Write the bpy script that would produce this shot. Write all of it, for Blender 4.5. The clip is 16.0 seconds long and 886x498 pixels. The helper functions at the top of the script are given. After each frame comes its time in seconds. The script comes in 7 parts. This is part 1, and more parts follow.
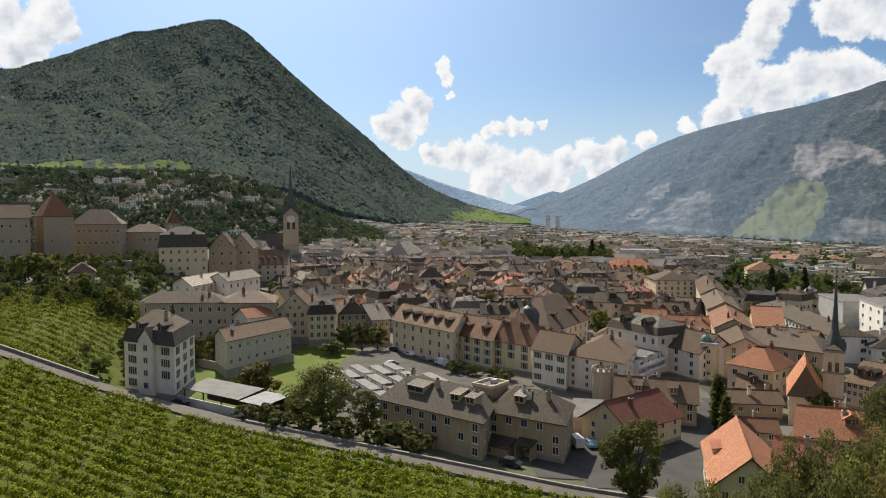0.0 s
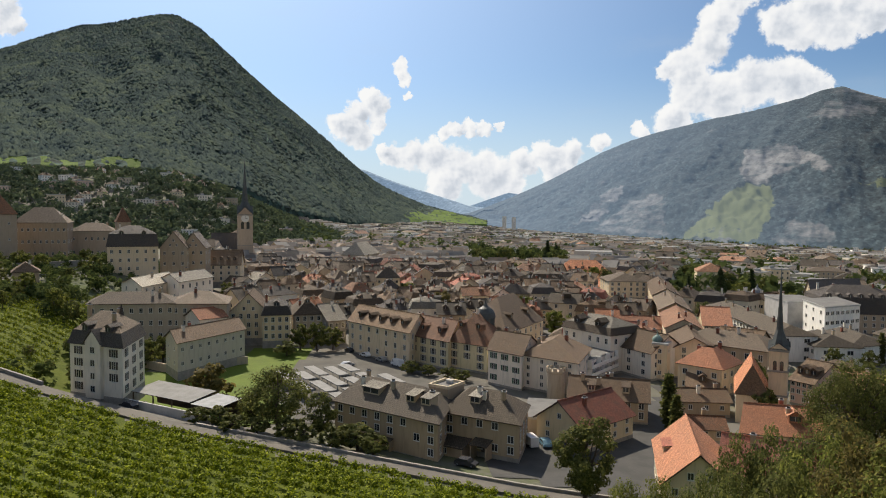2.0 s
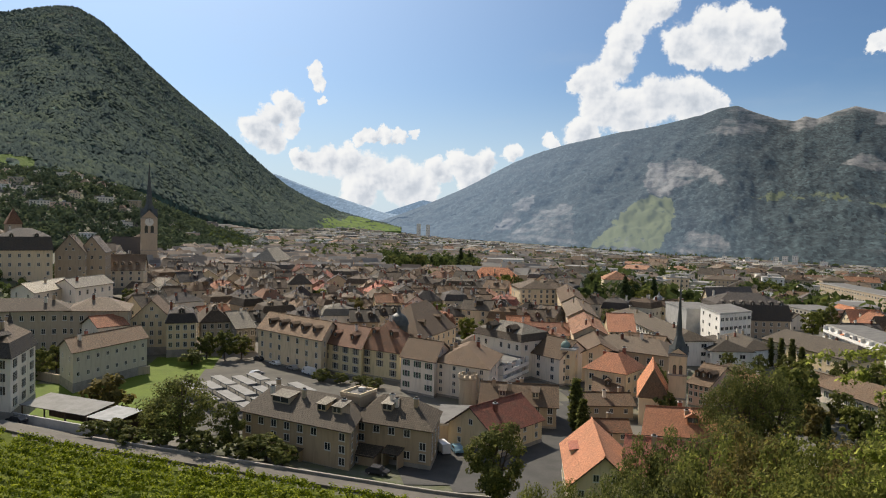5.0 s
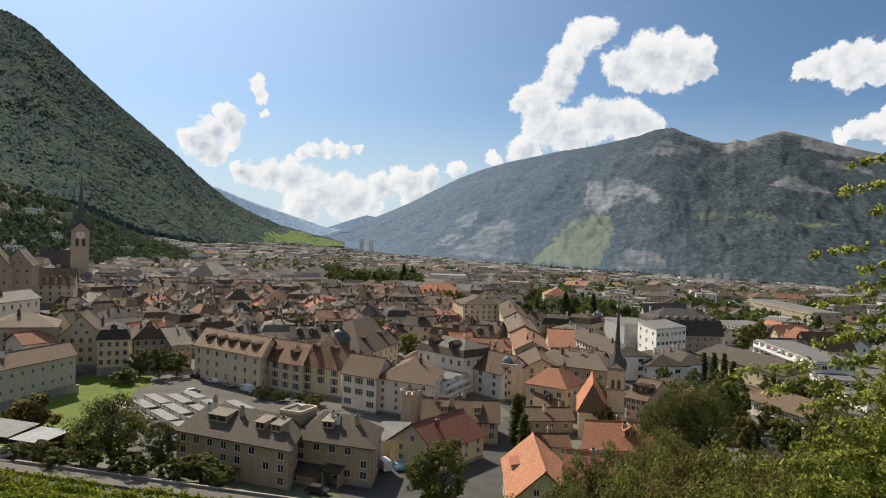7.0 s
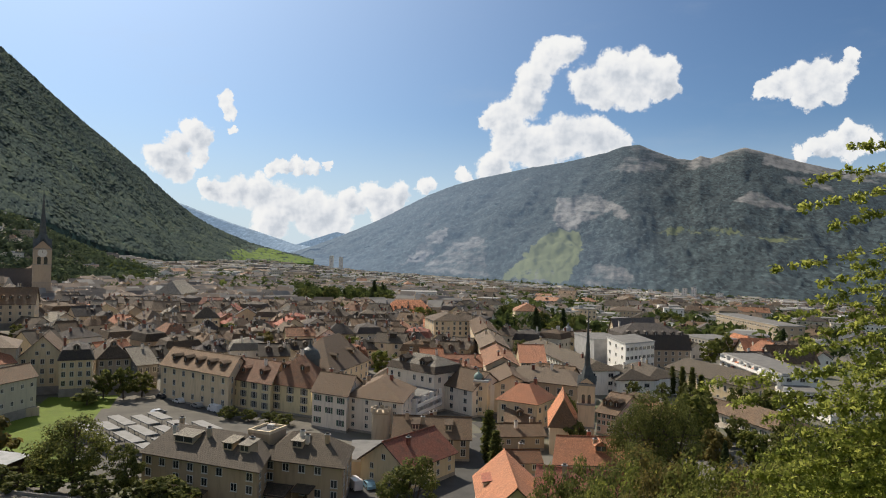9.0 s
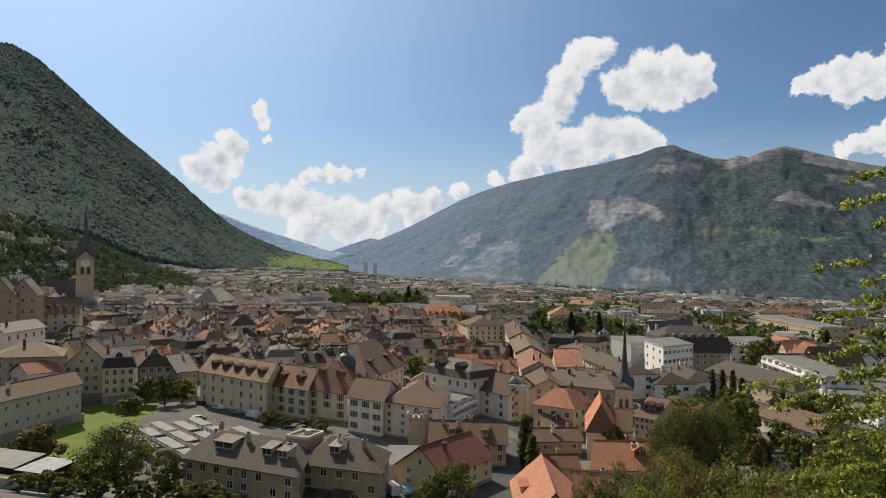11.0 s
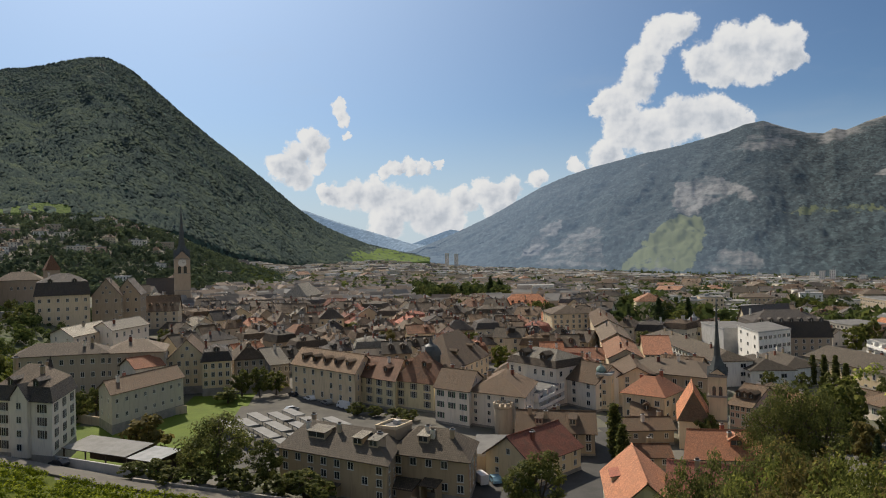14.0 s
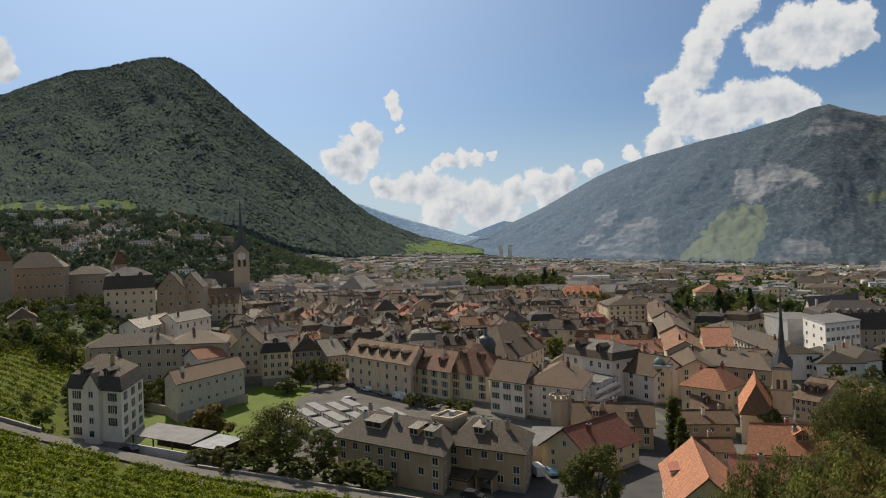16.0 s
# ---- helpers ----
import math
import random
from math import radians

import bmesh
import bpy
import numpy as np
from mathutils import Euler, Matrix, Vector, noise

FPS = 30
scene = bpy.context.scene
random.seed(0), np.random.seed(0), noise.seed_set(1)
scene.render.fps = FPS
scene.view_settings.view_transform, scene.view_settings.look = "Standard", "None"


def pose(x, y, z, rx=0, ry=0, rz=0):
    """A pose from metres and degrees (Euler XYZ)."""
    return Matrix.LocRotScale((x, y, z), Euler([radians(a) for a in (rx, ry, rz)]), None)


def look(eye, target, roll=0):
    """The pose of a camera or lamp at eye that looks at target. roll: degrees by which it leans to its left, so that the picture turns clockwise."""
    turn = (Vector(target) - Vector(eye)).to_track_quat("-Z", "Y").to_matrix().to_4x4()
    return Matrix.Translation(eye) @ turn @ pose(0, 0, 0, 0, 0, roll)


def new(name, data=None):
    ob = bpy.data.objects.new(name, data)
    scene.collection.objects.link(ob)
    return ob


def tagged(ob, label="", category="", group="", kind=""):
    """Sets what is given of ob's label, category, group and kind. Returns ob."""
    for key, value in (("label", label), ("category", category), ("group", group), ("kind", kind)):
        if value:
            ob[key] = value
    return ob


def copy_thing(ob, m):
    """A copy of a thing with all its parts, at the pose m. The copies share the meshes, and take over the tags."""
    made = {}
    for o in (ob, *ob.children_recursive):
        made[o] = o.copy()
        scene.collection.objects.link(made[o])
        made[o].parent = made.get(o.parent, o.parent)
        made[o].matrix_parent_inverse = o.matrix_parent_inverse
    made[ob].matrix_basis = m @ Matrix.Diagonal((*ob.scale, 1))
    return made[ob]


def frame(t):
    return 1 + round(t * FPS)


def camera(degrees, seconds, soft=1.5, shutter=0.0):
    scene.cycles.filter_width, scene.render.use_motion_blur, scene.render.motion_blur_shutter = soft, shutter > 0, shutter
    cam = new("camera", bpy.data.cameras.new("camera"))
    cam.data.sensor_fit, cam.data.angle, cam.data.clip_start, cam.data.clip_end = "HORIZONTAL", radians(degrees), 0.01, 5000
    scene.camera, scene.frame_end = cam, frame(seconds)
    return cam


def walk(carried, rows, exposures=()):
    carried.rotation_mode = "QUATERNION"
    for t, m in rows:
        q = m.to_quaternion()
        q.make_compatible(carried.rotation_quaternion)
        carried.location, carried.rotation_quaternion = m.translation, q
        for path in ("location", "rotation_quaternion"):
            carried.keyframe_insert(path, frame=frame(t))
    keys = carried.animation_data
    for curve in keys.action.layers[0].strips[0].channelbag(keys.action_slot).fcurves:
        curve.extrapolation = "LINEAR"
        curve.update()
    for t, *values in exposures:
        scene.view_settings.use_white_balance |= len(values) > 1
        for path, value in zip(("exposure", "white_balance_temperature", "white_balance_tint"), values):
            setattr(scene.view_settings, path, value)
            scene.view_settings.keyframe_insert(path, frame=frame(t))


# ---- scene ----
cam = camera(64.0, 16.0, soft=1.05)
EYE = 47.0
# seconds, turn, pitch and lean of the hand-held camera, which stands on the slope
ROWS = [
    (0.0, 0.12, -3.05, 0.03),
    (0.5, -0.75, -3.05, -0.04),
    (1.0, -1.49, -3.02, -0.14),
    (1.5, -2.44, -3.01, -0.27),
    (2.0, -3.35, -2.98, -0.39),
    (2.5, -4.49, -2.95, -0.55),
    (3.0, -5.56, -2.90, -0.70),
    (3.5, -6.79, -2.83, -0.87),
    (4.0, -7.88, -2.71, -0.98),
    (4.5, -9.02, -2.53, -1.09),
    (5.0, -10.25, -2.32, -1.22),
    (5.5, -11.49, -2.06, -1.37),
    (6.0, -12.68, -1.75, -1.52),
    (6.5, -13.80, -1.37, -1.65),
    (7.0, -14.83, -0.94, -1.73),
    (7.5, -15.88, -0.54, -1.70),
    (8.0, -16.80, -0.11, -1.61),
    (8.5, -17.22, 0.20, -1.59),
    (9.0, -17.22, 0.45, -1.45),
    (9.5, -16.86, 0.63, -1.28),
    (10.0, -16.24, 0.75, -1.09),
    (10.5, -15.43, 0.80, -0.86),
    (11.0, -14.52, 0.79, -0.61),
    (11.5, -13.51, 0.70, -0.28),
    (12.0, -12.43, 0.60, 0.10),
    (12.5, -11.51, 0.49, 0.43),
    (13.0, -10.34, 0.34, 0.66),
    (13.5, -9.27, 0.19, 0.93),
    (14.0, -7.99, 0.03, 1.20),
    (14.5, -6.87, -0.09, 1.42),
    (15.0, -5.64, -0.22, 1.56),
    (15.5, -4.60, -0.35, 1.71),
    (16.0, -3.67, -0.53, 1.71),
]
# the hand sways a little while the camera turns
walk(cam, [(t, pose(0.22 * math.sin(t * 0.2), 0.05 * math.sin(t * 0.35), EYE, 90 + pitch, lean, yaw)) for t, yaw, pitch, lean in ROWS],
     [(0.0, -0.15), (4.0, -0.2), (7.0, -0.2), (8.5, -0.22), (11.0, -0.33), (12.5, -0.42), (14.0, -0.47), (16.0, -0.5)])

# ---- world, sun, exposure ----
SUN_AZ, SUN_EL = -17.0, 41.0            # degrees: right of straight ahead, above the horizon


def bearing(az, el):
    a, e = radians(az), radians(el)
    return Vector((math.sin(a) * math.cos(e), math.cos(a) * math.cos(e), math.sin(e)))


class Nodes:
    """A short way to write node trees."""

    def __init__(self, tree):
        self.tree = tree
        tree.nodes.clear()

    def add(self, kind, **settings):
        node = self.tree.nodes.new(kind)
        for key in settings:
            if key == "operation":
                node.operation = settings[key]
            elif key == "use_clamp":
                node.use_clamp = settings[key]
            elif key == "data_type":
                node.data_type = settings[key]
            elif key == "blend_type":
                node.blend_type = settings[key]
            elif key == "interpolation_type":
                node.interpolation_type = settings[key]
            elif key == "sky_type":
                node.sky_type = settings[key]
            elif key == "sun_disc":
                node.sun_disc = settings[key]
            elif key == "offset":
                node.offset = settings[key]
            elif key == "attribute_name":
                node.attribute_name = settings[key]
        return node

    def link(self, a, b):
        self.tree.links.new(a, b)

    def put(self, socket, value):
        if hasattr(value, "is_linked"):
            self.link(value, socket)
        else:
            socket.default_value = value

    def math(self, op, a, b=0.0, c=0.0, clamp=False):
        n = self.add("ShaderNodeMath", operation=op, use_clamp=clamp)
        for s, v in zip(n.inputs, (a, b, c)):
            self.put(s, v)
        return n.outputs[0]

    def vec(self, op, a, b=(0, 0, 0)):
        n = self.add("ShaderNodeVectorMath", operation=op)
        self.put(n.inputs[0], a)
        if op == "SCALE":
            self.put(n.inputs["Scale"], b)
        else:
            self.put(n.inputs[1], b)
        return n.outputs["Value"] if op in ("DOT_PRODUCT", "LENGTH", "DISTANCE") else n.outputs[0]

    def noise(self, vector, scale, detail=3.0, rough=0.55, out="Fac"):
        n = self.add("ShaderNodeTexNoise")
        self.put(n.inputs["Vector"], vector)
        n.inputs["Scale"].default_value, n.inputs["Detail"].default_value, n.inputs["Roughness"].default_value = scale, detail, rough
        return n.outputs[out]

    def ramp(self, fac, *stops):
        n = self.add("ShaderNodeValToRGB")
        while len(n.color_ramp.elements) < len(stops):
            n.color_ramp.elements.new(0.5)
        for e, (p, c) in zip(n.color_ramp.elements, stops):
            e.position, e.color = p, (*c, 1) if len(c) == 3 else c
        self.put(n.inputs[0], fac)
        return n.outputs[0]

    def mix(self, fac, a, b, blend="MIX"):
        n = self.add("ShaderNodeMix", data_type="RGBA", blend_type=blend)
        self.put(n.inputs[0], fac)
        for s, v in ((n.inputs[6], a), (n.inputs[7], b)):
            self.put(s, (*v, 1) if isinstance(v, tuple) and len(v) == 3 else v)
        return n.outputs[2]

    def step(self, value, low, high):
        n = self.add("ShaderNodeMapRange", interpolation_type="SMOOTHSTEP")
        self.put(n.inputs[0], value)
        n.inputs[1].default_value, n.inputs[2].default_value = low, high
        return n.outputs[0]


world = bpy.data.worlds.new("sky")
scene.world = world
world.use_nodes = True
wn = Nodes(world.node_tree)
sky = wn.add("ShaderNodeTexSky", sky_type="NISHITA", sun_disc=False)
sky.sun_elevation, sky.sun_rotation = radians(SUN_EL), radians(SUN_AZ)
sky.altitude, sky.air_density, sky.dust_density, sky.ozone_density = 650, 1.0, 0.3, 1.3
where = wn.add("ShaderNodeTexCoord").outputs["Generated"]
# cumulus clouds: lumps of (azimuth, elevation, radius) with ragged edges
CLOUDS = [
    [(-2.5, 9.2, 1.0), (-3.6, 7.9, 1.1), (-2.0, 8.4, 1.1), (-4.8, 6.7, 1.2), (-3.4, 6.2, 1.3), (-1.4, 5.0, 0.8), (-1.9, 7.2, 0.8)],
    [(-0.1, 11.3, 0.75), (0.1, 10.5, 0.6), (0.5, 9.2, 0.45)],
    [(3.3, 6.3, 0.7), (4.2, 6.7, 0.8), (5.4, 6.8, 0.75), (6.6, 6.7, 0.7), (7.8, 6.8, 0.45)],
    [(-1.0, 4.6, 1.0), (0.7, 4.6, 1.4), (2.4, 4.4, 1.5), (4.4, 3.6, 1.9), (7.0, 3.0, 2.0), (9.6, 3.9, 1.5), (11.6, 4.6, 1.3), (13.4, 4.7, 1.2), (15.6, 5.4, 0.9), (12.5, 3.4, 1.3), (3.5, 2.2, 1.6), (8.5, 1.8, 1.6)],
    [(26.6, 16.1, 1.3), (25.2, 15.5, 1.5), (24.3, 14.0, 1.5), (23.6, 12.4, 1.6), (21.9, 10.8, 1.7), (20.5, 10.7, 0.9), (22.6, 9.2, 1.9), (24.4, 8.7, 2.0), (26.8, 9.6, 2.0), (29.0, 9.5, 1.8), (30.6, 9.3, 1.3), (21.2, 7.2, 1.4), (19.0, 6.2, 0.8)],
    [(28.6, 13.6, 1.6), (30.5, 14.5, 1.7), (32.4, 14.6, 1.6), (34.0, 14.3, 1.5), (31.8, 13.1, 1.9), (29.6, 12.8, 1.3), (34.3, 13.3, 1.2)],
    [(41.4, 12.5, 0.8), (42.5, 12.7, 1.1), (43.9, 13.2, 1.3), (45.2, 13.2, 1.4), (44.3, 12.0, 1.2), (45.8, 12.3, 1.2), (46.9, 14.3, 0.6), (46.4, 13.4, 0.9)],
    [(43.9, 8.0, 0.6), (45.0, 8.4, 0.8), (45.8, 8.7, 0.9), (46.8, 9.4, 0.9), (47.4, 9.0, 0.9), (46.9, 8.2, 0.9), (48.2, 8.6, 1.0)],
    [(-31.0, 10.9, 1.5), (-29.6, 12.4, 1.5), (-28.7, 13.7, 1.4), (-30.0, 11.2, 1.6), (-27.9, 12.4, 0.9), (-31.6, 13.4, 1.3)],
]
warp = wn.vec("SUBTRACT", wn.noise(where, 24.0, 8.0, 0.66, "Color"), (0.5, 0.5, 0.5))
fringe = wn.vec("SUBTRACT", wn.noise(where, 95.0, 5.0, 0.6, "Color"), (0.5, 0.5, 0.5))
ragged = wn.vec("ADD", wn.vec("ADD", where, wn.vec("SCALE", warp, 0.046)), wn.vec("SCALE", fringe, 0.010))


def cloud_cover(at):
    """How deep a direction lies inside the lumps; below 0 is open sky."""
    depth = None
    for cloud in CLOUDS:
        for az, el, size in cloud:
            near = wn.vec("DISTANCE", at, tuple(bearing(az, el)))
            lump = wn.math("SUBTRACT", 1.0, wn.math("DIVIDE", near, math.tan(radians(size))))
            depth = lump if depth is None else wn.math("SMOOTH_MAX", depth, lump, 0.15)
    return depth


sunward = bearing(-30, 42) - bearing(20, 8)
sunward = tuple(sunward.normalized() * 0.011)
cover = cloud_cover(ragged)
cover_lit = cloud_cover(wn.vec("ADD", ragged, sunward))
soft_edge = wn.step(wn.math("ADD", cover, wn.math("MULTIPLY", wn.math("SUBTRACT", wn.noise(where, 42.0, 6.0, 0.65), 0.5), 0.5)), -0.06, 0.2)
# unseen broken cumulus, added high up and behind the slope to brighten the shade
fill_clouds = wn.step(wn.noise(wn.vec("MULTIPLY", where, (1, 1, 1.6)), 3.2, 6.0, 0.6), 0.50, 0.60)
high = wn.step(wn.vec("DOT_PRODUCT", where, (0, 0, 1)), 0.42, 0.55)
behind = wn.step(wn.vec("DOT_PRODUCT", where, tuple(bearing(10, 0))), 0.45, 0.15)
soft_edge = wn.math("MAXIMUM", soft_edge, wn.math("MULTIPLY", fill_clouds, wn.math("MAXIMUM", high, behind)))


def puffs(at):
    """Cauliflower lumps at two sizes."""
    big = wn.add("ShaderNodeTexVoronoi")
    wn.put(big.inputs["Vector"], wn.vec("ADD", at, wn.vec("SCALE", warp, 0.02)))
    big.inputs["Scale"].default_value = 26.0
    return wn.math("ADD", wn.math("MULTIPLY", wn.noise(at, 22.0, 3.5, 0.55), 1.2), wn.math("MULTIPLY", big.outputs["Distance"], -0.32))


near_sun = wn.vec("ADD", where, tuple(v * 0.55 for v in sunward))
emboss = wn.math("SUBTRACT", puffs(where), puffs(near_sun))
lit = wn.math("ADD", wn.math("MULTIPLY", emboss, 1.1), wn.math("MULTIPLY", wn.math("MINIMUM", wn.math("MAXIMUM", cover_lit, 0.0), 1.0), -0.5))
lit = wn.math("ADD", lit, 0.68)
white = wn.ramp(lit, (0.0, (0.50, 0.55, 0.62)), (0.28, (0.70, 0.745, 0.81)), (0.48, (0.90, 0.92, 0.95)), (0.70, (1.04, 1.04, 1.03)))
wisps = wn.math("MULTIPLY", wn.step(wn.noise(wn.vec("MULTIPLY", where, (1, 1, 3.5)), 6.0, 5.0, 0.6), 0.52, 0.85), 0.12)
glow = wn.math("POWER", wn.math("MAXIMUM", wn.vec("DOT_PRODUCT", where, tuple(bearing(SUN_AZ, SUN_EL))), 0.0), 6.5)
sky_light = wn.add("ShaderNodeBackground")
haze = wn.vec("ADD", wn.vec("MULTIPLY", sky.outputs[0], (0.72, 0.89, 1.06)), wn.vec("SCALE", wn.vec("ADD", (9.0, 10.2, 11.2)), glow))
low = wn.math("MULTIPLY", wn.step(wn.vec("DOT_PRODUCT", where, (0, 0, 1)), 0.20, 0.0), 0.85)
haze = wn.mix(low, haze, (8.6, 10.1, 11.4))
wn.put(sky_light.inputs[0], wn.mix(wisps, haze, (7.5, 8.2, 9.0)))
sky_light.inputs[1].default_value = 0.083
cloud_light = wn.add("ShaderNodeBackground")
wn.put(cloud_light.inputs[0], white)
cloud_light.inputs[1].default_value = 1.02
blend = wn.add("ShaderNodeMixShader")
wn.put(blend.inputs[0], soft_edge)
wn.link(sky_light.outputs[0], blend.inputs[1])
wn.link(cloud_light.outputs[0], blend.inputs[2])
wn.link(blend.outputs[0], wn.add("ShaderNodeOutputWorld").inputs[0])

sun = new("sun", bpy.data.lights.new("sun", "SUN"))
sun.data.energy, sun.data.angle, sun.data.color = 7.2, radians(0.55), (1.0, 0.885, 0.73)
sun.matrix_world = look(bearing(SUN_AZ, SUN_EL) * 300, (0, 0, 0))


# ---- materials ----
def material(name):
    m = bpy.data.materials.new(name)
    m.use_nodes = True
    return m, Nodes(m.node_tree)


def finish(n, colour, rough=0.8, bump=None, depth=0.02, metal=0.0, spec=0.5, translucent=0.0):
    b = n.add("ShaderNodeBsdfPrincipled")
    n.put(b.inputs["Base Color"], (*colour, 1) if isinstance(colour, tuple) and len(colour) == 3 else colour)
    n.put(b.inputs["Roughness"], rough)
    b.inputs["Metallic"].default_value = metal
    b.inputs["Specular IOR Level"].default_value = spec
    if bump is not None:
        k = n.add("ShaderNodeBump")
        k.inputs["Distance"].default_value = depth
        n.put(k.inputs["Height"], bump)
        n.link(k.outputs[0], b.inputs["Normal"])
    out = b.outputs[0]
    if translucent:
        t = n.add("ShaderNodeBsdfTranslucent")
        n.put(t.inputs[0], (*colour, 1) if isinstance(colour, tuple) else colour)
        mixed = n.add("ShaderNodeMixShader")
        mixed.inputs[0].default_value = translucent
        n.link(out, mixed.inputs[1])
        n.link(t.outputs[0], mixed.inputs[2])
        out = mixed.outputs[0]
    n.link(out, n.add("ShaderNodeOutputMaterial").inputs[0])
    return b


def place(n, kind="Object"):
    return n.add("ShaderNodeTexCoord").outputs[kind]


def plaster(name, colour):
    """Lime plaster: slight tint from house to house, weather streaks and dirt."""
    m, n = material(name)
    p = place(n)
    streak = n.noise(n.vec("MULTIPLY", p, (1.6, 1.6, 0.22)), 1.0, 4.0, 0.6)
    blot = n.noise(p, 0.35, 3.0)
    c = n.mix(n.step(streak, 0.45, 0.8), colour, tuple(v * 0.72 for v in colour))
    c = n.mix(n.math("MULTIPLY", n.step(blot, 0.5, 0.75), 0.4), c, tuple(v * k for v, k in zip(colour, (0.86, 0.82, 0.75))))
    r = n.add("ShaderNodeObjectInfo").outputs["Random"]
    c = n.mix(n.math("MULTIPLY", r, 0.25), c, (0.55, 0.50, 0.42))
    finish(n, c, 0.9, n.noise(p, 9.0, 3.0), 0.012, spec=0.2)
    return m


def tiled(name, colour, course=0.34, patch=0.5, joint=0.03):
    """Clay tiles in courses: bump, single darker tiles, lichen and soot."""
    m, n = material(name)
    uv = n.add("ShaderNodeUVMap").outputs[0]
    b = n.add("ShaderNodeTexBrick", offset=0.5)
    n.put(b.inputs["Vector"], uv)
    b.inputs["Scale"].default_value = 1.5
    b.inputs["Mortar Size"].default_value, b.inputs["Mortar Smooth"].default_value = joint, 0.3
    b.inputs["Brick Width"].default_value, b.inputs["Row Height"].default_value = course * 0.8, course
    b.inputs["Color1"].default_value = (*[v * 1.32 for v in colour], 1)
    b.inputs["Color2"].default_value = (*[v * 0.66 for v in colour], 1)
    b.inputs["Mortar"].default_value = (*[v * 0.45 for v in colour], 1)
    p = place(n)
    old = n.step(n.noise(p, 0.55, 6.0, 0.7), 0.44, 0.66)
    c = n.mix(n.math("MULTIPLY", old, patch), b.outputs[0], (0.115, 0.09, 0.06))
    lichen = n.step(n.noise(p, 2.3, 4.0, 0.7), 0.56, 0.72)
    c = n.mix(n.math("MULTIPLY", lichen, 0.45), c, tuple(0.05 + v * 1.15 for v in colour))
    r = n.add("ShaderNodeObjectInfo").outputs["Random"]
    c = n.mix(n.math("MULTIPLY", r, 0.5), c, n.mix(0.6, c, tuple(0.03 + 0.3 * v + 0.25 * sum(colour) / 3 for v in colour)))
    age = n.math("ADD", n.math("MULTIPLY", n.math("FRACT", n.math("MULTIPLY", r, 7.31)), 0.8), 0.62)
    c = n.mix(1.0, c, n.vec("SCALE", n.vec("ADD", (1, 1, 1)), age), "MULTIPLY")
    finish(n, c, 0.85, n.math("ADD", b.outputs["Fac"], n.math("MULTIPLY", n.noise(p, 6.0), -0.6)), -0.03, spec=0.25)
    return m


def mottled(name, a, b, scale, rough=0.85, depth=0.02, fine=12.0, spec=0.3, metal=0.0, translucent=0.0, c=None):
    m, n = material(name)
    p = place(n)
    big, small = n.noise(p, scale, 4.0, 0.6), n.noise(p, scale * fine, 3.0, 0.6)
    colour = n.mix(n.step(big, 0.35, 0.68), a, b)
    colour = n.mix(n.math("MULTIPLY", n.step(small, 0.4, 0.75), 0.5), colour, c or tuple(v * 0.7 for v in a))
    finish(n, colour, rough, small, depth, metal, spec, translucent)
    return m


def leafy(name, a, b, c, translucent=0.35, stand=0.0):
    """Leaves: each leaf or clump with its own tint, lit through from behind."""
    m, n = material(name)
    g = n.add("ShaderNodeNewGeometry").outputs["Random Per Island"]
    r = n.add("ShaderNodeObjectInfo").outputs["Random"]
    colour = n.ramp(g, (0.0, a), (0.55, b), (1.0, c))
    colour = n.mix(n.math("MULTIPLY", r, 0.35), colour, n.mix(0.5, colour, (0.09, 0.085, 0.025)))
    if stand:
        p = place(n)
        tone = n.math("ADD", n.math("MULTIPLY", n.noise(p, stand, 4.0, 0.6), 1.1), n.math("MULTIPLY", n.noise(p, stand * 7, 2.0, 0.5), 0.5))
        colour = n.mix(1.0, colour, n.ramp(tone, (0.55, (0.72, 0.76, 0.84)), (0.8, (1.0, 1.0, 1.0)), (1.0, (1.32, 1.27, 1.05))), "MULTIPLY")
    finish(n, colour, 0.95 if stand else 0.75, spec=0.0 if stand else 0.1, translucent=translucent)
    return m


CREAM = plaster("cream_plaster", (0.71, 0.57, 0.375))
BRIGHT_WHITE = plaster("fresh_white_plaster", (0.86, 0.84, 0.79))
WHITE = plaster("white_plaster", (0.80, 0.72, 0.60))
GREY = plaster("grey_plaster", (0.42, 0.345, 0.25))
OCHRE = plaster("ochre_plaster", (0.70, 0.56, 0.34))
YELLOW = plaster("yellow_plaster", (0.74, 0.63, 0.38))
PINK = plaster("pink_plaster", (0.68, 0.46, 0.36))
GREENISH = plaster("green_grey_plaster", (0.54, 0.49, 0.39))
BEIGE = plaster("beige_plaster", (0.43, 0.32, 0.20))
BROWN_PLASTER = plaster("old_brown_plaster", (0.38, 0.29, 0.20))
STONE = mottled("rubble_stone", (0.34, 0.31, 0.27), (0.24, 0.22, 0.19), 0.5, depth=0.05)
BROWN_TILE = tiled("brown_tiles", (0.172, 0.108, 0.060))
OLD_TILE = tiled("old_grey_tiles", (0.092, 0.071, 0.048), course=0.7, joint=0.1, patch=0.3)
GREYBROWN_TILE = tiled("weathered_tiles", (0.162, 0.118, 0.078), course=0.5)
RED_TILE = tiled("red_tiles", (0.37, 0.125, 0.075))
RUST_TILE = tiled("rust_brown_tiles", (0.31, 0.15, 0.08))
ORANGE_TILE = tiled("orange_tiles", (0.52, 0.215, 0.105), patch=0.25)
DARK_TILE = tiled("dark_slate_tiles", (0.10, 0.085, 0.075))
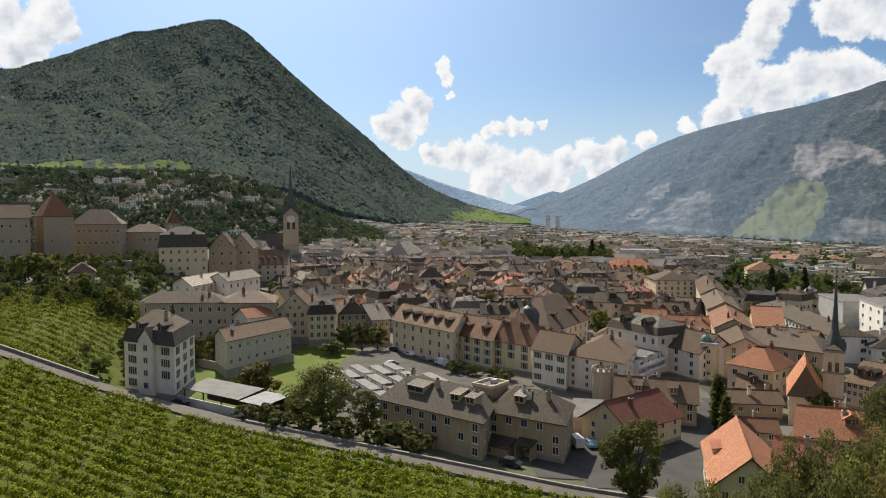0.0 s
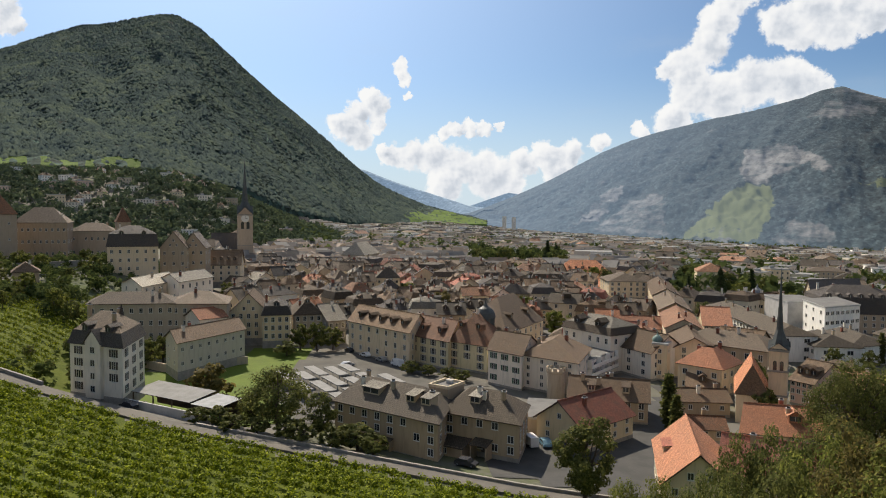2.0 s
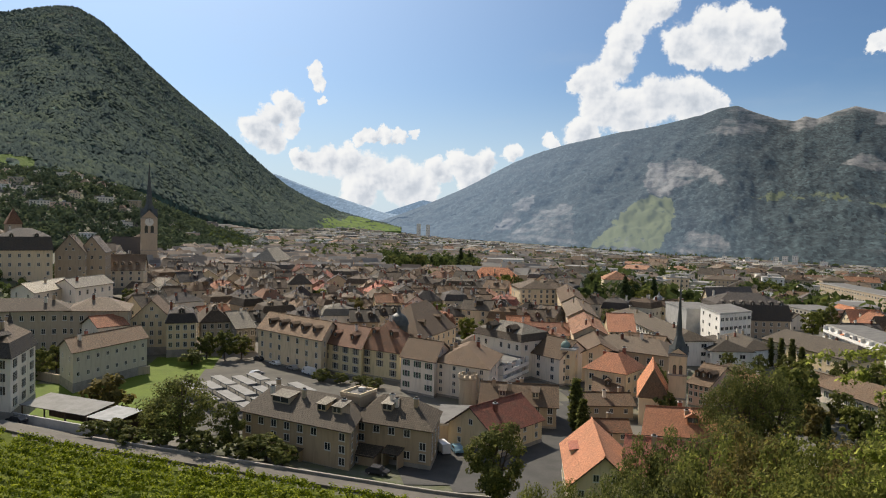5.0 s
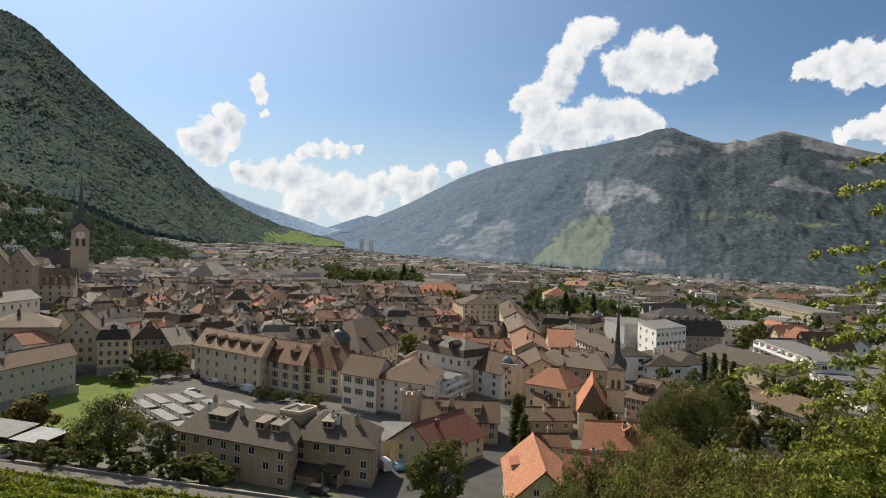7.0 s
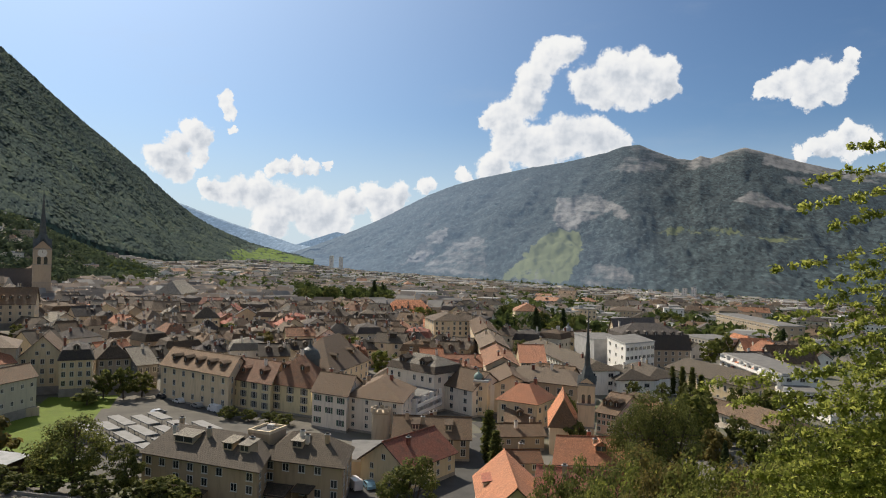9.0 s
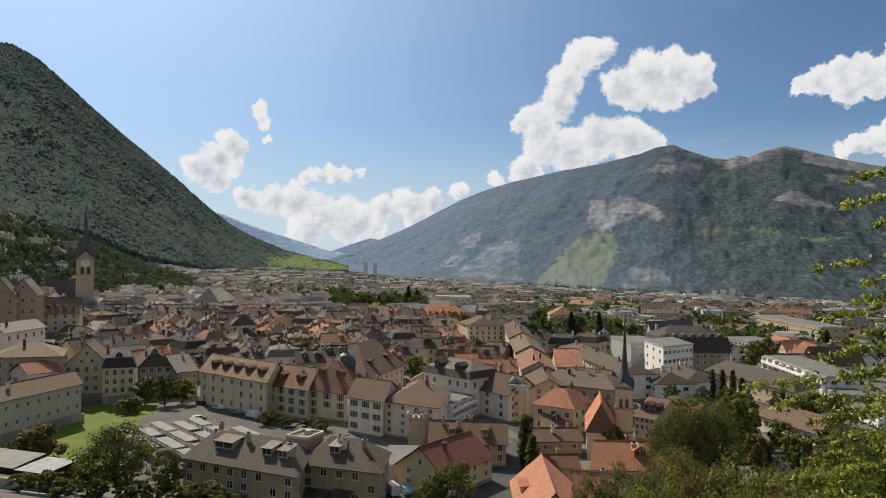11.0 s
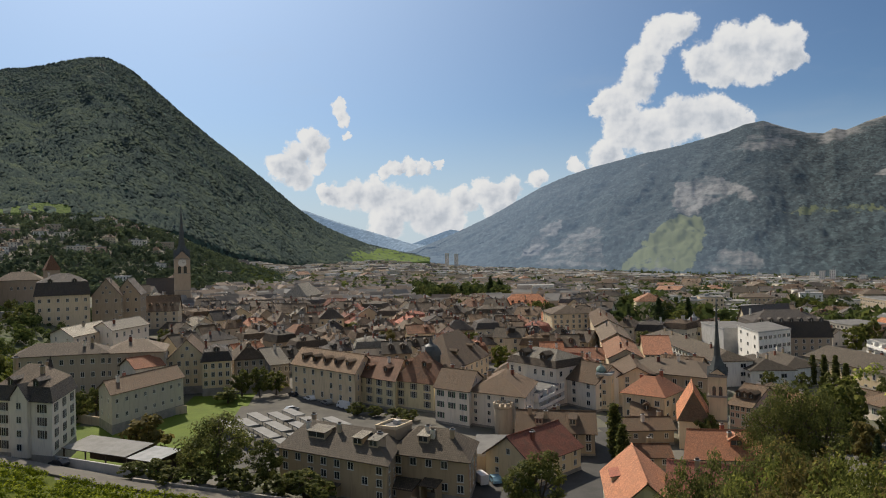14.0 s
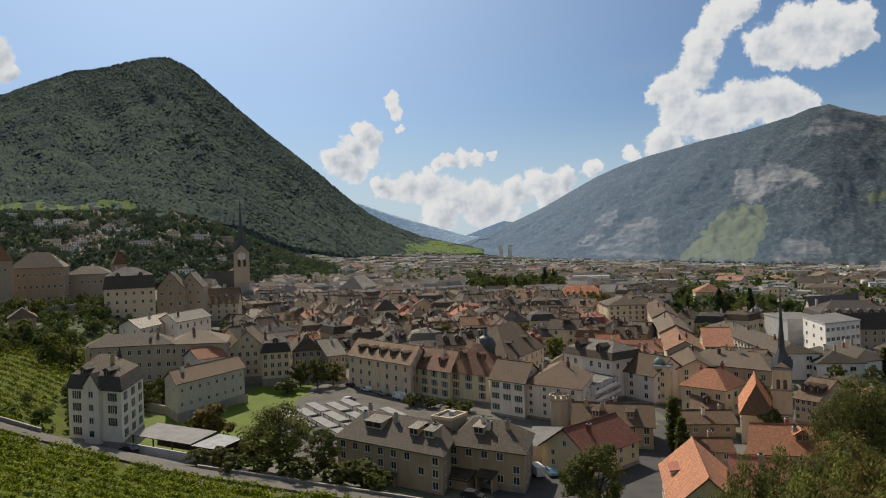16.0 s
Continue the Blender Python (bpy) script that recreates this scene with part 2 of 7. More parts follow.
PALE_TILE = tiled("pale_cement_tiles", (0.36, 0.32, 0.25), patch=0.3)
FAR_BROWN = mottled("far_brown_roofs", (0.235, 0.175, 0.128), (0.16, 0.126, 0.098), 0.06)
FAR_GREY = mottled("far_grey_roofs", (0.235, 0.222, 0.20), (0.17, 0.162, 0.15), 0.06)
FAR_DARK = mottled("far_dark_roofs", (0.135, 0.118, 0.104), (0.10, 0.092, 0.085), 0.06)
FLAT_ROOF = mottled("gravel_flat_roof", (0.165, 0.16, 0.148), (0.115, 0.112, 0.105), 0.3)
PALE_ROOF = mottled("pale_sheet_roof", (0.29, 0.285, 0.27), (0.23, 0.225, 0.21), 0.4, rough=0.9, depth=0.005, spec=0.1)
METAL = mottled("zinc_sheet", (0.26, 0.27, 0.275), (0.19, 0.20, 0.205), 0.6, rough=0.75, depth=0.004, metal=0.2, spec=0.2)
COPPER = mottled("green_copper", (0.19, 0.28, 0.24), (0.13, 0.20, 0.18), 0.8, rough=0.6)
SLATE = mottled("spire_slate", (0.085, 0.095, 0.09), (0.06, 0.065, 0.065), 0.7, rough=0.55)
CONCRETE = mottled("concrete", (0.47, 0.46, 0.44), (0.38, 0.37, 0.35), 0.4)
WOOD = mottled("dark_timber", (0.12, 0.085, 0.06), (0.08, 0.06, 0.045), 1.2)
FRAME = mottled("painted_window_frame", (0.66, 0.64, 0.58), (0.58, 0.56, 0.50), 2.0)
SHUTTER = mottled("faded_shutter", (0.29, 0.26, 0.205), (0.23, 0.21, 0.165), 2.0)
SHUTTER_BROWN = mottled("dark_brown_shutter", (0.085, 0.068, 0.05), (0.065, 0.052, 0.04), 2.0)
SHUTTER_GREEN = mottled("green_shutter", (0.08, 0.13, 0.09), (0.06, 0.10, 0.07), 2.0)
ASPHALT = mottled("asphalt", (0.07, 0.068, 0.064), (0.05, 0.05, 0.047), 0.25, rough=0.9)
ROADWAY = mottled("pale_road_surface", (0.15, 0.135, 0.112), (0.11, 0.10, 0.086), 0.2, rough=0.9)
GRAVEL = mottled("pale_yard", (0.105, 0.098, 0.083), (0.075, 0.07, 0.06), 0.15, rough=0.95)
LAWN = mottled("lawn_grass", (0.10, 0.148, 0.009), (0.072, 0.112, 0.008), 0.12, rough=0.95, depth=0.1, c=(0.10, 0.112, 0.014))
BARK = mottled("bark", (0.10, 0.075, 0.055), (0.065, 0.05, 0.04), 3.0)
VINE = leafy("vine_leaves", (0.058, 0.088, 0.006), (0.165, 0.205, 0.010), (0.40, 0.43, 0.035), 0.4)
LEAF = leafy("broad_leaves", (0.072, 0.086, 0.026), (0.118, 0.130, 0.038), (0.21, 0.208, 0.06), 0.5)
LEAF_WARM = leafy("turning_leaves", (0.10, 0.088, 0.03), (0.15, 0.125, 0.04), (0.22, 0.165, 0.05), 0.5)
LEAF_BRIGHT = leafy("bright_leaves", (0.085, 0.105, 0.022), (0.145, 0.160, 0.036), (0.25, 0.25, 0.06), 0.5)
LEAF_NEAR = leafy("sunlit_twig_leaves", (0.16, 0.195, 0.04), (0.26, 0.285, 0.06), (0.42, 0.43, 0.11), 0.7)
LEAF_DARK = leafy("garden_tree_leaves", (0.050, 0.070, 0.026), (0.075, 0.098, 0.034), (0.118, 0.138, 0.044), 0.4, 0.03)
NEEDLES = leafy("dark_needles", (0.03, 0.05, 0.022), (0.042, 0.065, 0.026), (0.06, 0.08, 0.032), 0.3)
# blue in both crown colours stands in for haze before the mountain
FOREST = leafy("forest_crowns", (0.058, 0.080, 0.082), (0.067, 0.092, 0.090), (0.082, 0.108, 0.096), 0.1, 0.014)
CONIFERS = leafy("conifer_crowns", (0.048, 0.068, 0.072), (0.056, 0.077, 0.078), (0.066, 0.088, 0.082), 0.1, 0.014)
HILL_LEAF = leafy("hillside_leaves", (0.062, 0.088, 0.060), (0.088, 0.118, 0.075), (0.13, 0.158, 0.09), 0.25, 0.03)
CAR_WHITE = mottled("white_car_paint", (0.75, 0.75, 0.74), (0.70, 0.70, 0.70), 0.8, rough=0.25, depth=0.0, c=(0.68, 0.68, 0.68))
CAR_BLUE = mottled("light_blue_car_paint", (0.25, 0.42, 0.52), (0.22, 0.38, 0.48), 0.8, rough=0.25, depth=0.0, c=(0.22, 0.38, 0.48))
CAR_DARK = mottled("dark_car_paint", (0.05, 0.05, 0.055), (0.04, 0.04, 0.045), 0.8, rough=0.25, depth=0.0)
CAR_SILVER = mottled("silver_car_paint", (0.42, 0.43, 0.44), (0.38, 0.39, 0.40), 0.8, rough=0.3, depth=0.0, metal=0.5)
RUBBER = mottled("tyre_rubber", (0.03, 0.03, 0.03), (0.02, 0.02, 0.02), 3.0)


def glass_material():
    m, n = material("window_glass")
    r = n.add("ShaderNodeObjectInfo").outputs["Random"]
    finish(n, n.ramp(r, (0.0, (0.02, 0.024, 0.028)), (1.0, (0.06, 0.06, 0.06))), 0.08, spec=0.6)
    return m


GLASS = glass_material()


def ground_material():
    """Earth, grass and paving of the valley floor, by patches."""
    m, n = material("valley_ground")
    p = place(n)
    patch = n.noise(p, 0.012, 5.0, 0.6)
    c = n.ramp(patch, (0.46, (0.15, 0.14, 0.12)), (0.58, (0.10, 0.11, 0.06)), (0.68, (0.065, 0.09, 0.03)))
    c = n.mix(n.step(n.noise(p, 0.25, 4.0), 0.45, 0.75), c, (0.14, 0.135, 0.12))
    finish(n, c, 0.95, n.noise(p, 1.2, 4.0), 0.15, spec=0.1)
    return m


def slope_material():
    """Grass and bare earth between the vine rows."""
    m, n = material("vineyard_soil")
    p = place(n)
    c = n.mix(n.step(n.noise(p, 0.3, 5.0, 0.65), 0.35, 0.62), (0.064, 0.084, 0.009), (0.092, 0.112, 0.012))
    c = n.mix(n.step(n.noise(p, 1.7, 4.0), 0.60, 0.76), c, (0.11, 0.095, 0.05))
    finish(n, c, 0.95, n.noise(p, 3.0, 4.0), 0.12, spec=0.1)
    return m


GROUND, SOIL = ground_material(), slope_material()


def mountain_material(name, wood, rock, meadow, glow=0.0, air=(0.3, 0.42, 0.6), relief=9.0, canopy_by=0.0):
    """Wooded slopes with rock bands, scree and pastures (masks painted on the mesh by height and shape); glow paints
    haze as emission.
    """
    m, n = material(name)
    p = place(n)
    flow = n.add("ShaderNodeCombineXYZ")  # stands of trees run down the fall line
    for key, way in enumerate(((0.87, -0.5, 0.0), (0.15, 0.26, 0.0), (0.0, 0.0, 1.0))):
        n.put(flow.inputs[key], n.vec("DOT_PRODUCT", p, way))
    p = flow.outputs[0]
    forest = n.mix(n.step(n.noise(p, 0.012, 6.0, 0.65), 0.35, 0.65), wood, tuple(v * 0.6 for v in wood))
    stands = n.noise(n.vec("MULTIPLY", p, (1, 1, 1.4)), 0.045, 6.0, 0.75)
    forest = n.mix(n.step(stands, 0.45, 0.6), forest, tuple(v * 1.5 for v in wood))
    crowns = n.add("ShaderNodeTexVoronoi")
    n.put(crowns.inputs["Vector"], n.vec("ADD", p, n.vec("SCALE", n.noise(p, 0.15, 2.0, 0.5, "Color"), 6.0)))
    crowns.inputs["Scale"].default_value = 0.10
    tint = n.math("ADD", n.math("MULTIPLY", n.vec("DOT_PRODUCT", crowns.outputs["Color"], (0.5, 0.5, 0.0)), 1.5), 0.25)
    forest = n.mix(1.0, forest, n.vec("SCALE", n.vec("ADD", (1, 1, 1)), tint), "MULTIPLY")
    a = n.add("ShaderNodeAttribute", attribute_name="rock").outputs["Fac"]
    b = n.add("ShaderNodeAttribute", attribute_name="meadow").outputs["Fac"]
    bands = n.noise(n.vec("MULTIPLY", p, (0.6, 0.6, 2.2)), 0.011, 7.0, 0.7)
    bare = n.step(n.math("ADD", bands, n.math("MULTIPLY", n.math("SUBTRACT", a, 0.5), 0.5)), 0.46, 0.74)
    stone = n.mix(n.step(n.noise(p, 0.03, 6.0, 0.7), 0.35, 0.7), rock, tuple(v * 0.4 for v in rock))
    c = n.mix(bare, forest, stone)
    grass = n.step(n.math("ADD", n.noise(p, 0.02, 6.0, 0.7), n.math("SUBTRACT", b, 0.5)), 0.5, 0.66)
    c = n.mix(grass, c, n.mix(n.noise(p, 0.01, 5.0), meadow, tuple(v * 0.6 for v in meadow)))
    canopy = n.math("MULTIPLY", n.math("SUBTRACT", 1.0, crowns.outputs["Distance"]), canopy_by)
    height = n.math("ADD", n.noise(n.vec("MULTIPLY", p, (1, 1, 0.45)), 0.03, 8.0, 0.75), n.math("MULTIPLY", canopy, n.math("SUBTRACT", 1.0, grass)))
    shader = finish(n, c, 0.95, height, relief, spec=0.1)
    # haze over far slopes, painted as blue emission scaled by a mesh attribute
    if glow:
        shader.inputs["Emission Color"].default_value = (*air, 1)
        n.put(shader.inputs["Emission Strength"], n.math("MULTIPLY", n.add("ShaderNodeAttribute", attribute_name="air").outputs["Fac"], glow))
    return m


NEAR_MOUNTAIN = mountain_material("wooded_mountain", (0.044, 0.074, 0.058), (0.16, 0.16, 0.14), (0.13, 0.20, 0.04), relief=3.0, canopy_by=0.0)
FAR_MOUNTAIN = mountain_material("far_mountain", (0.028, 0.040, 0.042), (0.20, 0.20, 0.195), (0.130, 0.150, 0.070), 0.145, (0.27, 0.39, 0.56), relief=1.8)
# distance haze put into the pale blue base colours and a strong emission
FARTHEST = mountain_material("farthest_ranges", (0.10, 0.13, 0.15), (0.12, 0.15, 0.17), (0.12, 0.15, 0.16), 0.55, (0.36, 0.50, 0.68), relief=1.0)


# ---- mesh helpers ----
class Shape:
    """Collects faces, each with a material and, for tiles, a UV in metres."""

    def __init__(self):
        self.v, self.f, self.m, self.uv, self.mats = [], [], [], [], []

    def face(self, pts, mat, along=None):
        if mat not in self.mats:
            self.mats.append(mat)
        i = len(self.v)
        self.v += [tuple(p) for p in pts]
        self.f.append(tuple(range(i, i + len(pts))))
        self.m.append(self.mats.index(mat))
        p = [Vector(q) for q in pts]
        u = Vector(along) if along else (p[1] - p[0])
        u = u.normalized() if u.length > 1e-6 else Vector((1, 0, 0))
        nrm = (p[1] - p[0]).cross(p[2] - p[0])
        w = nrm.cross(u).normalized() if nrm.length > 1e-9 else Vector((0, 0, 1))
        self.uv += [((q - p[0]).dot(u), (q - p[0]).dot(w)) for q in p]

    def box(self, x0, x1, y0, y1, z0, z1, mat, top=None):
        a, b, c, d = (x0, y0), (x1, y0), (x1, y1), (x0, y1)
        for p, q in ((a, b), (b, c), (c, d), (d, a)):
            self.face([(*p, z0), (*q, z0), (*q, z1), (*p, z1)], mat)
        self.face([(*a, z1), (*b, z1), (*c, z1), (*d, z1)], top or mat)
        self.face([(*d, z0), (*c, z0), (*b, z0), (*a, z0)], mat)

    def tube(self, pts, radii, sides, mat, cap=True):
        """A tapered round tube along the points."""
        rings = []
        for k, p in enumerate(pts):
            p = Vector(p)
            d = (Vector(pts[min(k + 1, len(pts) - 1)]) - Vector(pts[max(k - 1, 0)])).normalized()
            a = d.orthogonal().normalized()
            b = d.cross(a)
            rings.append([p + (a * math.cos(t) + b * math.sin(t)) * radii[k] for t in (2 * math.pi * j / sides for j in range(sides))])
        for r, s in zip(rings, rings[1:]):
            for j in range(sides):
                k = (j + 1) % sides
                self.face([r[j], r[k], s[k], s[j]], mat)
        if cap:
            self.face(rings[0][::-1], mat)
            self.face(rings[-1], mat)

    def mesh(self, name):
        me = bpy.data.meshes.new(name)
        me.from_pydata(self.v, [], self.f)
        for mat in self.mats:
            me.materials.append(mat)
        me.polygons.foreach_set("material_index", self.m)
        layer = me.uv_layers.new(name="UVMap")
        layer.data.foreach_set("uv", [c for uv in self.uv for c in uv])
        me.update()
        return me


def part(name, shape, parent, label="", m=None):
    """Links a shape, or a mesh that several share, as one part under a thing or under a part."""
    ob = new(name, shape.mesh(name) if isinstance(shape, Shape) else shape)
    ob.parent = parent
    if m is not None:
        ob.matrix_basis = m
    if label:
        ob["label"] = label
    return ob


def thing(name, m, label, category, group="", kind=""):
    ob = new(name)
    ob.matrix_basis = m
    return tagged(ob, label, category, group, kind)


def soup(name, verts, faces, mats, index=None, smooth=False):
    """One mesh from arrays; faces all with the same number of corners."""
    me = bpy.data.meshes.new(name)
    verts, faces = np.asarray(verts, np.float32), np.asarray(faces, np.int32)
    n, k = faces.shape
    me.vertices.add(len(verts))
    me.vertices.foreach_set("co", verts.ravel())
    me.loops.add(n * k)
    me.loops.foreach_set("vertex_index", faces.ravel())
    me.polygons.add(n)
    me.polygons.foreach_set("loop_start", np.arange(0, n * k, k, dtype=np.int32))
    me.polygons.foreach_set("loop_total", np.full(n, k, np.int32))
    for mat in mats:
        me.materials.append(mat)
    if index is not None:
        me.polygons.foreach_set("material_index", np.asarray(index, np.int32))
    me.polygons.foreach_set("use_smooth", np.full(n, bool(smooth)))
    me.update(calc_edges=True)
    return me


def smooth(a, b, x):
    t = np.clip((np.asarray(x, float) - a) / (b - a), 0, 1)
    return t * t * (3 - 2 * t)


def hills(x, y, size, seed=0.0):
    """Smooth pseudo-random relief, -1 to 1."""
    x, y = np.asarray(x, float) / size, np.asarray(y, float) / size
    out, amp = 0.0, 0.5
    for k in range(5):
        a = 1.3 * k + seed
        u, w = x * math.cos(a) - y * math.sin(a), x * math.sin(a) + y * math.cos(a)
        out = out + amp * np.sin(u * 6.1 + 1.7 * np.sin(w * 3.7 + a)) * np.cos(w * 5.3 + 1.3 * np.sin(u * 4.1 - a))
        x, y, amp = x * 1.93, y * 1.93, amp * 0.52
    return out


# ---- the land ----
def road_y(x):
    return np.interp(x, (-300, -160, -106, -45, 21, 60, 120, 200), (219, 178, 160, 137, 109, 95, 76, 56))


def road_z(x):
    return np.interp(x, (-300, -160, -106, -75, -45, 21, 60, 120, 200), (45, 24, 15, 9, 4.5, 1, 0, -1, -2))


def land(x, y):
    """Height of the ground."""
    x, y = np.asarray(x, float), np.asarray(y, float)
    r = np.hypot(x, y)
    az = np.degrees(np.arctan2(x, y))
    s = road_y(x) - y
    town = -0.030 * np.maximum(0, x - 130) * smooth(0, 300, x) - 0.0125 * np.maximum(0, r - 500) * smooth(1, 12, az)
    castle = (12 + 0.038 * np.clip(y - 168, -40, 190)) * smooth(-66, -122, x + 0.13 * (y - 160)) * smooth(700, 490, r)
    suburb = smooth(620, 1180, r) * 93 * smooth(-3, -19, az) + 6 * smooth(420, 640, r) * smooth(-8, -14, az)
    back = town + castle + suburb
    back = back + np.maximum(0, road_z(x) - back) * smooth(26, 4, -s)
    front = road_z(x) + 0.06 * np.maximum(s - 4, 0)
    front = np.maximum(front, 45.9 - 0.56 * r)
    front = np.where(y < 0, np.maximum(front * 0 + 45.9 - 0.56 * np.abs(x), 30) + 0.12 * np.minimum(-y, 400), front)
    return np.where(s > 0, front, back)


def polar_sheet(name, radii, azimuths, height, mat):
    a, r = np.meshgrid(np.radians(azimuths), radii)
    x, y = r * np.sin(a), r * np.cos(a)
    v = np.stack([x, y, height(x, y)], -1).reshape(-1, 3)
    nr, na = a.shape
    i = (np.arange(nr - 1)[:, None] * na + np.arange(na - 1)[None]).ravel()
    f = np.stack([i, i + 1, i + na + 1, i + na], 1)[:, ::-1]
    return new(name, soup(name, v, f, mat if isinstance(mat, list) else [mat], smooth=True))


ring = np.concatenate([np.arange(0.0, 60, 2), np.arange(60, 260, 2.5), np.geomspace(260, 4960, 90)])
ground = polar_sheet("ground", ring, np.arange(-180, 180.1, 1.0), land, [GROUND, SOIL])
me = ground.data
centre = np.array([p.center[:] for p in me.polygons])
on_slope = (road_y(centre[:, 0]) - centre[:, 1] > 0) & (np.hypot(centre[:, 0], centre[:, 1]) < 420)
upper = (centre[:, 0] < -78) & (centre[:, 1] < 260) & (centre[:, 1] > 120)
me.polygons.foreach_set("material_index", (on_slope | upper).astype(np.int32))
me.update()
tagged(ground, "valley floor and grassy hillside under the old town", "ground", kind="structure")


def ribbon(name, line, width, mat, lift, label, category):
    """A strip that follows the ground along a line of (x, y)."""
    pts = [Vector((*p, 0)) for p in line]
    v, f = [], []
    for k, p in enumerate(pts):
        d = (pts[min(k + 1, len(pts) - 1)] - pts[max(k - 1, 0)]).normalized()
        side = Vector((-d.y, d.x, 0)) * width / 2
        zc = float(road_z(p.x)) if name in ("road", "verge") else float(land(p.x, p.y))
        for q in (p + side, p - side):
            v.append((q.x, q.y, zc + lift))
        for q in (p - side, p + side):
            v.append((q.x, q.y, zc - 1.5))
    for k in range(len(pts) - 1):
        i, j = 4 * k, 4 * k + 4
        f += [(i, i + 1, j + 1, j), (i + 1, i + 2, j + 2, j + 1), (i + 3, i, j, j + 3)]
    return tagged(new(name, soup(name, v, f, [mat])), label, category, kind="structure")


xs = np.arange(-290, 150, 4.0)
ribbon("road", [(x, float(road_y(x)) + 3.1) for x in xs[::-1]], 3.4, ROADWAY, 0.5, "narrow pale lane below the vineyard", "road")


SURFACE = {}


def ravines(a):
    """Spurs (towards 1) and gullies (towards 0) running down a mountain front, over its azimuth in degrees."""
    out = 0.0
    for width, amp, k in ((7.3, 0.5, 0.6), (2.9, 0.3, 2.1), (1.17, 0.14, 4.4)):
        u = a / width + k + 0.35 * np.sin(a / width * 1.7 + k * 3)
        out = out + amp * (0.5 + 0.5 * np.cos(2 * np.pi * u)) ** 0.8
    return out


def mountain(name, mat, ridge, foot, ridge_r, foot_r, steps, bumps, label, masks=None, az_step=0.35, floor=-80, spurs=0.0, slant=0.0):
    """A mountain front between its foot and its skyline. ridge, foot: (azimuth, elevation) lines as seen from the slope."""
    az = np.arange(ridge[0][0], ridge[-1][0] + 0.01, az_step)
    el = np.interp(az, [p[0] for p in ridge], [p[1] for p in ridge])
    fe = np.interp(az, [p[0] for p in foot], [p[1] for p in foot])
    r1 = np.interp(az, [p[0] for p in ridge_r], [p[1] for p in ridge_r])
    r0 = np.interp(az, [p[0] for p in foot_r], [p[1] for p in foot_r])
    t = np.linspace(0, 1, steps)[:, None]
    r = r0 + (r1 - r0) * t
    e = fe + (el - fe) * t ** 0.92
    a = np.radians(np.repeat(az[None], steps, 0))
    deg = np.degrees(a)
    broken = 0.8 + 0.5 * hills(deg * 30, t * 150 + deg * 8, 150, 1.3)
    r = r - spurs * (ravines(deg - slant * t - 0.8 * hills(deg * 20, t * 200, 60, 0.9)) * broken) * np.minimum(1, 6 * (1 - t)) * np.minimum(1, 0.25 + 4 * t)
    x, y = r * np.sin(a), r * np.cos(a)
    z = EYE + r * np.tan(np.radians(e))
    z = z + bumps * hills(x, y, 900, 0.4) * np.sin(np.pi * t) + bumps * 0.35 * hills(x, y, 260, 1.9) * np.sin(np.pi * t) ** 0.5
    z = z + bumps * 0.5 * np.sin(np.pi * t) ** 0.7 * (1 - np.abs(hills(az[None] * 60.0 + 0.22 * r, r * 0.2, 520, 4.2)) * 2.2)
    crest = bumps * 0.10 * hills(x, y, 120, 2.7)[-1]
    z[-1] += crest
    # the back side falls away, and a skirt closes the foot
    x = np.vstack([x[:1] * 0.985, x, x[-1:] * 1.02])
    y = np.vstack([y[:1] * 0.985, y, y[-1:] * 1.02])
    z = np.vstack([np.full_like(z[:1], floor), z, np.full_like(z[:1], floor)])
    n, k = x.shape
    i = (np.arange(n - 1)[:, None] * k + np.arange(k - 1)[None]).ravel()
    me = soup(name, np.stack([x, y, z], -1).reshape(-1, 3), np.stack([i, i + 1, i + k + 1, i + k], 1)[:, ::-1], [mat], smooth=True)
    tt = np.vstack([t[:1] * 0, np.repeat(t, 1, 1), t[-1:]]) + 0 * x
    aa = np.vstack([np.degrees(a[:1]), np.degrees(a), np.degrees(a[-1:])])
    rock, meadow = masks(aa, tt) if masks else (0 * aa, 0 * aa)
    # painted haze on the far mountain: stronger low down, farther off and leftwards
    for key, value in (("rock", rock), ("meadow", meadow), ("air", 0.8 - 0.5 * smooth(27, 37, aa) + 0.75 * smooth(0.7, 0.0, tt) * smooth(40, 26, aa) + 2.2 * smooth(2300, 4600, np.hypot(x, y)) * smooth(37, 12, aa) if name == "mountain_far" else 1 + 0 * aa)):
        me.attributes.new(key, "FLOAT", "POINT").data.foreach_set("value", np.ascontiguousarray(value, np.float32).ravel())
    SURFACE[name] = (x[1:-1], y[1:-1], z[1:-1])
    return tagged(new(name, me), label, "mountain", kind="structure")


def meadow_masks(a, t):
    """Pastures at the foot of the wooded mountain."""
    lim = 0.42 + 0.5 * smooth(0.5, 4, a) + 0.16 * hills(a * 40, t * 30, 40)
    meadow = 1.1 * smooth(0.0, 1.0, a + 0.8 * hills(a * 30 + 9, t * 50, 40)) * smooth(lim + 0.06, lim - 0.06, t) + 0.9 * smooth(-18.5, -20.5, a) * smooth(0.075, 0.045, t) * (hills(a * 30, t * 60, 40) > -0.15)
    return 0 * a, meadow


LEFT_RIDGE = [(-75, 6), (-50, 8.2), (-40, 8.9), (-31, 9.6), (-28, 10.8), (-25, 12.2), (-23.5, 12.8), (-22, 13.05), (-20, 13.65), (-18.5, 14.1), (-17, 14.2), (-15.5, 13.5), (-14, 12.3),
              (-12, 10.55), (-10, 8.85), (-8, 7.3), (-6, 5.65), (-4, 3.85), (-2, 2.3), (0, 1.3), (2, 0.5), (4, -0.05), (5.6, -0.35), (7, -0.75)]
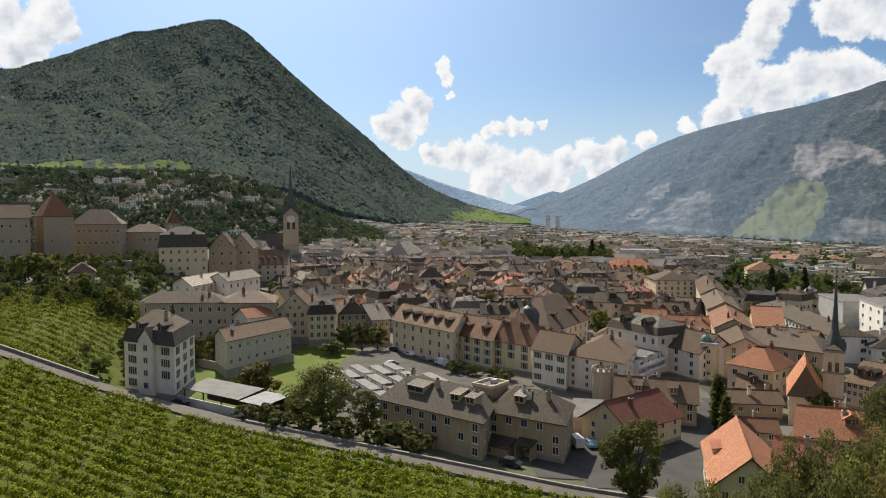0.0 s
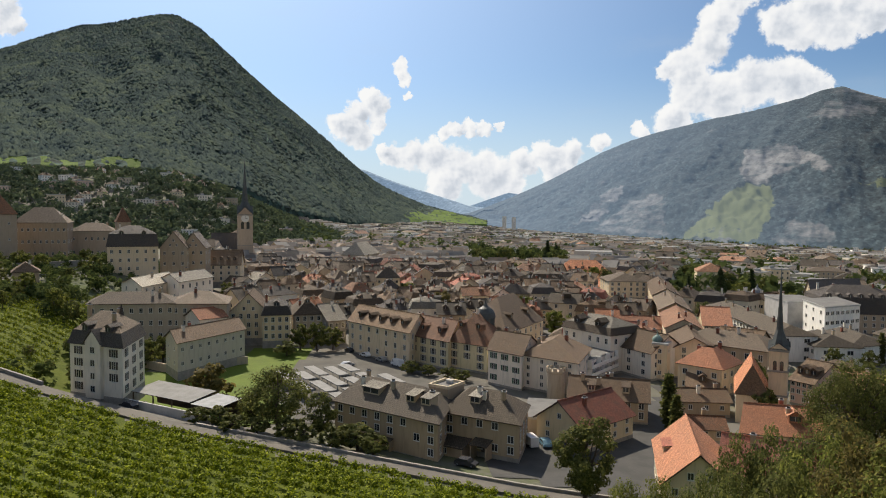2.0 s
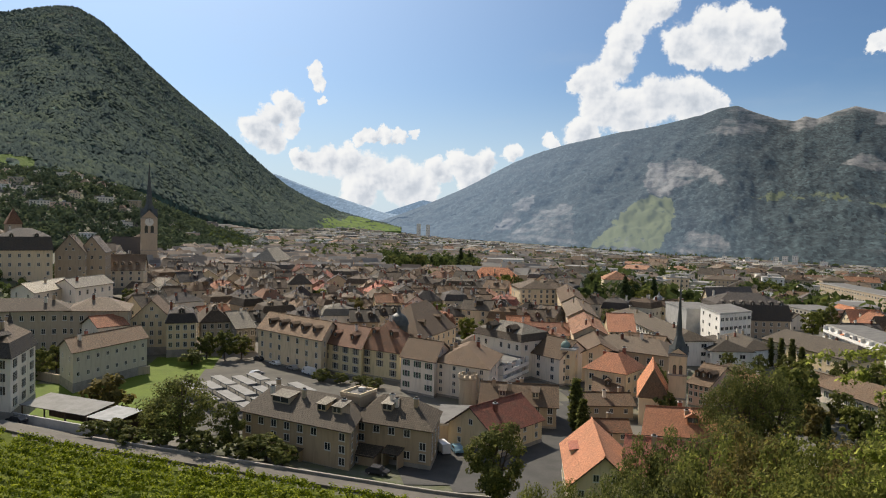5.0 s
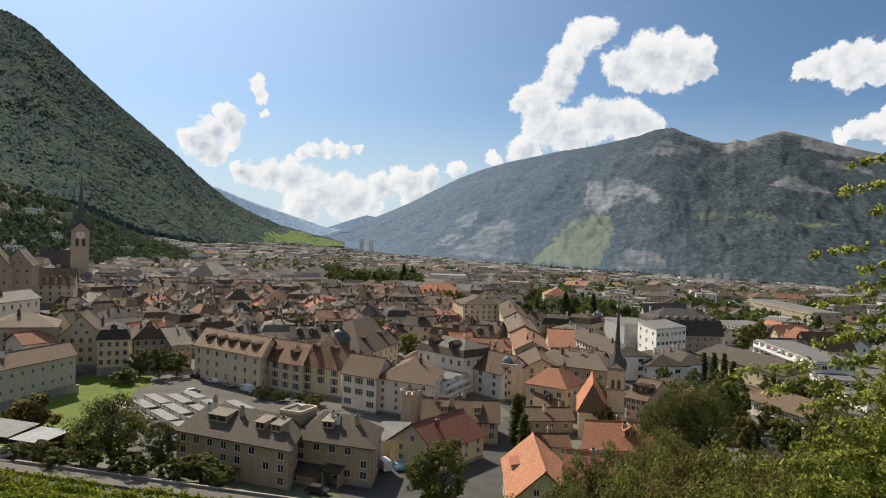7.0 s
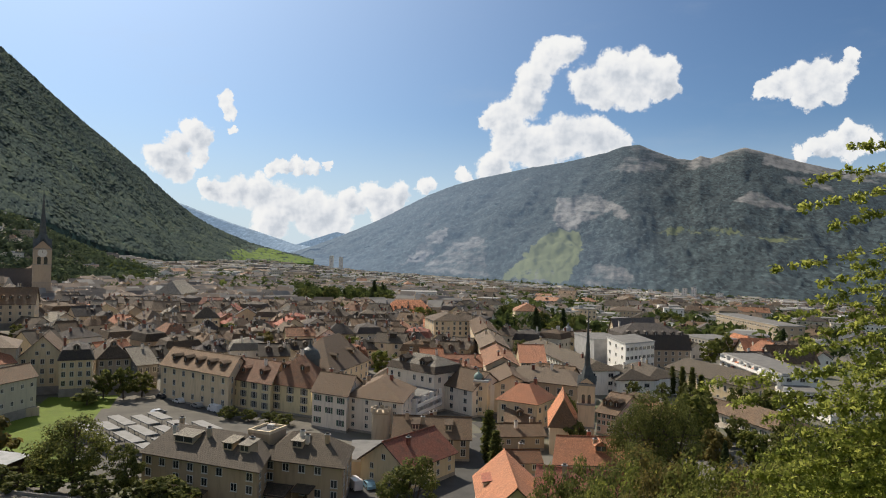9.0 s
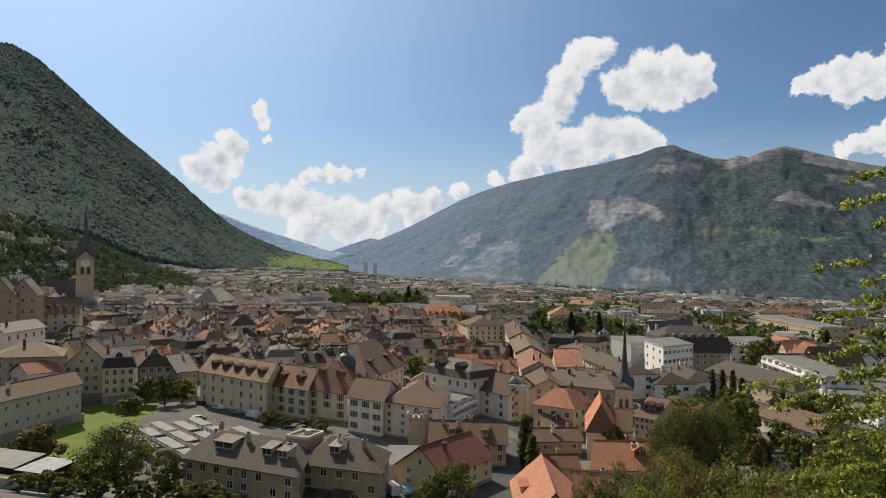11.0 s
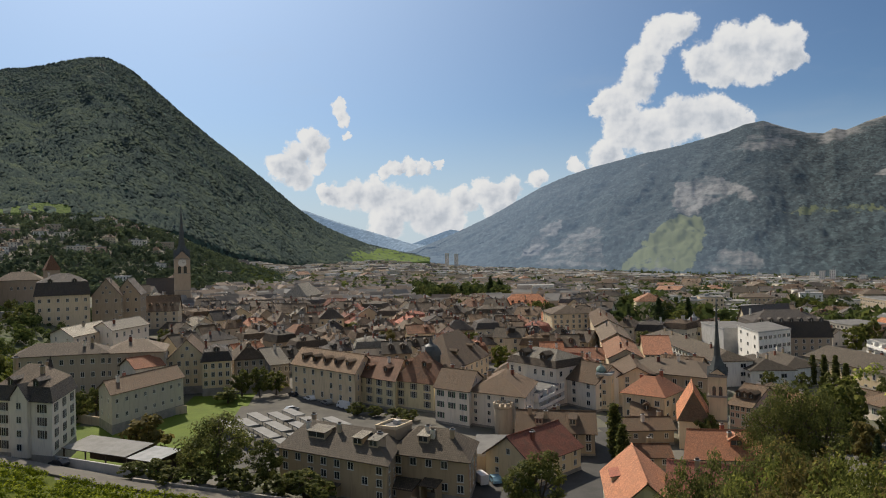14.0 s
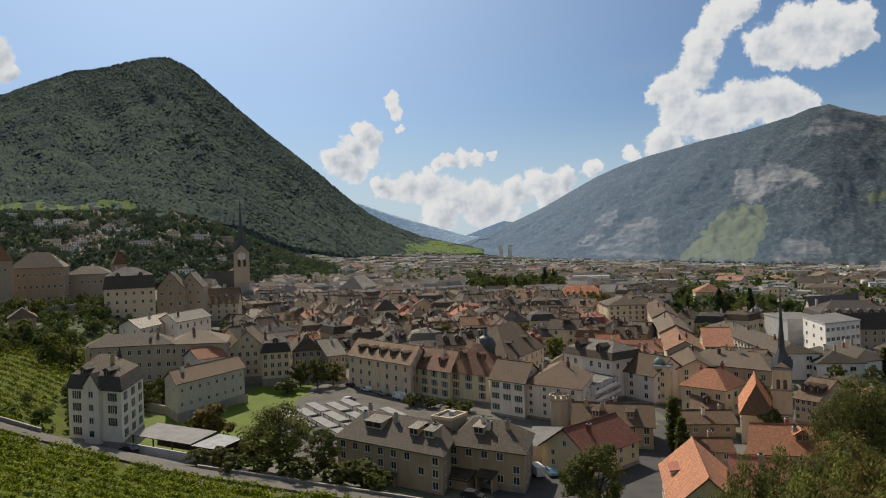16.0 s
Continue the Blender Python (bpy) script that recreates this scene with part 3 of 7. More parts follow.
LEFT_FOOT = [(-75, 2.6), (-32, 2.9), (-23, 3.0), (-17, 2.8), (-12.7, 1.8), (-8.3, 0.0), (-3.8, -0.9), (7, -0.95)]
LEFT_RIDGE_R = [(-75, 2300), (-17, 2450), (-5, 3000), (7, 3900)]
LEFT_FOOT_R = [(-75, 1350), (-23, 1350), (-12, 1400), (-5, 1900), (7, 3200)]
mountain("mountain_near", NEAR_MOUNTAIN, LEFT_RIDGE, LEFT_FOOT, LEFT_RIDGE_R, LEFT_FOOT_R, 60, 26, "steep dark wooded mountain with a rounded summit", meadow_masks, spurs=60, slant=-9)


RIGHT_RIDGE = [(5.0, -0.2), (7, 0.5), (9, 1.3), (12, 2.65), (14, 3.75), (16, 4.8), (18, 5.6), (20, 6.2), (22, 6.65), (24, 7.1), (27, 7.6), (30, 8.3), (31.2, 8.75), (32.5, 8.9), (33.6, 8.4), (35.3, 7.8),
               (36.4, 7.65), (37.0, 7.95), (37.8, 7.75), (39, 8.2), (40.1, 8.5), (41.4, 8.1), (42.4, 7.8), (44.2, 7.2), (46.5, 6.6), (60, 5.5), (85, 3.0)]
RIGHT_FOOT = [(5, -0.9), (10, -1.35), (18.7, -2.2), (24.6, -2.9), (33.2, -3.2), (43.9, -3.6), (85, -3.6)]


def patch(a, e, corners, soft=0.35):
    """1 inside a convex outline of (azimuth, elevation) corners, clockwise, with an uneven edge."""
    a, e = a + 0.35 * hills(a * 40, e * 40, 60, 0.3), e + 0.22 * hills(a * 40, e * 40, 45, 1.7)
    out = 1.0
    for (ax, ay), (bx, by) in zip(corners, corners[1:] + corners[:1]):
        d = math.hypot(bx - ax, by - ay)
        out = np.minimum(out, smooth(-soft / 2, soft / 2, ((e - ay) * (bx - ax) - (a - ax) * (by - ay)) / -d))
    return out


def cliff_masks(a, t):
    """Cliffs, scree gullies, rocky crest, pastures."""
    foot = np.interp(a, [p[0] for p in RIGHT_FOOT], [p[1] for p in RIGHT_FOOT])
    e = foot + (np.interp(a, [p[0] for p in RIGHT_RIDGE], [p[1] for p in RIGHT_RIDGE]) - foot) * t ** 0.92
    rock = 0.22 + 0.55 * smooth(0.90, 0.99, t) * smooth(30, 34, a)
    for corners, amount in (([(25.8, 3.0), (26.4, 4.6), (28.2, 4.9), (30.7, 4.5), (30.5, 3.4), (28.3, 2.5), (26.5, 2.2)], 0.66), ([(30.2, 3.9), (30.9, 4.0), (32.2, 2.9), (31.4, 2.7)], 0.55),
                            ([(13.5, -1.2), (15.9, 1.1), (17.5, 2.1), (17.8, 1.7), (15.9, -0.3)], 0.52), ([(14.8, -1.5), (19.1, 1.8), (20.7, 1.3), (20.9, -1.7)], 0.42),
                            ([(28.2, -2.1), (28.4, -1.1), (30.5, 0.1), (31.4, -0.6), (37.2, -0.8), (40.4, -1.7)], 0.56), ([(39.4, 4.3), (40.6, 5.0), (42.8, 4.5), (43.6, 3.8), (41.4, 3.8)], 0.62),
                            ([(42.6, 6.4), (45.3, 5.8), (46.6, 4.9), (43.5, 5.5)], 0.55), ([(30.1, 6.7), (31.6, 8.0), (32.9, 8.0), (35.0, 6.9), (32.9, 6.5)], 0.48), ([(35.8, 6.9), (37.0, 8.2), (38.0, 7.6), (37.6, 6.9)], 0.40),
                            ([(41.2, 7.2), (42.0, 8.6), (45.3, 7.3), (48.5, 5.7), (44.0, 6.5)], 0.6), ([(22.4, -2.6), (24.0, -0.9), (26.4, -1.2), (25.2, -2.6)], 0.48)):
        rock = rock + amount * patch(a, e, corners)
    meadow = 0.72 * patch(a, e, [(21.6, -2.0), (24.1, 0.5), (26.1, 2.1), (28.2, 2.2), (28.6, 0.3), (27.3, -2.1)], 0.4)
    meadow = meadow + 0.62 * patch(a, e, [(33.0, 2.2), (34.7, 2.5), (40.3, 2.3), (40.3, 1.8), (36.7, 1.8)]) + 0.62 * patch(a, e, [(40.3, 1.8), (44.4, 2.1), (44.4, 1.5), (41.8, 1.2)]) + 0.5 * patch(a, e, [(38.0, -0.2), (39.2, 0.3), (40.8, -0.1), (39.3, -0.5)])
    meadow = meadow + 0.32 * smooth(0.86, 1.0, t) * smooth(29, 31.5, a)
    return rock, meadow


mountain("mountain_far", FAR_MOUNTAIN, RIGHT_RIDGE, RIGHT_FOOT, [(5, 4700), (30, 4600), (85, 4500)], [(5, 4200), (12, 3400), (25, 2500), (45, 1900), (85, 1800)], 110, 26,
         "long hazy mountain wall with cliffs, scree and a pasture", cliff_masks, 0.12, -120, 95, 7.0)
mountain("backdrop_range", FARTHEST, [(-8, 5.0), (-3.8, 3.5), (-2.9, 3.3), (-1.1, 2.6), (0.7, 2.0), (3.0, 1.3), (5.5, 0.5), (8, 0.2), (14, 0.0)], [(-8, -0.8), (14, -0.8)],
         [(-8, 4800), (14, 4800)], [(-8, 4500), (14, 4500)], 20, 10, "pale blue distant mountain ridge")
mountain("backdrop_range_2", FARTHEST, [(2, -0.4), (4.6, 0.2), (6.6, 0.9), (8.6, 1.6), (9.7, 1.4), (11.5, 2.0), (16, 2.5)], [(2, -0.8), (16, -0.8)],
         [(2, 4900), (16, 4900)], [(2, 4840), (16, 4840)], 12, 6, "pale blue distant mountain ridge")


# ---- buildings ----
def window_mesh(w, h, mats=(FRAME, GLASS)):
    """A casement window: frame, mullion, sill and two panes, set against a wall at y = 0 and facing -y."""
    s = Shape()
    t = 0.10
    for x0, x1, z0, z1 in ((-w / 2 - t, w / 2 + t, -t, 0), (-w / 2 - t, w / 2 + t, h, h + t), (-w / 2 - t, -w / 2, 0, h), (w / 2, w / 2 + t, 0, h), (-0.04, 0.04, 0, h)):
        s.box(x0, x1, -0.07, 0.03, z0, z1, mats[0])
    s.box(-w / 2 - 0.16, w / 2 + 0.16, -0.16, 0.03, -t - 0.07, -t, mats[0])
    s.face([(-w / 2, -0.03, 0), (w / 2, -0.03, 0), (w / 2, -0.03, h), (-w / 2, -0.03, h)], mats[1])
    return s.mesh("window")


WINDOW = {size: window_mesh(*size) for size in ((1.0, 1.5), (1.2, 1.3), (1.7, 1.2), (0.8, 1.0), (1.1, 1.7))}


def shutter_mesh(w, h, mat):
    s = Shape()
    s.box(-w / 2, w / 2, -0.06, -0.005, 0, h, mat)
    for k in range(5):
        z = h * (k + 0.5) / 5
        s.box(-w / 2 + 0.05, w / 2 - 0.05, -0.075, -0.06, z - h * 0.07, z + h * 0.07, mat)
    return s.mesh("shutter")


SHUTTERS = {(h, mat.name): shutter_mesh(0.58, h, mat) for h in (1.5, 1.3, 1.2, 1.0, 1.7) for mat in (SHUTTER, SHUTTER_GREEN, SHUTTER_BROWN)}


def chimney_mesh(mat):
    s = Shape()
    s.box(-0.4, 0.4, -0.3, 0.3, -1.2, 1.5, mat)
    s.box(-0.5, 0.5, -0.4, 0.4, 1.5, 1.65, CONCRETE)
    s.box(-0.28, 0.28, -0.2, 0.2, 1.65, 1.95, DARK_TILE)
    return s.mesh("chimney")


CHIMNEYS = [chimney_mesh(m) for m in (WHITE, BEIGE, RED_TILE)]


def dormer_mesh(w, wall, roof, gable):
    s = Shape()
    s.box(-w / 2, w / 2, 0, 2.6, -0.6, 1.3, wall)
    s.face([(-w / 2 + 0.2, -0.02, 0.2), (w / 2 - 0.2, -0.02, 0.2), (w / 2 - 0.2, -0.02, 1.15), (-w / 2 + 0.2, -0.02, 1.15)], GLASS)
    s.box(-0.05, 0.05, -0.04, 0.0, 0.2, 1.15, FRAME)
    o = 0.25
    if gable:
        a, b, top = (-w / 2 - o, 1.25), (w / 2 + o, 1.25), 1.25 + w * 0.42
        s.face([(-w / 2, -0.01, 1.3), (w / 2, -0.01, 1.3), (0, -0.01, top - 0.1)], wall)
        for (x, z), sgn in ((a, 1), (b, -1)):
            p = [(x, -o, z), (0, -o, top), (0, 3.4, top), (x, 3.4, z)]
            q = [(u, v, t - 0.12) for u, v, t in p]
            s.face(p if sgn > 0 else p[::-1], roof, (0, 1, 0))
            s.face(q[::-1] if sgn > 0 else q, roof, (0, 1, 0))
            s.face([p[0], q[0], q[1], p[1]], WOOD)
    else:
        p = [(-w / 2 - o, -o, 1.3), (w / 2 + o, -o, 1.3), (w / 2 + o, 3.2, 1.95), (-w / 2 - o, 3.2, 1.95)]
        q = [(x, y, z - 0.14) for x, y, z in p]
        s.face(p, roof)
        s.face(q[::-1], roof)
        for k in range(4):
            j = (k + 1) % 4
            s.face([q[k], q[j], p[j], p[k]], WOOD)
    return s.mesh("dormer")


DORMERS = {}


def dormer_for(w, wall, roof, gable):
    key = (w, wall.name, roof.name, gable)
    if key not in DORMERS:
        DORMERS[key] = dormer_mesh(w, wall, roof, gable)
    return DORMERS[key]


def slab(s, pts, mat, under, thick=0.22):
    """A roof face with thickness."""
    n = (Vector(pts[1]) - Vector(pts[0])).cross(Vector(pts[-1]) - Vector(pts[0])).normalized() * thick
    low = [tuple(Vector(p) - n) for p in pts]
    s.face(pts, mat, Vector(pts[1]) - Vector(pts[0]))
    s.face(low[::-1], under)
    for k in range(len(pts)):
        j = (k + 1) % len(pts)
        s.face([low[k], low[j], pts[j], pts[k]], under)


def roof_shape(kind, w, d, e, rh, tile, over=0.6, top=None):
    """Roof over a w by d plan whose eaves stand at height e; the front faces -y. Also says how high the roof is at (x, y)."""
    s = Shape()
    x, y = w / 2 + over, d / 2 + over
    if kind == "gable":
        k = rh / (d / 2)
        z = e - k * over
        slab(s, [(-x, -y, z), (x, -y, z), (x, 0, e + rh), (-x, 0, e + rh)], tile, WOOD)
        slab(s, [(x, y, z), (-x, y, z), (-x, 0, e + rh), (x, 0, e + rh)], tile, WOOD)
        s.tube([(-x, 0, e + rh + 0.05), (x, 0, e + rh + 0.05)], [0.16, 0.16], 6, tile)
        at = lambda px, py: e + rh - k * abs(py)
    elif kind == "front":
        k = rh / (w / 2)
        z = e - k * over
        slab(s, [(-x, y, z), (-x, -y, z), (0, -y, e + rh), (0, y, e + rh)], tile, WOOD)
        slab(s, [(x, -y, z), (x, y, z), (0, y, e + rh), (0, -y, e + rh)], tile, WOOD)
        s.tube([(0, -y, e + rh + 0.05), (0, y, e + rh + 0.05)], [0.16, 0.16], 6, tile)
        at = lambda px, py: e + rh - k * abs(px)
    elif kind in ("hip", "pyramid"):
        r = max(0.0, w / 2 - d / 2 * (0.75 if w > d else 1)) if kind == "hip" else 0.0
        q = 0.0
        if kind == "hip" and d > w:
            r, q = 0.0, d / 2 - w / 2 * 0.75
        if kind == "hip" and abs(w - d) < 2:
            r = w * 0.12
        top = e + rh
        a, b = (-r, -q, top), (r, -q, top)
        c, f = (r, q, top), (-r, q, top)
        A, B, C, D = (-x, -y, e), (x, -y, e), (x, y, e), (-x, y, e)
        slab(s, [A, B, b, a] if r else [A, B, b], tile, WOOD)
        slab(s, [B, C, c, b] if q else [B, C, b], tile, WOOD)
        slab(s, [C, D, f, c] if r else [C, D, c], tile, WOOD)
        slab(s, [D, A, a, f] if q else [D, A, a], tile, WOOD)
        at = lambda px, py: e + rh * max(0.0, min(1 - (abs(py) - q) / (y - q), 1 - (abs(px) - r) / max(0.1, x - r)))
    elif kind == "mansard":
        lo, inset = rh * (0.62 if top is None else 0.45), 1.3
        A = [(-x, -y, e), (x, -y, e), (x, y, e), (-x, y, e)]
        B = [(-x + inset, -y + inset, e + lo), (x - inset, -y + inset, e + lo), (x - inset, y - inset, e + lo), (-x + inset, y - inset, e + lo)]
        r = max(0.3, (x - inset) - (y - inset) * 0.8)
        t = [(-r, 0, e + rh), (r, 0, e + rh)]
        for k in range(4):
            j = (k + 1) % 4
            slab(s, [A[k], A[j], B[j], B[k]], tile, WOOD)
        slab(s, [B[0], B[1], t[1], t[0]], top or tile, WOOD)
        slab(s, [B[1], B[2], t[1]], top or tile, WOOD)
        slab(s, [B[2], B[3], t[0], t[1]], top or tile, WOOD)
        slab(s, [B[3], B[0], t[0]], top or tile, WOOD)
        at = lambda px, py: e + lo * min(1, (y - abs(py)) / inset) + (rh - lo) * max(0, 1 - abs(py) / (y - inset))
    else:
        s.box(-w / 2 - 0.25, w / 2 + 0.25, -d / 2 - 0.25, d / 2 + 0.25, e, e + 0.5, CONCRETE, tile)
        s.box(-w / 2 + 0.2, w / 2 - 0.2, -d / 2 + 0.2, d / 2 - 0.2, e + 0.5, e + 0.52, tile)
        at = lambda px, py: e + 0.5
    return s, at


def wall_shape(kind, w, d, e, rh, wall, deep=3.0):
    s = Shape()
    s.box(-w / 2, w / 2, -d / 2, d / 2, -deep, e, wall)
    if kind == "gable":
        for x in (-w / 2, w / 2):
            p = [(x, -d / 2, e), (x, d / 2, e), (x, 0, e + rh - 0.3)]
            s.face(p if x > 0 else p[::-1], wall)
    if kind == "front":
        for y in (-d / 2, d / 2):
            p = [(-w / 2, y, e), (w / 2, y, e), (0, y, e + rh - 0.3)]
            s.face(p if y < 0 else p[::-1], wall)
    if wall not in (STONE,):
        s.box(-w / 2 - 0.06, w / 2 + 0.06, -d / 2 - 0.06, d / 2 + 0.06, -deep, 0.6, STONE)
    return s


def skewed(shape, skew, d):
    """Leans the plan sideways: many old plots are no right angles. The front stays where it is."""
    if skew:
        shape.v = [(x + skew * (y + d / 2), y, z) for x, y, z in shape.v]
    return shape


def house(name, x, y, z, turn, w, d, eave, kind, rh, wall, tile, label, category="house", floors=3, cols=4, side=3, win=(1.0, 1.5),
          shut=None, dormers=0, dormer_w=1.6, dormer_gable=True, chimneys=1, first=1.0, group="", seed=0, back=False, skew=0.0, dormer_tile=None, dormer_at=(), miss=0.05, top_tile=None):
    """A house with walls, roof, single windows, shutters, dormers and chimneys. Its front, of width w, faces -y before it is turned."""
    rnd = random.Random(seed or int(abs(x * 7 + y * 13)) + 1)
    h = thing(name, pose(x, y, z, 0, 0, turn), label, category, group)
    part("wall", skewed(wall_shape(kind, w, d, eave, rh, wall), skew, d), h)
    shape, at = roof_shape(kind, w, d, eave, rh, tile, top=top_tile)
    part("roof", skewed(shape, skew, d), h)
    lean, long = math.degrees(math.atan(skew)), d * math.hypot(1, skew)
    pitch = (eave - first) / max(floors, 1)
    faces = [(w, cols, pose(0, -d / 2, 0), True), (long, side, pose(w / 2 + skew * d / 2, 0, 0, 0, 0, 90 - lean), True), (long, side, pose(-w / 2 + skew * d / 2, 0, 0, 0, 0, -90 - lean), True)]
    world_turn = pose(x, y, z, 0, 0, turn)
    for width, count, m, _ in faces:
        out = world_turn @ m
        if (out.to_3x3() @ Vector((0, -1, 0))).dot(out.translation) > 0 and not back:
            continue
        for i in range(count):
            px = width * ((i + 0.5) / count - 0.5)
            for k in range(floors):
                if rnd.random() < miss:
                    continue
                here = m @ pose(px, 0, first + k * pitch + max(0.3, (pitch - win[1]) * 0.4))
                wd = part("window", WINDOW[win], h, m=here)
                if shut:
                    for sx in (-1, 1):
                        part("shutter", SHUTTERS[(win[1], shut.name)], wd, m=pose(sx * (win[0] / 2 + 0.41), 0, 0))
    if kind == "front":
        for k, n in ((0, 2), (1, 1)):
            for i in range(n):
                if rh > 3.2 + 2.2 * k:
                    part("window", WINDOW[(0.8, 1.0)], h, m=pose((i - (n - 1) / 2) * w * 0.24, -d / 2, eave + 0.5 + k * 2.4))
    if kind == "gable" and rh > 3:
        for sx, a in ((1, 90), (-1, -90)):
            part("window", WINDOW[(0.8, 1.0)], h, m=pose(sx * w / 2 + skew * d / 2, 0, eave + 0.6, 0, 0, a - lean))
    for i in range(dormers):
        px = w * ((i + 0.5) / dormers - 0.5) * 0.88
        py = -d / 2 + (0.6 if kind == "mansard" else d * 0.14)
        if kind == "front":
            py = -d * 0.2 + i * 3
        part("dormer", dormer_for(dormer_w, tile if dormer_gable else wall, dormer_tile or tile, dormer_gable), h, m=pose(px + skew * (py + d / 2), py, at(px, py) + 0.2))
    for f, wide in dormer_at:
        px, py = w * (f - 0.5), -d * 0.30
        part("dormer", dormer_for(wide, tile if dormer_gable else wall, dormer_tile or tile, dormer_gable), h, m=pose(px + skew * (py + d / 2), py, at(px, py) + 0.1))
    for i in range(chimneys):
        px, py = rnd.uniform(-0.4, 0.4) * w, rnd.choice((-1, 1)) * rnd.uniform(0.06, 0.2) * d
        part("chimney", rnd.choice(CHIMNEYS), h, m=pose(px + skew * (py + d / 2), py, at(px, py)))
    return h


house("apartment_house", 1.2, 141.8, 0.5, -39.6, 26.4, 14.0, 7.8, "hip", 4.2, BEIGE, OLD_TILE, "long beige apartment house with dark tiled hip roof and shed dormers", "house", dormer_at=((0.33, 4.4), (0.72, 2.1), (0.86, 2.1)), miss=0.3, dormer_tile=PALE_TILE, dormer_gable=False, floors=3, cols=8, side=3, win=(1.2, 1.3), chimneys=4, skew=-0.48)
house("apartment_house", 18.8, 138.8, 0.5, -33.9, 16.5, 13.0, 7.2, "hip", 4.0, BEIGE, OLD_TILE, "beige apartment wing with dark tiled hip roof and dormer", "house", dormer_at=((0.4, 2.2),), miss=0.25, dormer_tile=PALE_TILE, dormer_gable=False, floors=3, cols=5, side=3, win=(1.2, 1.3), chimneys=3, skew=-0.3)
old_villa = house("villa", -64.8, 167.7, 5.0, -25.8, 15.9, 14.5, 11.8, "mansard", 6.6, WHITE, DARK_TILE, "tall white villa with dark mansard roof and dark shutters", "villa", floors=4, cols=3, side=3, win=(1.1, 1.7), shut=SHUTTER_BROWN, dormers=2, top_tile=GREYBROWN_TILE, chimneys=3, skew=-0.58)
bay = Shape()
bay.box(-2.3, 2.3, -8.15, -7.25, 0.0, 12.6, WHITE)
bay.face([(-2.3, -8.15, 12.6), (2.3, -8.15, 12.6), (0, -8.15, 15.2)], WHITE)
for side in (-1, 1):
    bay.face([(side * 2.7, -8.5, 12.2), (0, -8.5, 15.5), (0, -4.2, 15.5), (side * 2.7, -4.2, 12.2)][::side], DARK_TILE)
bay = part("bay", bay, old_villa, "projecting middle bay with a small gable")
for k in range(4):
    part("window", WINDOW[(1.2, 1.3)], bay, m=pose(0, -8.16, 1.5 + 2.9 * k))
house("long_house", -59.3, 210.9, 2.0, 60.8, 26.7, 11.0, 8.9, "gable", 2.6, GREENISH, BROWN_TILE, "long pale house with brown tiled roof above the lawn", "house", floors=2, cols=8, side=2, win=(0.8, 1.0), chimneys=2, skew=0.55)
house("convent_wing", -88.8, 243.6, 3.0, 6.2, 27.0, 15.0, 13.4, "hip", 3.2, GREY, GREYBROWN_TILE, "long grey plastered institution with low tiled roof", "building", floors=3, cols=9, side=3, chimneys=2, skew=-0.15)
house("convent_wing", -66.7, 246.7, 3.0, 0.0, 18.3, 18.0, 13.2, "hip", 3.4, GREY, GREYBROWN_TILE, "grey plastered wing with low tiled roof", "building", floors=3, cols=6, side=3, chimneys=1, skew=-0.17)
house("white_block", -99.5, 278.3, 8.0, 79.3, 27.0, 16.0, 11.2, "gable", 2.4, WHITE, PALE_TILE, "white apartment block with pale low roof and balconies", "building", floors=3, cols=5, side=2, chimneys=1, skew=0.79)
house("white_block", -87.0, 282.5, 8.0, 72.2, 22.3, 16.0, 12.4, "gable", 2.4, WHITE, PALE_TILE, "white apartment block with pale low roof and balconies", "building", floors=3, cols=5, side=2, chimneys=2, skew=0.71)
house("castle_tower", -209.5, 380.0, 19.0, 46.6, 14.8, 15.0, 25.4, "pyramid", 13.0, BROWN_PLASTER, RUST_TILE, "square stone castle tower with a tall tiled pyramid roof", "tower", floors=3, cols=2, side=2, win=(0.8, 1.0), chimneys=0)
house("castle_wing", -199.5, 409.5, 19.0, 16.0, 26.0, 22.0, 20.7, "hip", 8.5, BROWN_PLASTER, GREYBROWN_TILE, "long castle wing with weathered tiled hip roof", "building", floors=3, cols=9, side=4, win=(1.0, 1.5), chimneys=1)
house("castle_house", -232.7, 383.5, 19.0, 39.1, 13.5, 22.0, 19.9, "hip", 6.5, GREY, BROWN_TILE, "grey castle house with rows of windows and brown roof", "house", floors=4, cols=6, side=3, chimneys=2)
house("castle_hall", -223.0, 360.3, 20.0, 31.8, 20.6, 20.0, 24.2, "gable", 7.0, GREY, BROWN_TILE, "large dark-roofed hall behind the castle", "building", floors=3, cols=6, side=2, chimneys=1)
house("castle_house", -182.1, 432.7, 18.0, 15.0, 22.6, 18.0, 16.7, "hip", 4.6, BROWN_PLASTER, GREYBROWN_TILE, "lower castle house with tiled roof", "house", floors=2, cols=7, side=3, chimneys=3)
house("gate_tower", -164.9, 431.2, 18.0, 30.8, 7.2, 8.0, 21.9, "pyramid", 9.0, BROWN_PLASTER, RUST_TILE, "small tower with dark pointed roof", "tower", floors=2, cols=1, side=1, win=(0.8, 1.0), chimneys=0)
house("garden_house", -143.5, 279.7, 15.0, 27.2, 8.8, 12.0, 8.4, "hip", 3.6, BROWN_PLASTER, BROWN_TILE, "small garden house with tiled roof below the castle", "house", floors=1, cols=3, side=2, win=(0.8, 1.0), chimneys=1)
house("town_mansion", -132.1, 357.7, 12.0, 20.3, 22.5, 20.0, 17.4, "mansard", 10.0, CREAM, DARK_TILE, "tall cream mansion with stepped gable and dark mansard roof", "building", floors=4, cols=6, side=3, dormers=2, chimneys=1)
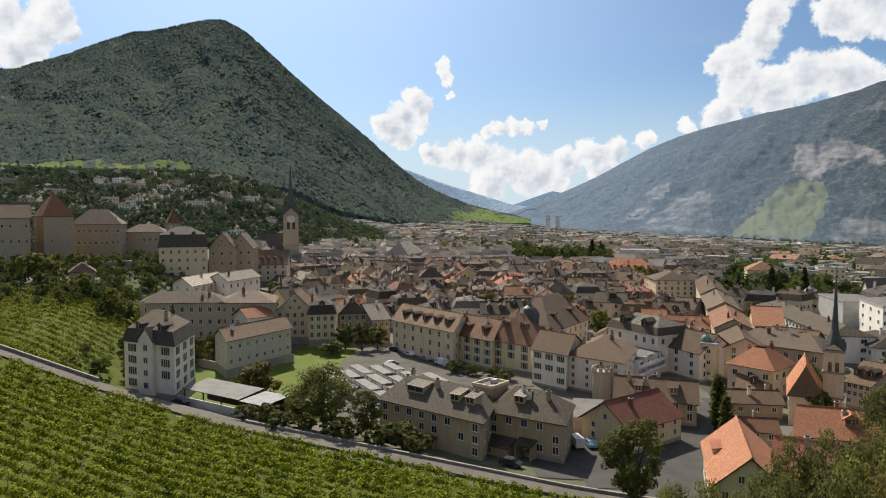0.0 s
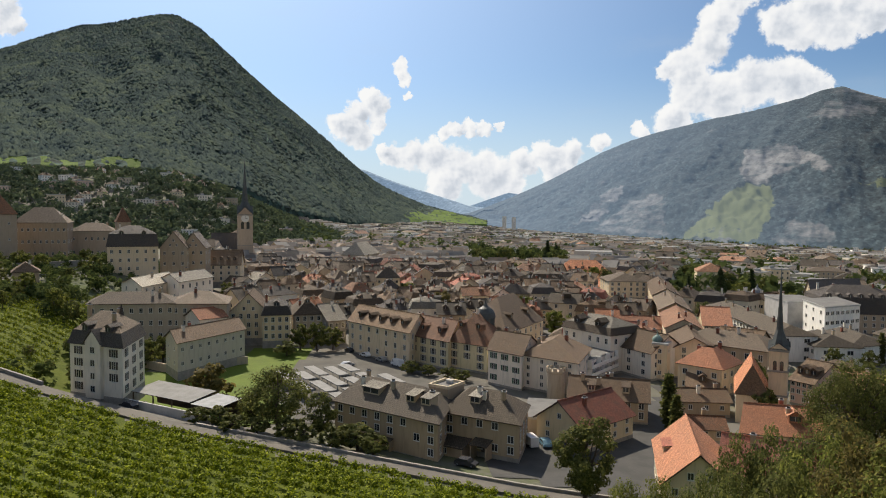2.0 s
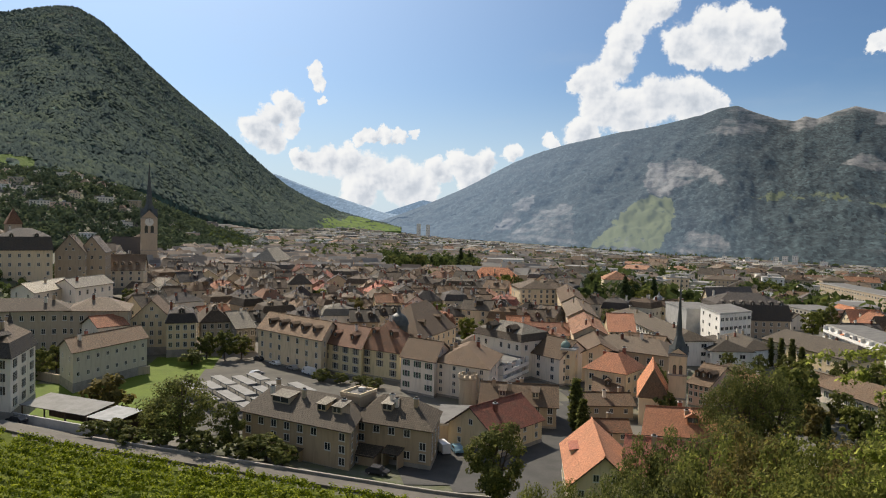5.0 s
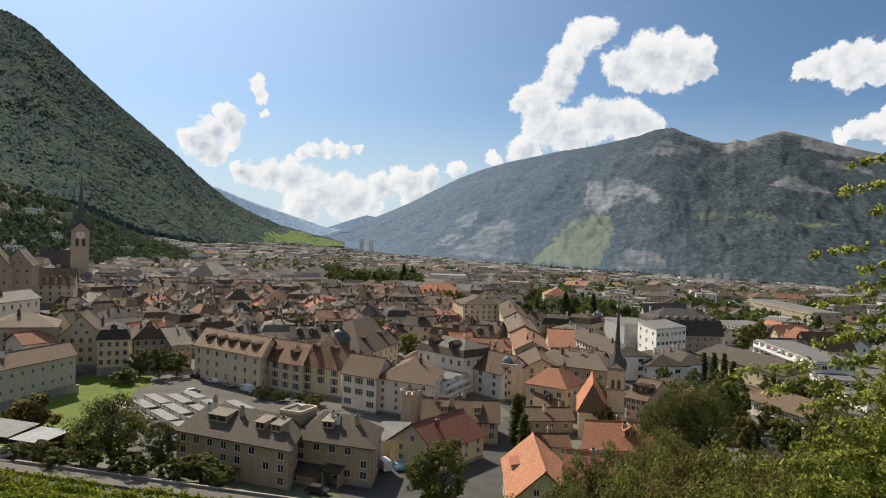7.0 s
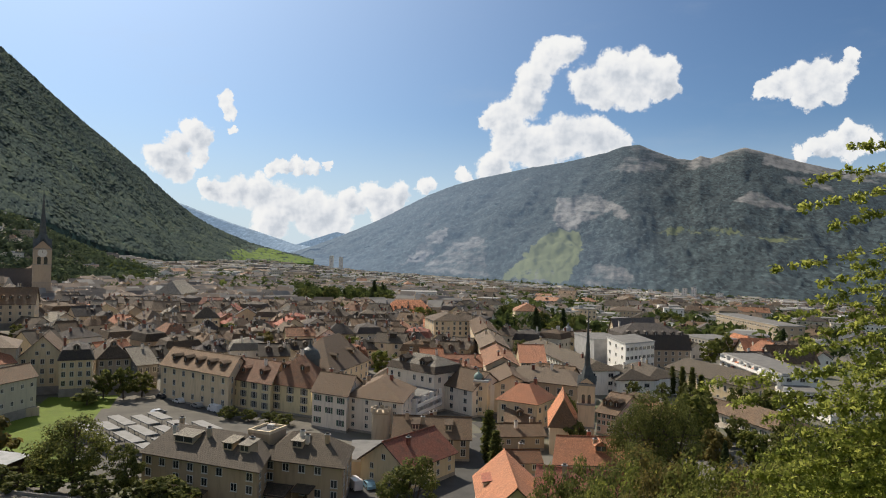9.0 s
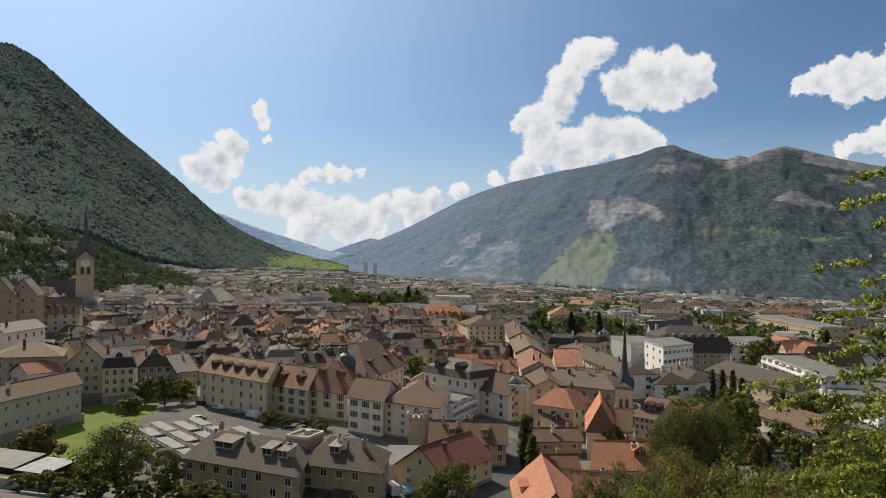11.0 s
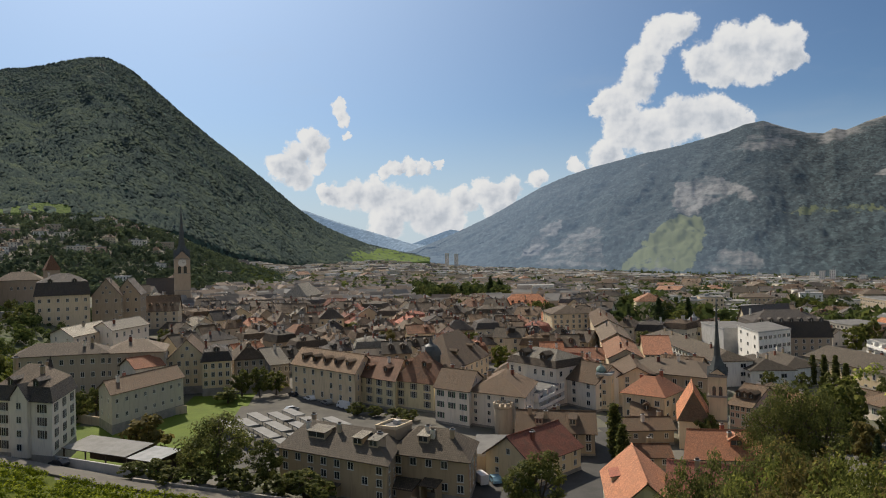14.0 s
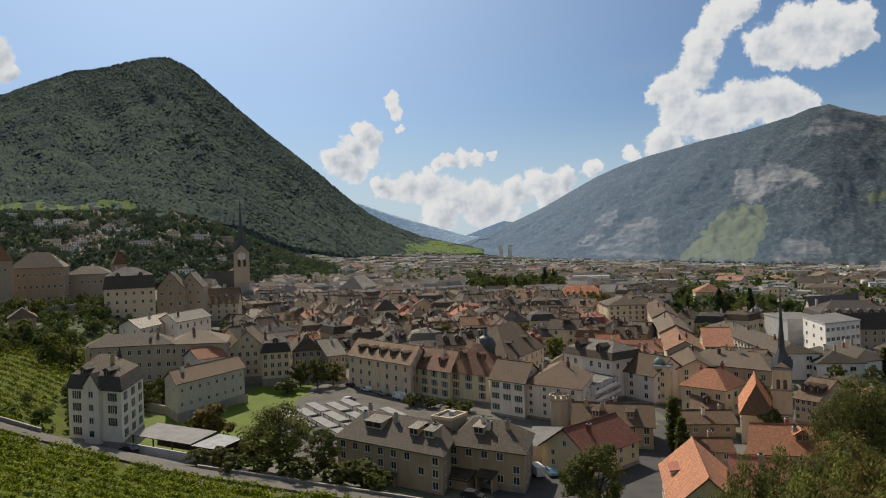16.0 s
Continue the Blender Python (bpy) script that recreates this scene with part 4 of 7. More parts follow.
house("gabled_house", -117.5, 377.0, 11.0, 10.0, 13.0, 16.0, 17.2, "front", 8.0, GREY, BROWN_TILE, "grey house with a steep stepped gable", "house", floors=3, cols=3, side=3, chimneys=1)
house("gabled_house", -110.0, 388.0, 11.0, 6.0, 12.0, 18.0, 16.8, "front", 7.6, BEIGE, DARK_TILE, "beige house with a steep gable", "house", floors=3, cols=3, side=3, chimneys=1)
house("old_house", -102.6, 406.9, 7.0, 6.0, 25.0, 18.0, 10.3, "gable", 7.5, CREAM, BROWN_TILE, "cream house with rows of roof dormers", "house", floors=3, cols=6, side=3, dormers=6, chimneys=1)
house("gable_house", -53.8, 257.4, 2.0, 6.0, 13.0, 17.0, 10.0, "front", 6.5, OCHRE, BROWN_TILE, "ochre house with a broad steep gable", "house", floors=3, cols=5, side=3, chimneys=1)
house("ochre_house", -43.7, 250.8, 2.0, 9.9, 9.2, 14.0, 9.4, "mansard", 5.0, OCHRE, DARK_TILE, "ochre house with dark flat-topped mansard roof", "house", floors=3, cols=4, side=2, dormers=1, chimneys=1)
house("old_house", -35.1, 263.2, 1.0, 13.4, 9.9, 18.0, 9.1, "hip", 5.0, GREY, GREYBROWN_TILE, "grey town house with bent tiled roof", "house", floors=3, cols=4, side=3, dormers=1, chimneys=2)
house("old_house", -27.2, 261.4, 0.5, 25.1, 6.6, 22.0, 8.1, "gable", 4.5, STONE, PALE_TILE, "old stone-grey house with patched pale roof", "house", floors=2, cols=3, side=3, chimneys=1)
house("long_town_house", -0.8, 230.6, 0.0, -51.0, 31.9, 17.0, 10.7, "gable", 4.0, CREAM, BROWN_TILE, "long cream town house with a row of roof dormers", "house", floors=3, cols=7, side=3, dormers=5, win=(1.0, 1.5), chimneys=3, skew=-0.65)
house("yellow_house", 15.1, 220.6, 0.0, -48.1, 17.1, 18.0, 8.9, "gable", 4.6, YELLOW, RUST_TILE, "yellow town house with red-brown roof and grey shutters", "house", floors=3, cols=4, side=2, win=(1.1, 1.7), shut=SHUTTER, dormers=2, chimneys=2, skew=-0.54)
house("yellow_house", 26.4, 214.6, 0.0, -42.8, 14.6, 20.0, 8.2, "hip", 7.2, YELLOW, RUST_TILE, "yellow town house with large red-brown hip roof and grey shutters", "house", floors=3, cols=3, side=3, win=(1.1, 1.7), shut=SHUTTER, dormers=2, chimneys=2, skew=-0.43)
house("white_house", 34.1, 193.0, 0.0, -47.1, 11.5, 17.0, 9.8, "gable", 3.6, WHITE, BROWN_TILE, "white house with dark green shutters and balconies", "house", floors=3, cols=3, side=2, win=(1.0, 1.5), shut=SHUTTER_GREEN, chimneys=2, skew=-0.44)
house("white_house", 45.3, 188.2, 0.0, -42.8, 16.6, 20.0, 9.1, "hip", 4.2, WHITE, BROWN_TILE, "white corner house with brown hip roof", "house", floors=4, cols=4, side=3, win=(0.8, 1.0), chimneys=3, skew=-0.34)
house("courtyard_palace", 30.8, 235.7, 0.0, 58.3, 32.2, 24.0, 9.8, "hip", 8.5, CREAM, BROWN_TILE, "large cream palace with hip roof and window rows", "building", floors=3, cols=7, side=5, win=(1.0, 1.5), dormers=2, chimneys=3, skew=0.9)
house("orange_house", 75.0, 253.2, 0.0, -10.7, 7.8, 18.0, 7.1, "gable", 5.0, CREAM, ORANGE_TILE, "house with bright orange tiled roof", "house", floors=3, cols=4, side=3, chimneys=1)
house("orange_house", 86.3, 246.7, 0.0, -15.4, 14.7, 14.0, 7.3, "gable", 3.2, CREAM, ORANGE_TILE, "long house with orange tiled roof", "house", floors=3, cols=6, side=2, chimneys=2)
house("corner_block", 112.8, 354.0, 0.0, -4.1, 18.4, 22.0, 13.4, "hip", 3.6, CREAM, GREYBROWN_TILE, "tall cream corner block with low hip roof", "building", floors=5, cols=6, side=4, chimneys=0)
house("red_school", 122.1, 470.5, -2.0, -14.5, 34.1, 22.0, 9.5, "hip", 8.0, PINK, ORANGE_TILE, "long school with orange tiled roof and dormers", "building", floors=2, cols=10, side=3, dormers=7, chimneys=3)
house("pale_office", 198.1, 720.9, -6.0, -15.4, 37.3, 30.0, 13.5, "flat", 0.0, BRIGHT_WHITE, PALE_ROOF, "long pale blue flat office building", "building", floors=3, cols=12, side=3, win=(1.7, 1.2), chimneys=0)
house("hall_house", -33.3, 591.6, 0.0, -16.1, 19.7, 40.0, 11.9, "hip", 10.0, GREY, PALE_TILE, "broad building with a large pale tiled roof", "house", floors=2, cols=5, side=4, chimneys=0)
house("brown_house", 48.6, 160.7, 0.0, -18.9, 17.3, 12.0, 5.4, "gable", 3.4, BEIGE, BROWN_TILE, "low house with broad brown tiled roof", "house", floors=2, cols=6, side=2, dormers=2, dormer_gable=False, chimneys=4, skew=-0.02)
house("shed_house", 78.7, 178.7, 0.0, -23.8, 7.2, 12.0, 3.4, "gable", 2.4, BEIGE, BROWN_TILE, "low brown-roofed house with attic gable", "house", floors=1, cols=3, side=2, win=(0.8, 1.0), dormers=1, chimneys=1)
house("pink_house", 104.9, 170.0, 0.0, -60.5, 5.7, 16.0, 6.4, "gable", 4.0, PINK, BROWN_TILE, "pink house with brown dormered roof", "house", floors=3, cols=4, side=3, win=(0.8, 1.0), dormers=3, chimneys=1)
house("domed_villa", 173.0, 336.6, -4.0, -37.0, 10.1, 18.0, 9.2, "hip", 3.0, BRIGHT_WHITE, PALE_ROOF, "white villa with a glass dome on its roof", "villa", floors=2, cols=5, side=4, chimneys=0)
house("flat_office", 304.9, 356.5, -9.0, -34.7, 22.2, 26.0, 12.6, "flat", 0.0, GREY, FLAT_ROOF, "dark grey flat office block", "building", floors=3, cols=9, side=3, win=(1.7, 1.2), chimneys=0)
house("street_house", 122.1, 324.7, 0.0, -106.7, 58.7, 11.0, 12.2, "gable", 2.8, CREAM, BROWN_TILE, "sunlit cream street house with tiled roof", "house", floors=4, cols=6, side=2, chimneys=2, skew=0.0)
house("street_house", 108.4, 278.4, 0.0, -107.2, 50.0, 11.0, 11.6, "gable", 2.8, CREAM, GREYBROWN_TILE, "sunlit cream street house with tiled roof", "house", floors=4, cols=6, side=2, chimneys=2, skew=0.0)
house("street_house", 96.6, 240.0, 0.0, -107.7, 43.4, 11.0, 10.7, "gable", 2.8, CREAM, RUST_TILE, "sunlit cream street house with tiled roof", "house", floors=4, cols=6, side=2, chimneys=2, skew=0.0)
house("street_house", 88.6, 212.3, 0.0, -107.3, 35.6, 11.0, 9.1, "gable", 2.8, CREAM, BROWN_TILE, "sunlit cream street house with tiled roof", "house", floors=4, cols=6, side=2, chimneys=2, skew=0.0)
house("orange_house", 112.2, 246.4, 0.0, -18.7, 8.9, 22.0, 8.8, "gable", 5.0, CREAM, ORANGE_TILE, "house with orange tiled roof behind the school", "house", floors=3, cols=5, side=3, chimneys=1)


def along(ax, ay, bx, by, d):
    """Middle, turn and width of a plan whose front runs from a to b and which is d deep."""
    w, t = math.hypot(bx - ax, by - ay), math.atan2(by - ay, bx - ax)
    return (ax + bx) / 2 - math.sin(t) * d / 2, (ay + by) / 2 + math.cos(t) * d / 2, math.degrees(t), w


def street_block(name, a, b, z, d, eave, kind, rh, wall, tile, label, category="building", balconies=0, **more):
    """A house whose front runs from a to b, with continuous balconies on so many floors."""
    x, y, turn, w = along(*a, *b, d)
    h = house(name, x, y, z, turn, w, d, eave, kind, rh, wall, tile, label, category, **more)
    for k in range(balconies):
        s = Shape()
        zz = 2.4 + k * (eave - 2.0) / max(balconies, 1)
        s.box(-w / 2 + 0.4, w / 2 - 0.4, -d / 2 - 1.6, -d / 2, zz - 0.2, zz, CONCRETE)
        s.box(-w / 2 + 0.4, w / 2 - 0.4, -d / 2 - 1.6, -d / 2 - 1.48, zz, zz + 1.0, wall)
        for i in range(int(w / 6) + 1):
            px = -w / 2 + 0.5 + i * (w - 1.0) / max(1, int(w / 6))
            s.box(px - 0.1, px + 0.1, -d / 2 - 1.45, -d / 2, zz, zz + 2.5, wall)
        part("balcony", s, h, "white balcony with a solid parapet")
    return h


street_block("mansard_house", (51, 219), (61, 201.5), 0, 13, 11.4, "mansard", 4.4, WHITE, GREYBROWN_TILE, "white house with grey mansard roof and round-headed dormers", "house", floors=3, cols=6, side=3, dormers=2, dormer_w=2.6, chimneys=2, top_tile=PALE_TILE)
street_block("flat_block", (50.5, 188.5), (62.7, 203.2), 0, 12, 6.4, "flat", 0, BRIGHT_WHITE, FLAT_ROOF, "white flat-roofed block with blue balconies", balconies=2, floors=2, cols=5, side=3, win=(1.7, 1.2), chimneys=0, skew=0.5, miss=0.0)
street_block("corner_house", (62.6, 209.0), (70.0, 193.0), 0, 13, 8.2, "gable", 4.4, WHITE, BROWN_TILE, "white corner house with brown tiled roof", "house", floors=3, cols=3, side=3, win=(1.2, 1.3), chimneys=2)
street_block("stair_turret", (71.0, 194.6), (74.4, 192.4), 0, 4, 10.2, "flat", 0, CREAM, METAL, "slim cream corner turret", floors=3, cols=1, side=1, win=(0.8, 1.0), chimneys=0)
street_block("red_roof_house", (35.4, 133.6), (48.5, 143.5), 0.3, 12, 5.0, "gable", 4.2, OCHRE, RED_TILE, "ochre house with dark red tiled roof", "house", floors=2, cols=4, side=2, win=(0.8, 1.0), chimneys=1)
villa = house("orange_villa", 47.9, 112.1, 0.0, -16.7, 10.4, 21.0, 6.5, "front", 4.6, CREAM, ORANGE_TILE, "cream house with a bright orange gabled roof", "villa", floors=2, cols=3, side=6, win=(0.8, 1.0), chimneys=0)
part("dormer", dormer_for(4.4, CREAM, RED_TILE, False), villa, "broad dormer with a dark red lean-to roof", pose(-4.4, 3.0, 6.9, 0, 0, -90))
street_block("red_wing", (51.2, 108.6), (64.5, 100.5), 0.0, 10, 6.4, "gable", 4.4, CREAM, RED_TILE, "house wing with a dark red tiled roof", floors=2, cols=4, side=2, win=(0.8, 1.0), chimneys=1)
street_block("shed_house", (58.6, 140.6), (66.4, 139.0), 0.0, 7, 3.2, "gable", 1.6, BEIGE, RUST_TILE, "low lean house with an orange-brown roof", "house", floors=1, cols=3, side=2, win=(0.8, 1.0), chimneys=1)
street_block("shed_house", (65.4, 159.0), (76.0, 157.4), 0.0, 9, 3.8, "gable", 1.8, BEIGE, BROWN_TILE, "low brown-roofed house with a chimney pipe", "house", floors=1, cols=3, side=2, win=(0.8, 1.0), chimneys=2)
street_block("orange_gable_house", (73.4, 182.0), (81.2, 173.2), 0.0, 12, 7.6, "hip", 4.4, CREAM, ORANGE_TILE, "cream house with a bright orange hipped roof", "house", floors=2, cols=3, side=3, win=(1.2, 1.3), chimneys=2)
street_block("school_block", (84.1, 209.3), (102.0, 190.0), 0.0, 15, 8.8, "hip", 3.4, BEIGE, GREYBROWN_TILE, "beige school block with a grey-brown hip roof", floors=2, cols=7, side=4, win=(1.1, 1.7), chimneys=2, miss=0.0)
street_block("church_house", (66.3, 132.0), (80.5, 127.4), 0.0, 14, 5.0, "gable", 3.8, CREAM, ORANGE_TILE, "cream house with a broad orange-brown roof and a dormer", "house", floors=2, cols=4, side=4, win=(0.8, 1.0), shut=SHUTTER, dormer_at=((0.62, 2.4),), chimneys=4, skew=0.25)
street_block("row_building", (129, 291), (119.5, 218), -1, 13, 9.4, "hip", 2.8, BRIGHT_WHITE, OLD_TILE, "long white row building with dark grey roof along a street", floors=3, cols=22, side=2, win=(1.7, 1.2), chimneys=4, miss=0.02)
street_block("row_building", (132.3, 232.5), (128.9, 211.9), -1.5, 14, 7.5, "hip", 3.0, BRIGHT_WHITE, OLD_TILE, "white row building with grey-brown roof", floors=2, cols=6, side=2, win=(1.7, 1.2), chimneys=2, miss=0.02)
street_block("row_building", (144.7, 237.4), (139.3, 210.4), -2, 15, 8.0, "hip", 2.6, BRIGHT_WHITE, OLD_TILE, "white row building with brown roof and plain end wall", floors=2, cols=7, side=3, win=(1.7, 1.2), chimneys=3, skew=-0.5, miss=0.02)
street_block("museum_cube", (160.5, 303), (156.7, 277.4), -2, 15, 13.2, "flat", 0, CONCRETE, FLAT_ROOF, "pale grey windowless cube of a museum", floors=0, cols=0, side=0, chimneys=0)
street_block("office_block", (159.3, 270.9), (153.2, 246.5), -2, 15.5, 15.2, "flat", 0, BRIGHT_WHITE, FLAT_ROOF, "white office block with tall windows and strip windows", floors=4, cols=3, side=7, win=(1.7, 1.2), chimneys=0, skew=-0.7, miss=0.0)
street_block("dark_hotel", (172, 281), (203.1, 273.1), -3, 22, 9.5, "mansard", 11.0, BROWN_PLASTER, DARK_TILE, "large hotel with a steep dark mansard roof", floors=3, cols=10, side=4, dormers=7, chimneys=3)
street_block("stepped_gable_house", (203, 345), (197, 327), -4, 26, 11.5, "front", 7.5, CREAM, DARK_TILE, "cream house with a stepped gable and dark roof", "house", floors=3, cols=5, side=7, chimneys=1, skew=-0.6)
street_block("long_yellow_building", (167, 240), (168.3, 193.9), -3.5, 15, 8.6, "hip", 4.0, OCHRE, OLD_TILE, "long ochre building with tall windows and brown hip roof", floors=2, cols=13, side=4, win=(1.1, 1.7), chimneys=2, skew=-0.35, miss=0.0)
street_block("white_terrace_block", (203.6, 251.7), (187.5, 201), -5, 14, 13, "flat", 0, BRIGHT_WHITE, FLAT_ROOF, "white terraced apartment block with orange awnings", balconies=4, floors=4, cols=13, side=3, win=(1.7, 1.2), chimneys=0, miss=0.0)
street_block("white_terrace_block", (196.0, 222), (183.1, 189.9), -5, 9, 9, "flat", 0, BRIGHT_WHITE, FLAT_ROOF, "white terraced apartment block with glass balconies", balconies=3, floors=3, cols=9, side=3, win=(1.7, 1.2), chimneys=0, miss=0.0)
street_block("white_terrace_block", (181, 188.1), (173.9, 165.1), -5, 13, 7.2, "flat", 0, BRIGHT_WHITE, FLAT_ROOF, "white stepped apartment block with deep balconies", balconies=2, floors=3, cols=6, side=3, win=(1.7, 1.2), chimneys=0, miss=0.0)
street_block("white_house", (136.1, 172.5), (135.6, 146), -3, 12, 7.2, "hip", 3.4, WHITE, BROWN_TILE, "white house with dark green shutters and brown roof", "house", floors=2, cols=7, side=3, win=(1.0, 1.5), shut=SHUTTER_GREEN, chimneys=2, miss=0.0)
for (ax, ay), (bx, by), kind, tile in (((258, 322), (253.5, 306), "gable", ORANGE_TILE), ((253, 304), (250, 293), "front", ORANGE_TILE), ((249.6, 292), (246.6, 280), "gable", ORANGE_TILE), ((246, 278), (243.3, 268), "front", BROWN_TILE), ((243, 266), (240.4, 256), "front", BROWN_TILE)):
    street_block("half_timber_house", (ax, ay), (bx, by), -6, 15, 9.0, kind, 5.5, CREAM, tile, "cream house with timber gable and tiled roof", "house", floors=2, cols=4, side=3, chimneys=1)
street_block("glass_office", (241.4, 330), (240, 308), -6, 18, 12.5, "flat", 0, GREENISH, FLAT_ROOF, "greenish flat office block with window bands", floors=4, cols=7, side=4, win=(1.7, 1.2), chimneys=0, miss=0.0)
street_block("grid_office", (386.1, 486.9), (358.2, 388.6), -8, 18, 12.5, "flat", 0, GREY, FLAT_ROOF, "long grey office block with a grid of windows", floors=3, cols=26, side=3, win=(1.7, 1.2), chimneys=0, miss=0.0)
for i in range(9):
    awn = Shape()
    slab(awn, [(-1.4, -1.5, 0), (1.4, -1.5, 0), (1.4, 0, 0.8), (-1.4, 0, 0.8)], ORANGE_TILE if i in (2, 4, 5) else FRAME, FRAME, 0.05)
    ax, ay, turn, w = along(203.6, 251.7, 187.5, 201, 0)
    m = pose(ax, ay, 6.2, 0, 0, turn) @ pose(-w / 2 + 5 + i * 5.2, -0.1, 0)
    ob = new("awning", awn.mesh("awning"))
    ob.matrix_basis = m
    tagged(ob, "orange sun awning over a balcony" if i in (2, 4, 5) else "white sun awning over a balcony", "awning", "balcony awnings")

house("factory_hall", -75, 2040, 0, 2, 84, 60, 10, "flat", 0, WHITE, BRIGHT_WHITE, "long low hall with a bright white roof", "hall", floors=0, cols=0, side=0, chimneys=0)
house("factory_hall", -40, 1085, 0, 2, 20, 30, 9, "flat", 0, WHITE, BRIGHT_WHITE, "low hall with a bright white flat roof", "hall", floors=0, cols=0, side=0, chimneys=0)
house("white_roof_house", -42, 640, 0, 4, 20, 18, 12, "gable", 3, WHITE, PALE_ROOF, "house with a bright pale sheet roof among brown ones", "house", floors=3, cols=5, side=3, chimneys=1)
house("orange_annex", -64, 236, 3, 40, 9.0, 11, 9.5, "gable", 2.6, WHITE, ORANGE_TILE, "small white annex with an orange tiled roof", "house", floors=2, cols=2, side=2, win=(0.8, 1.0), chimneys=1)
house("garden_house", 150, 184, -3, -85, 26, 9, 4.2, "gable", 2.6, BEIGE, BROWN_TILE, "low garden house with a long brown roof", "house", floors=1, cols=6, side=2, win=(0.8, 1.0), chimneys=1)
house("garden_house", 126, 192, -2, -80, 15, 10, 4.6, "hip", 2.8, CREAM, BROWN_TILE, "low cream house with a brown hip roof among gardens", "house", floors=1, cols=4, side=2, win=(0.8, 1.0), chimneys=1)
house("garden_house", 118, 168, -1, -60, 13, 10, 5.0, "gable", 3.4, PINK, RUST_TILE, "low pink house with a red-brown roof", "house", floors=2, cols=4, side=2, win=(0.8, 1.0), chimneys=1)

# ---- churches ----
def spire_church(name, x, y, z, turn, w, body, shaft_mat, spire_h, slim, label, clock):
    c = thing(name, pose(x, y, z, 0, 0, turn), label, "church tower")
    s = Shape()
    s.box(-w / 2, w / 2, -w / 2, w / 2, -3, body, shaft_mat)
    for k in (0.36, 0.7, 0.985):
        s.box(-w / 2 - 0.25, w / 2 + 0.25, -w / 2 - 0.25, w / 2 + 0.25, body * k - 0.25, body * k + 0.2, STONE)
    part("shaft", s, c)
    for a in range(4):
        m = pose(0, 0, 0, 0, 0, 90 * a)
        g = Shape()
        rise = 0.6 if w > 8 else 0.45
        g.face([(-w / 2, -w / 2 - 0.02, body), (w / 2, -w / 2 - 0.02, body), (0, -w / 2 - 0.02, body + w * (rise - 0.1))], shaft_mat)
        g.face([(-w / 2 - 0.1, -w / 2 - 0.15, body), (0, -w / 2 - 0.15, body + w * rise), (0, 0, body + w * (rise + 0.05)), (-w / 2 - 0.2, 0, body)][::-1], SLATE)
        g.face([(w / 2 + 0.2, -w / 2 - 0.3, body), (0, -w / 2 - 0.3, body + w * rise), (0, 0, body + w * (rise + 0.05)), (w / 2 + 0.2, 0, body)], SLATE)
        part("gable", g, c, m=m)
        for sx in (-1, 1):
            o = Shape()
            pts = [(sx * w * 0.18 + w * 0.1 * math.cos(t), -w / 2 - 0.05, body * 0.82 + w * 0.1 * math.sin(t)) for t in np.linspace(0, math.pi, 7)]
            o.face([(sx * w * 0.18 - w * 0.1, -w / 2 - 0.05, body * 0.70), (sx * w * 0.18 + w * 0.1, -w / 2 - 0.05, body * 0.70)] + pts, GLASS)
            part("belfry_opening", o, c, m=m)
        if clock:
            o = Shape()
            ring = [(w * 0.26 * math.cos(t), -w / 2 - 0.1, body * 0.92 + w * 0.26 * math.sin(t)) for t in np.linspace(0, 2 * math.pi, 24, endpoint=False)]
            o.face(ring, FRAME)
            o.box(-0.1, 0.1, -w / 2 - 0.2, -w / 2 - 0.12, body * 0.92, body * 0.92 + w * 0.2, WOOD)
            o.box(0, w * 0.15, -w / 2 - 0.2, -w / 2 - 0.12, body * 0.92 - 0.1, body * 0.92 + 0.1, WOOD)
            part("clock_face", o, c, m=m)
    s = Shape()
    n, foot = 8, w * 0.53
    rings = [(foot, body + w * 0.25), (foot * 0.62 * slim, body + spire_h * 0.25), (foot * 0.30 * slim, body + spire_h * 0.62), (0.12, body + spire_h)]
    for (r0, z0), (r1, z1) in zip(rings, rings[1:]):
        for k in range(n):
            a, b = 2 * math.pi * (k + 0.5) / n, 2 * math.pi * (k + 1.5) / n
            s.face([(r0 * math.cos(a), r0 * math.sin(a), z0), (r0 * math.cos(b), r0 * math.sin(b), z0), (r1 * math.cos(b), r1 * math.sin(b), z1), (r1 * math.cos(a), r1 * math.sin(a), z1)], SLATE)
    part("spire", s, c)
    f = Shape()
    f.tube([(0, 0, body + spire_h - 0.4), (0, 0, body + spire_h + 2.2)], [0.16, 0.06], 6, METAL)
    f.box(-0.5, 0.5, -0.05, 0.05, body + spire_h + 1.2, body + spire_h + 1.35, METAL)
    part("finial", f, c)
    return c


spire_church("parish_church_tower", -124, 572, 6, 14, 11.6, 38, BROWN_PLASTER, 41, 0.7, "tall brown church tower with clock faces and slim dark spire", True)
spire_church("church_tower", 86.3, 155.7, 0, -32, 3.9, 16.5, CREAM, 16.7, 0.62, "slim grey church tower with a needle-thin dark spire", False)
house("church_nave", -140, 585, 6, 10, 26, 18, 11, "gable", 12, CREAM, DARK_TILE, "long church nave with steep dark roof", "church", floors=1, cols=4, side=2, win=(1.1, 1.7), chimneys=0)


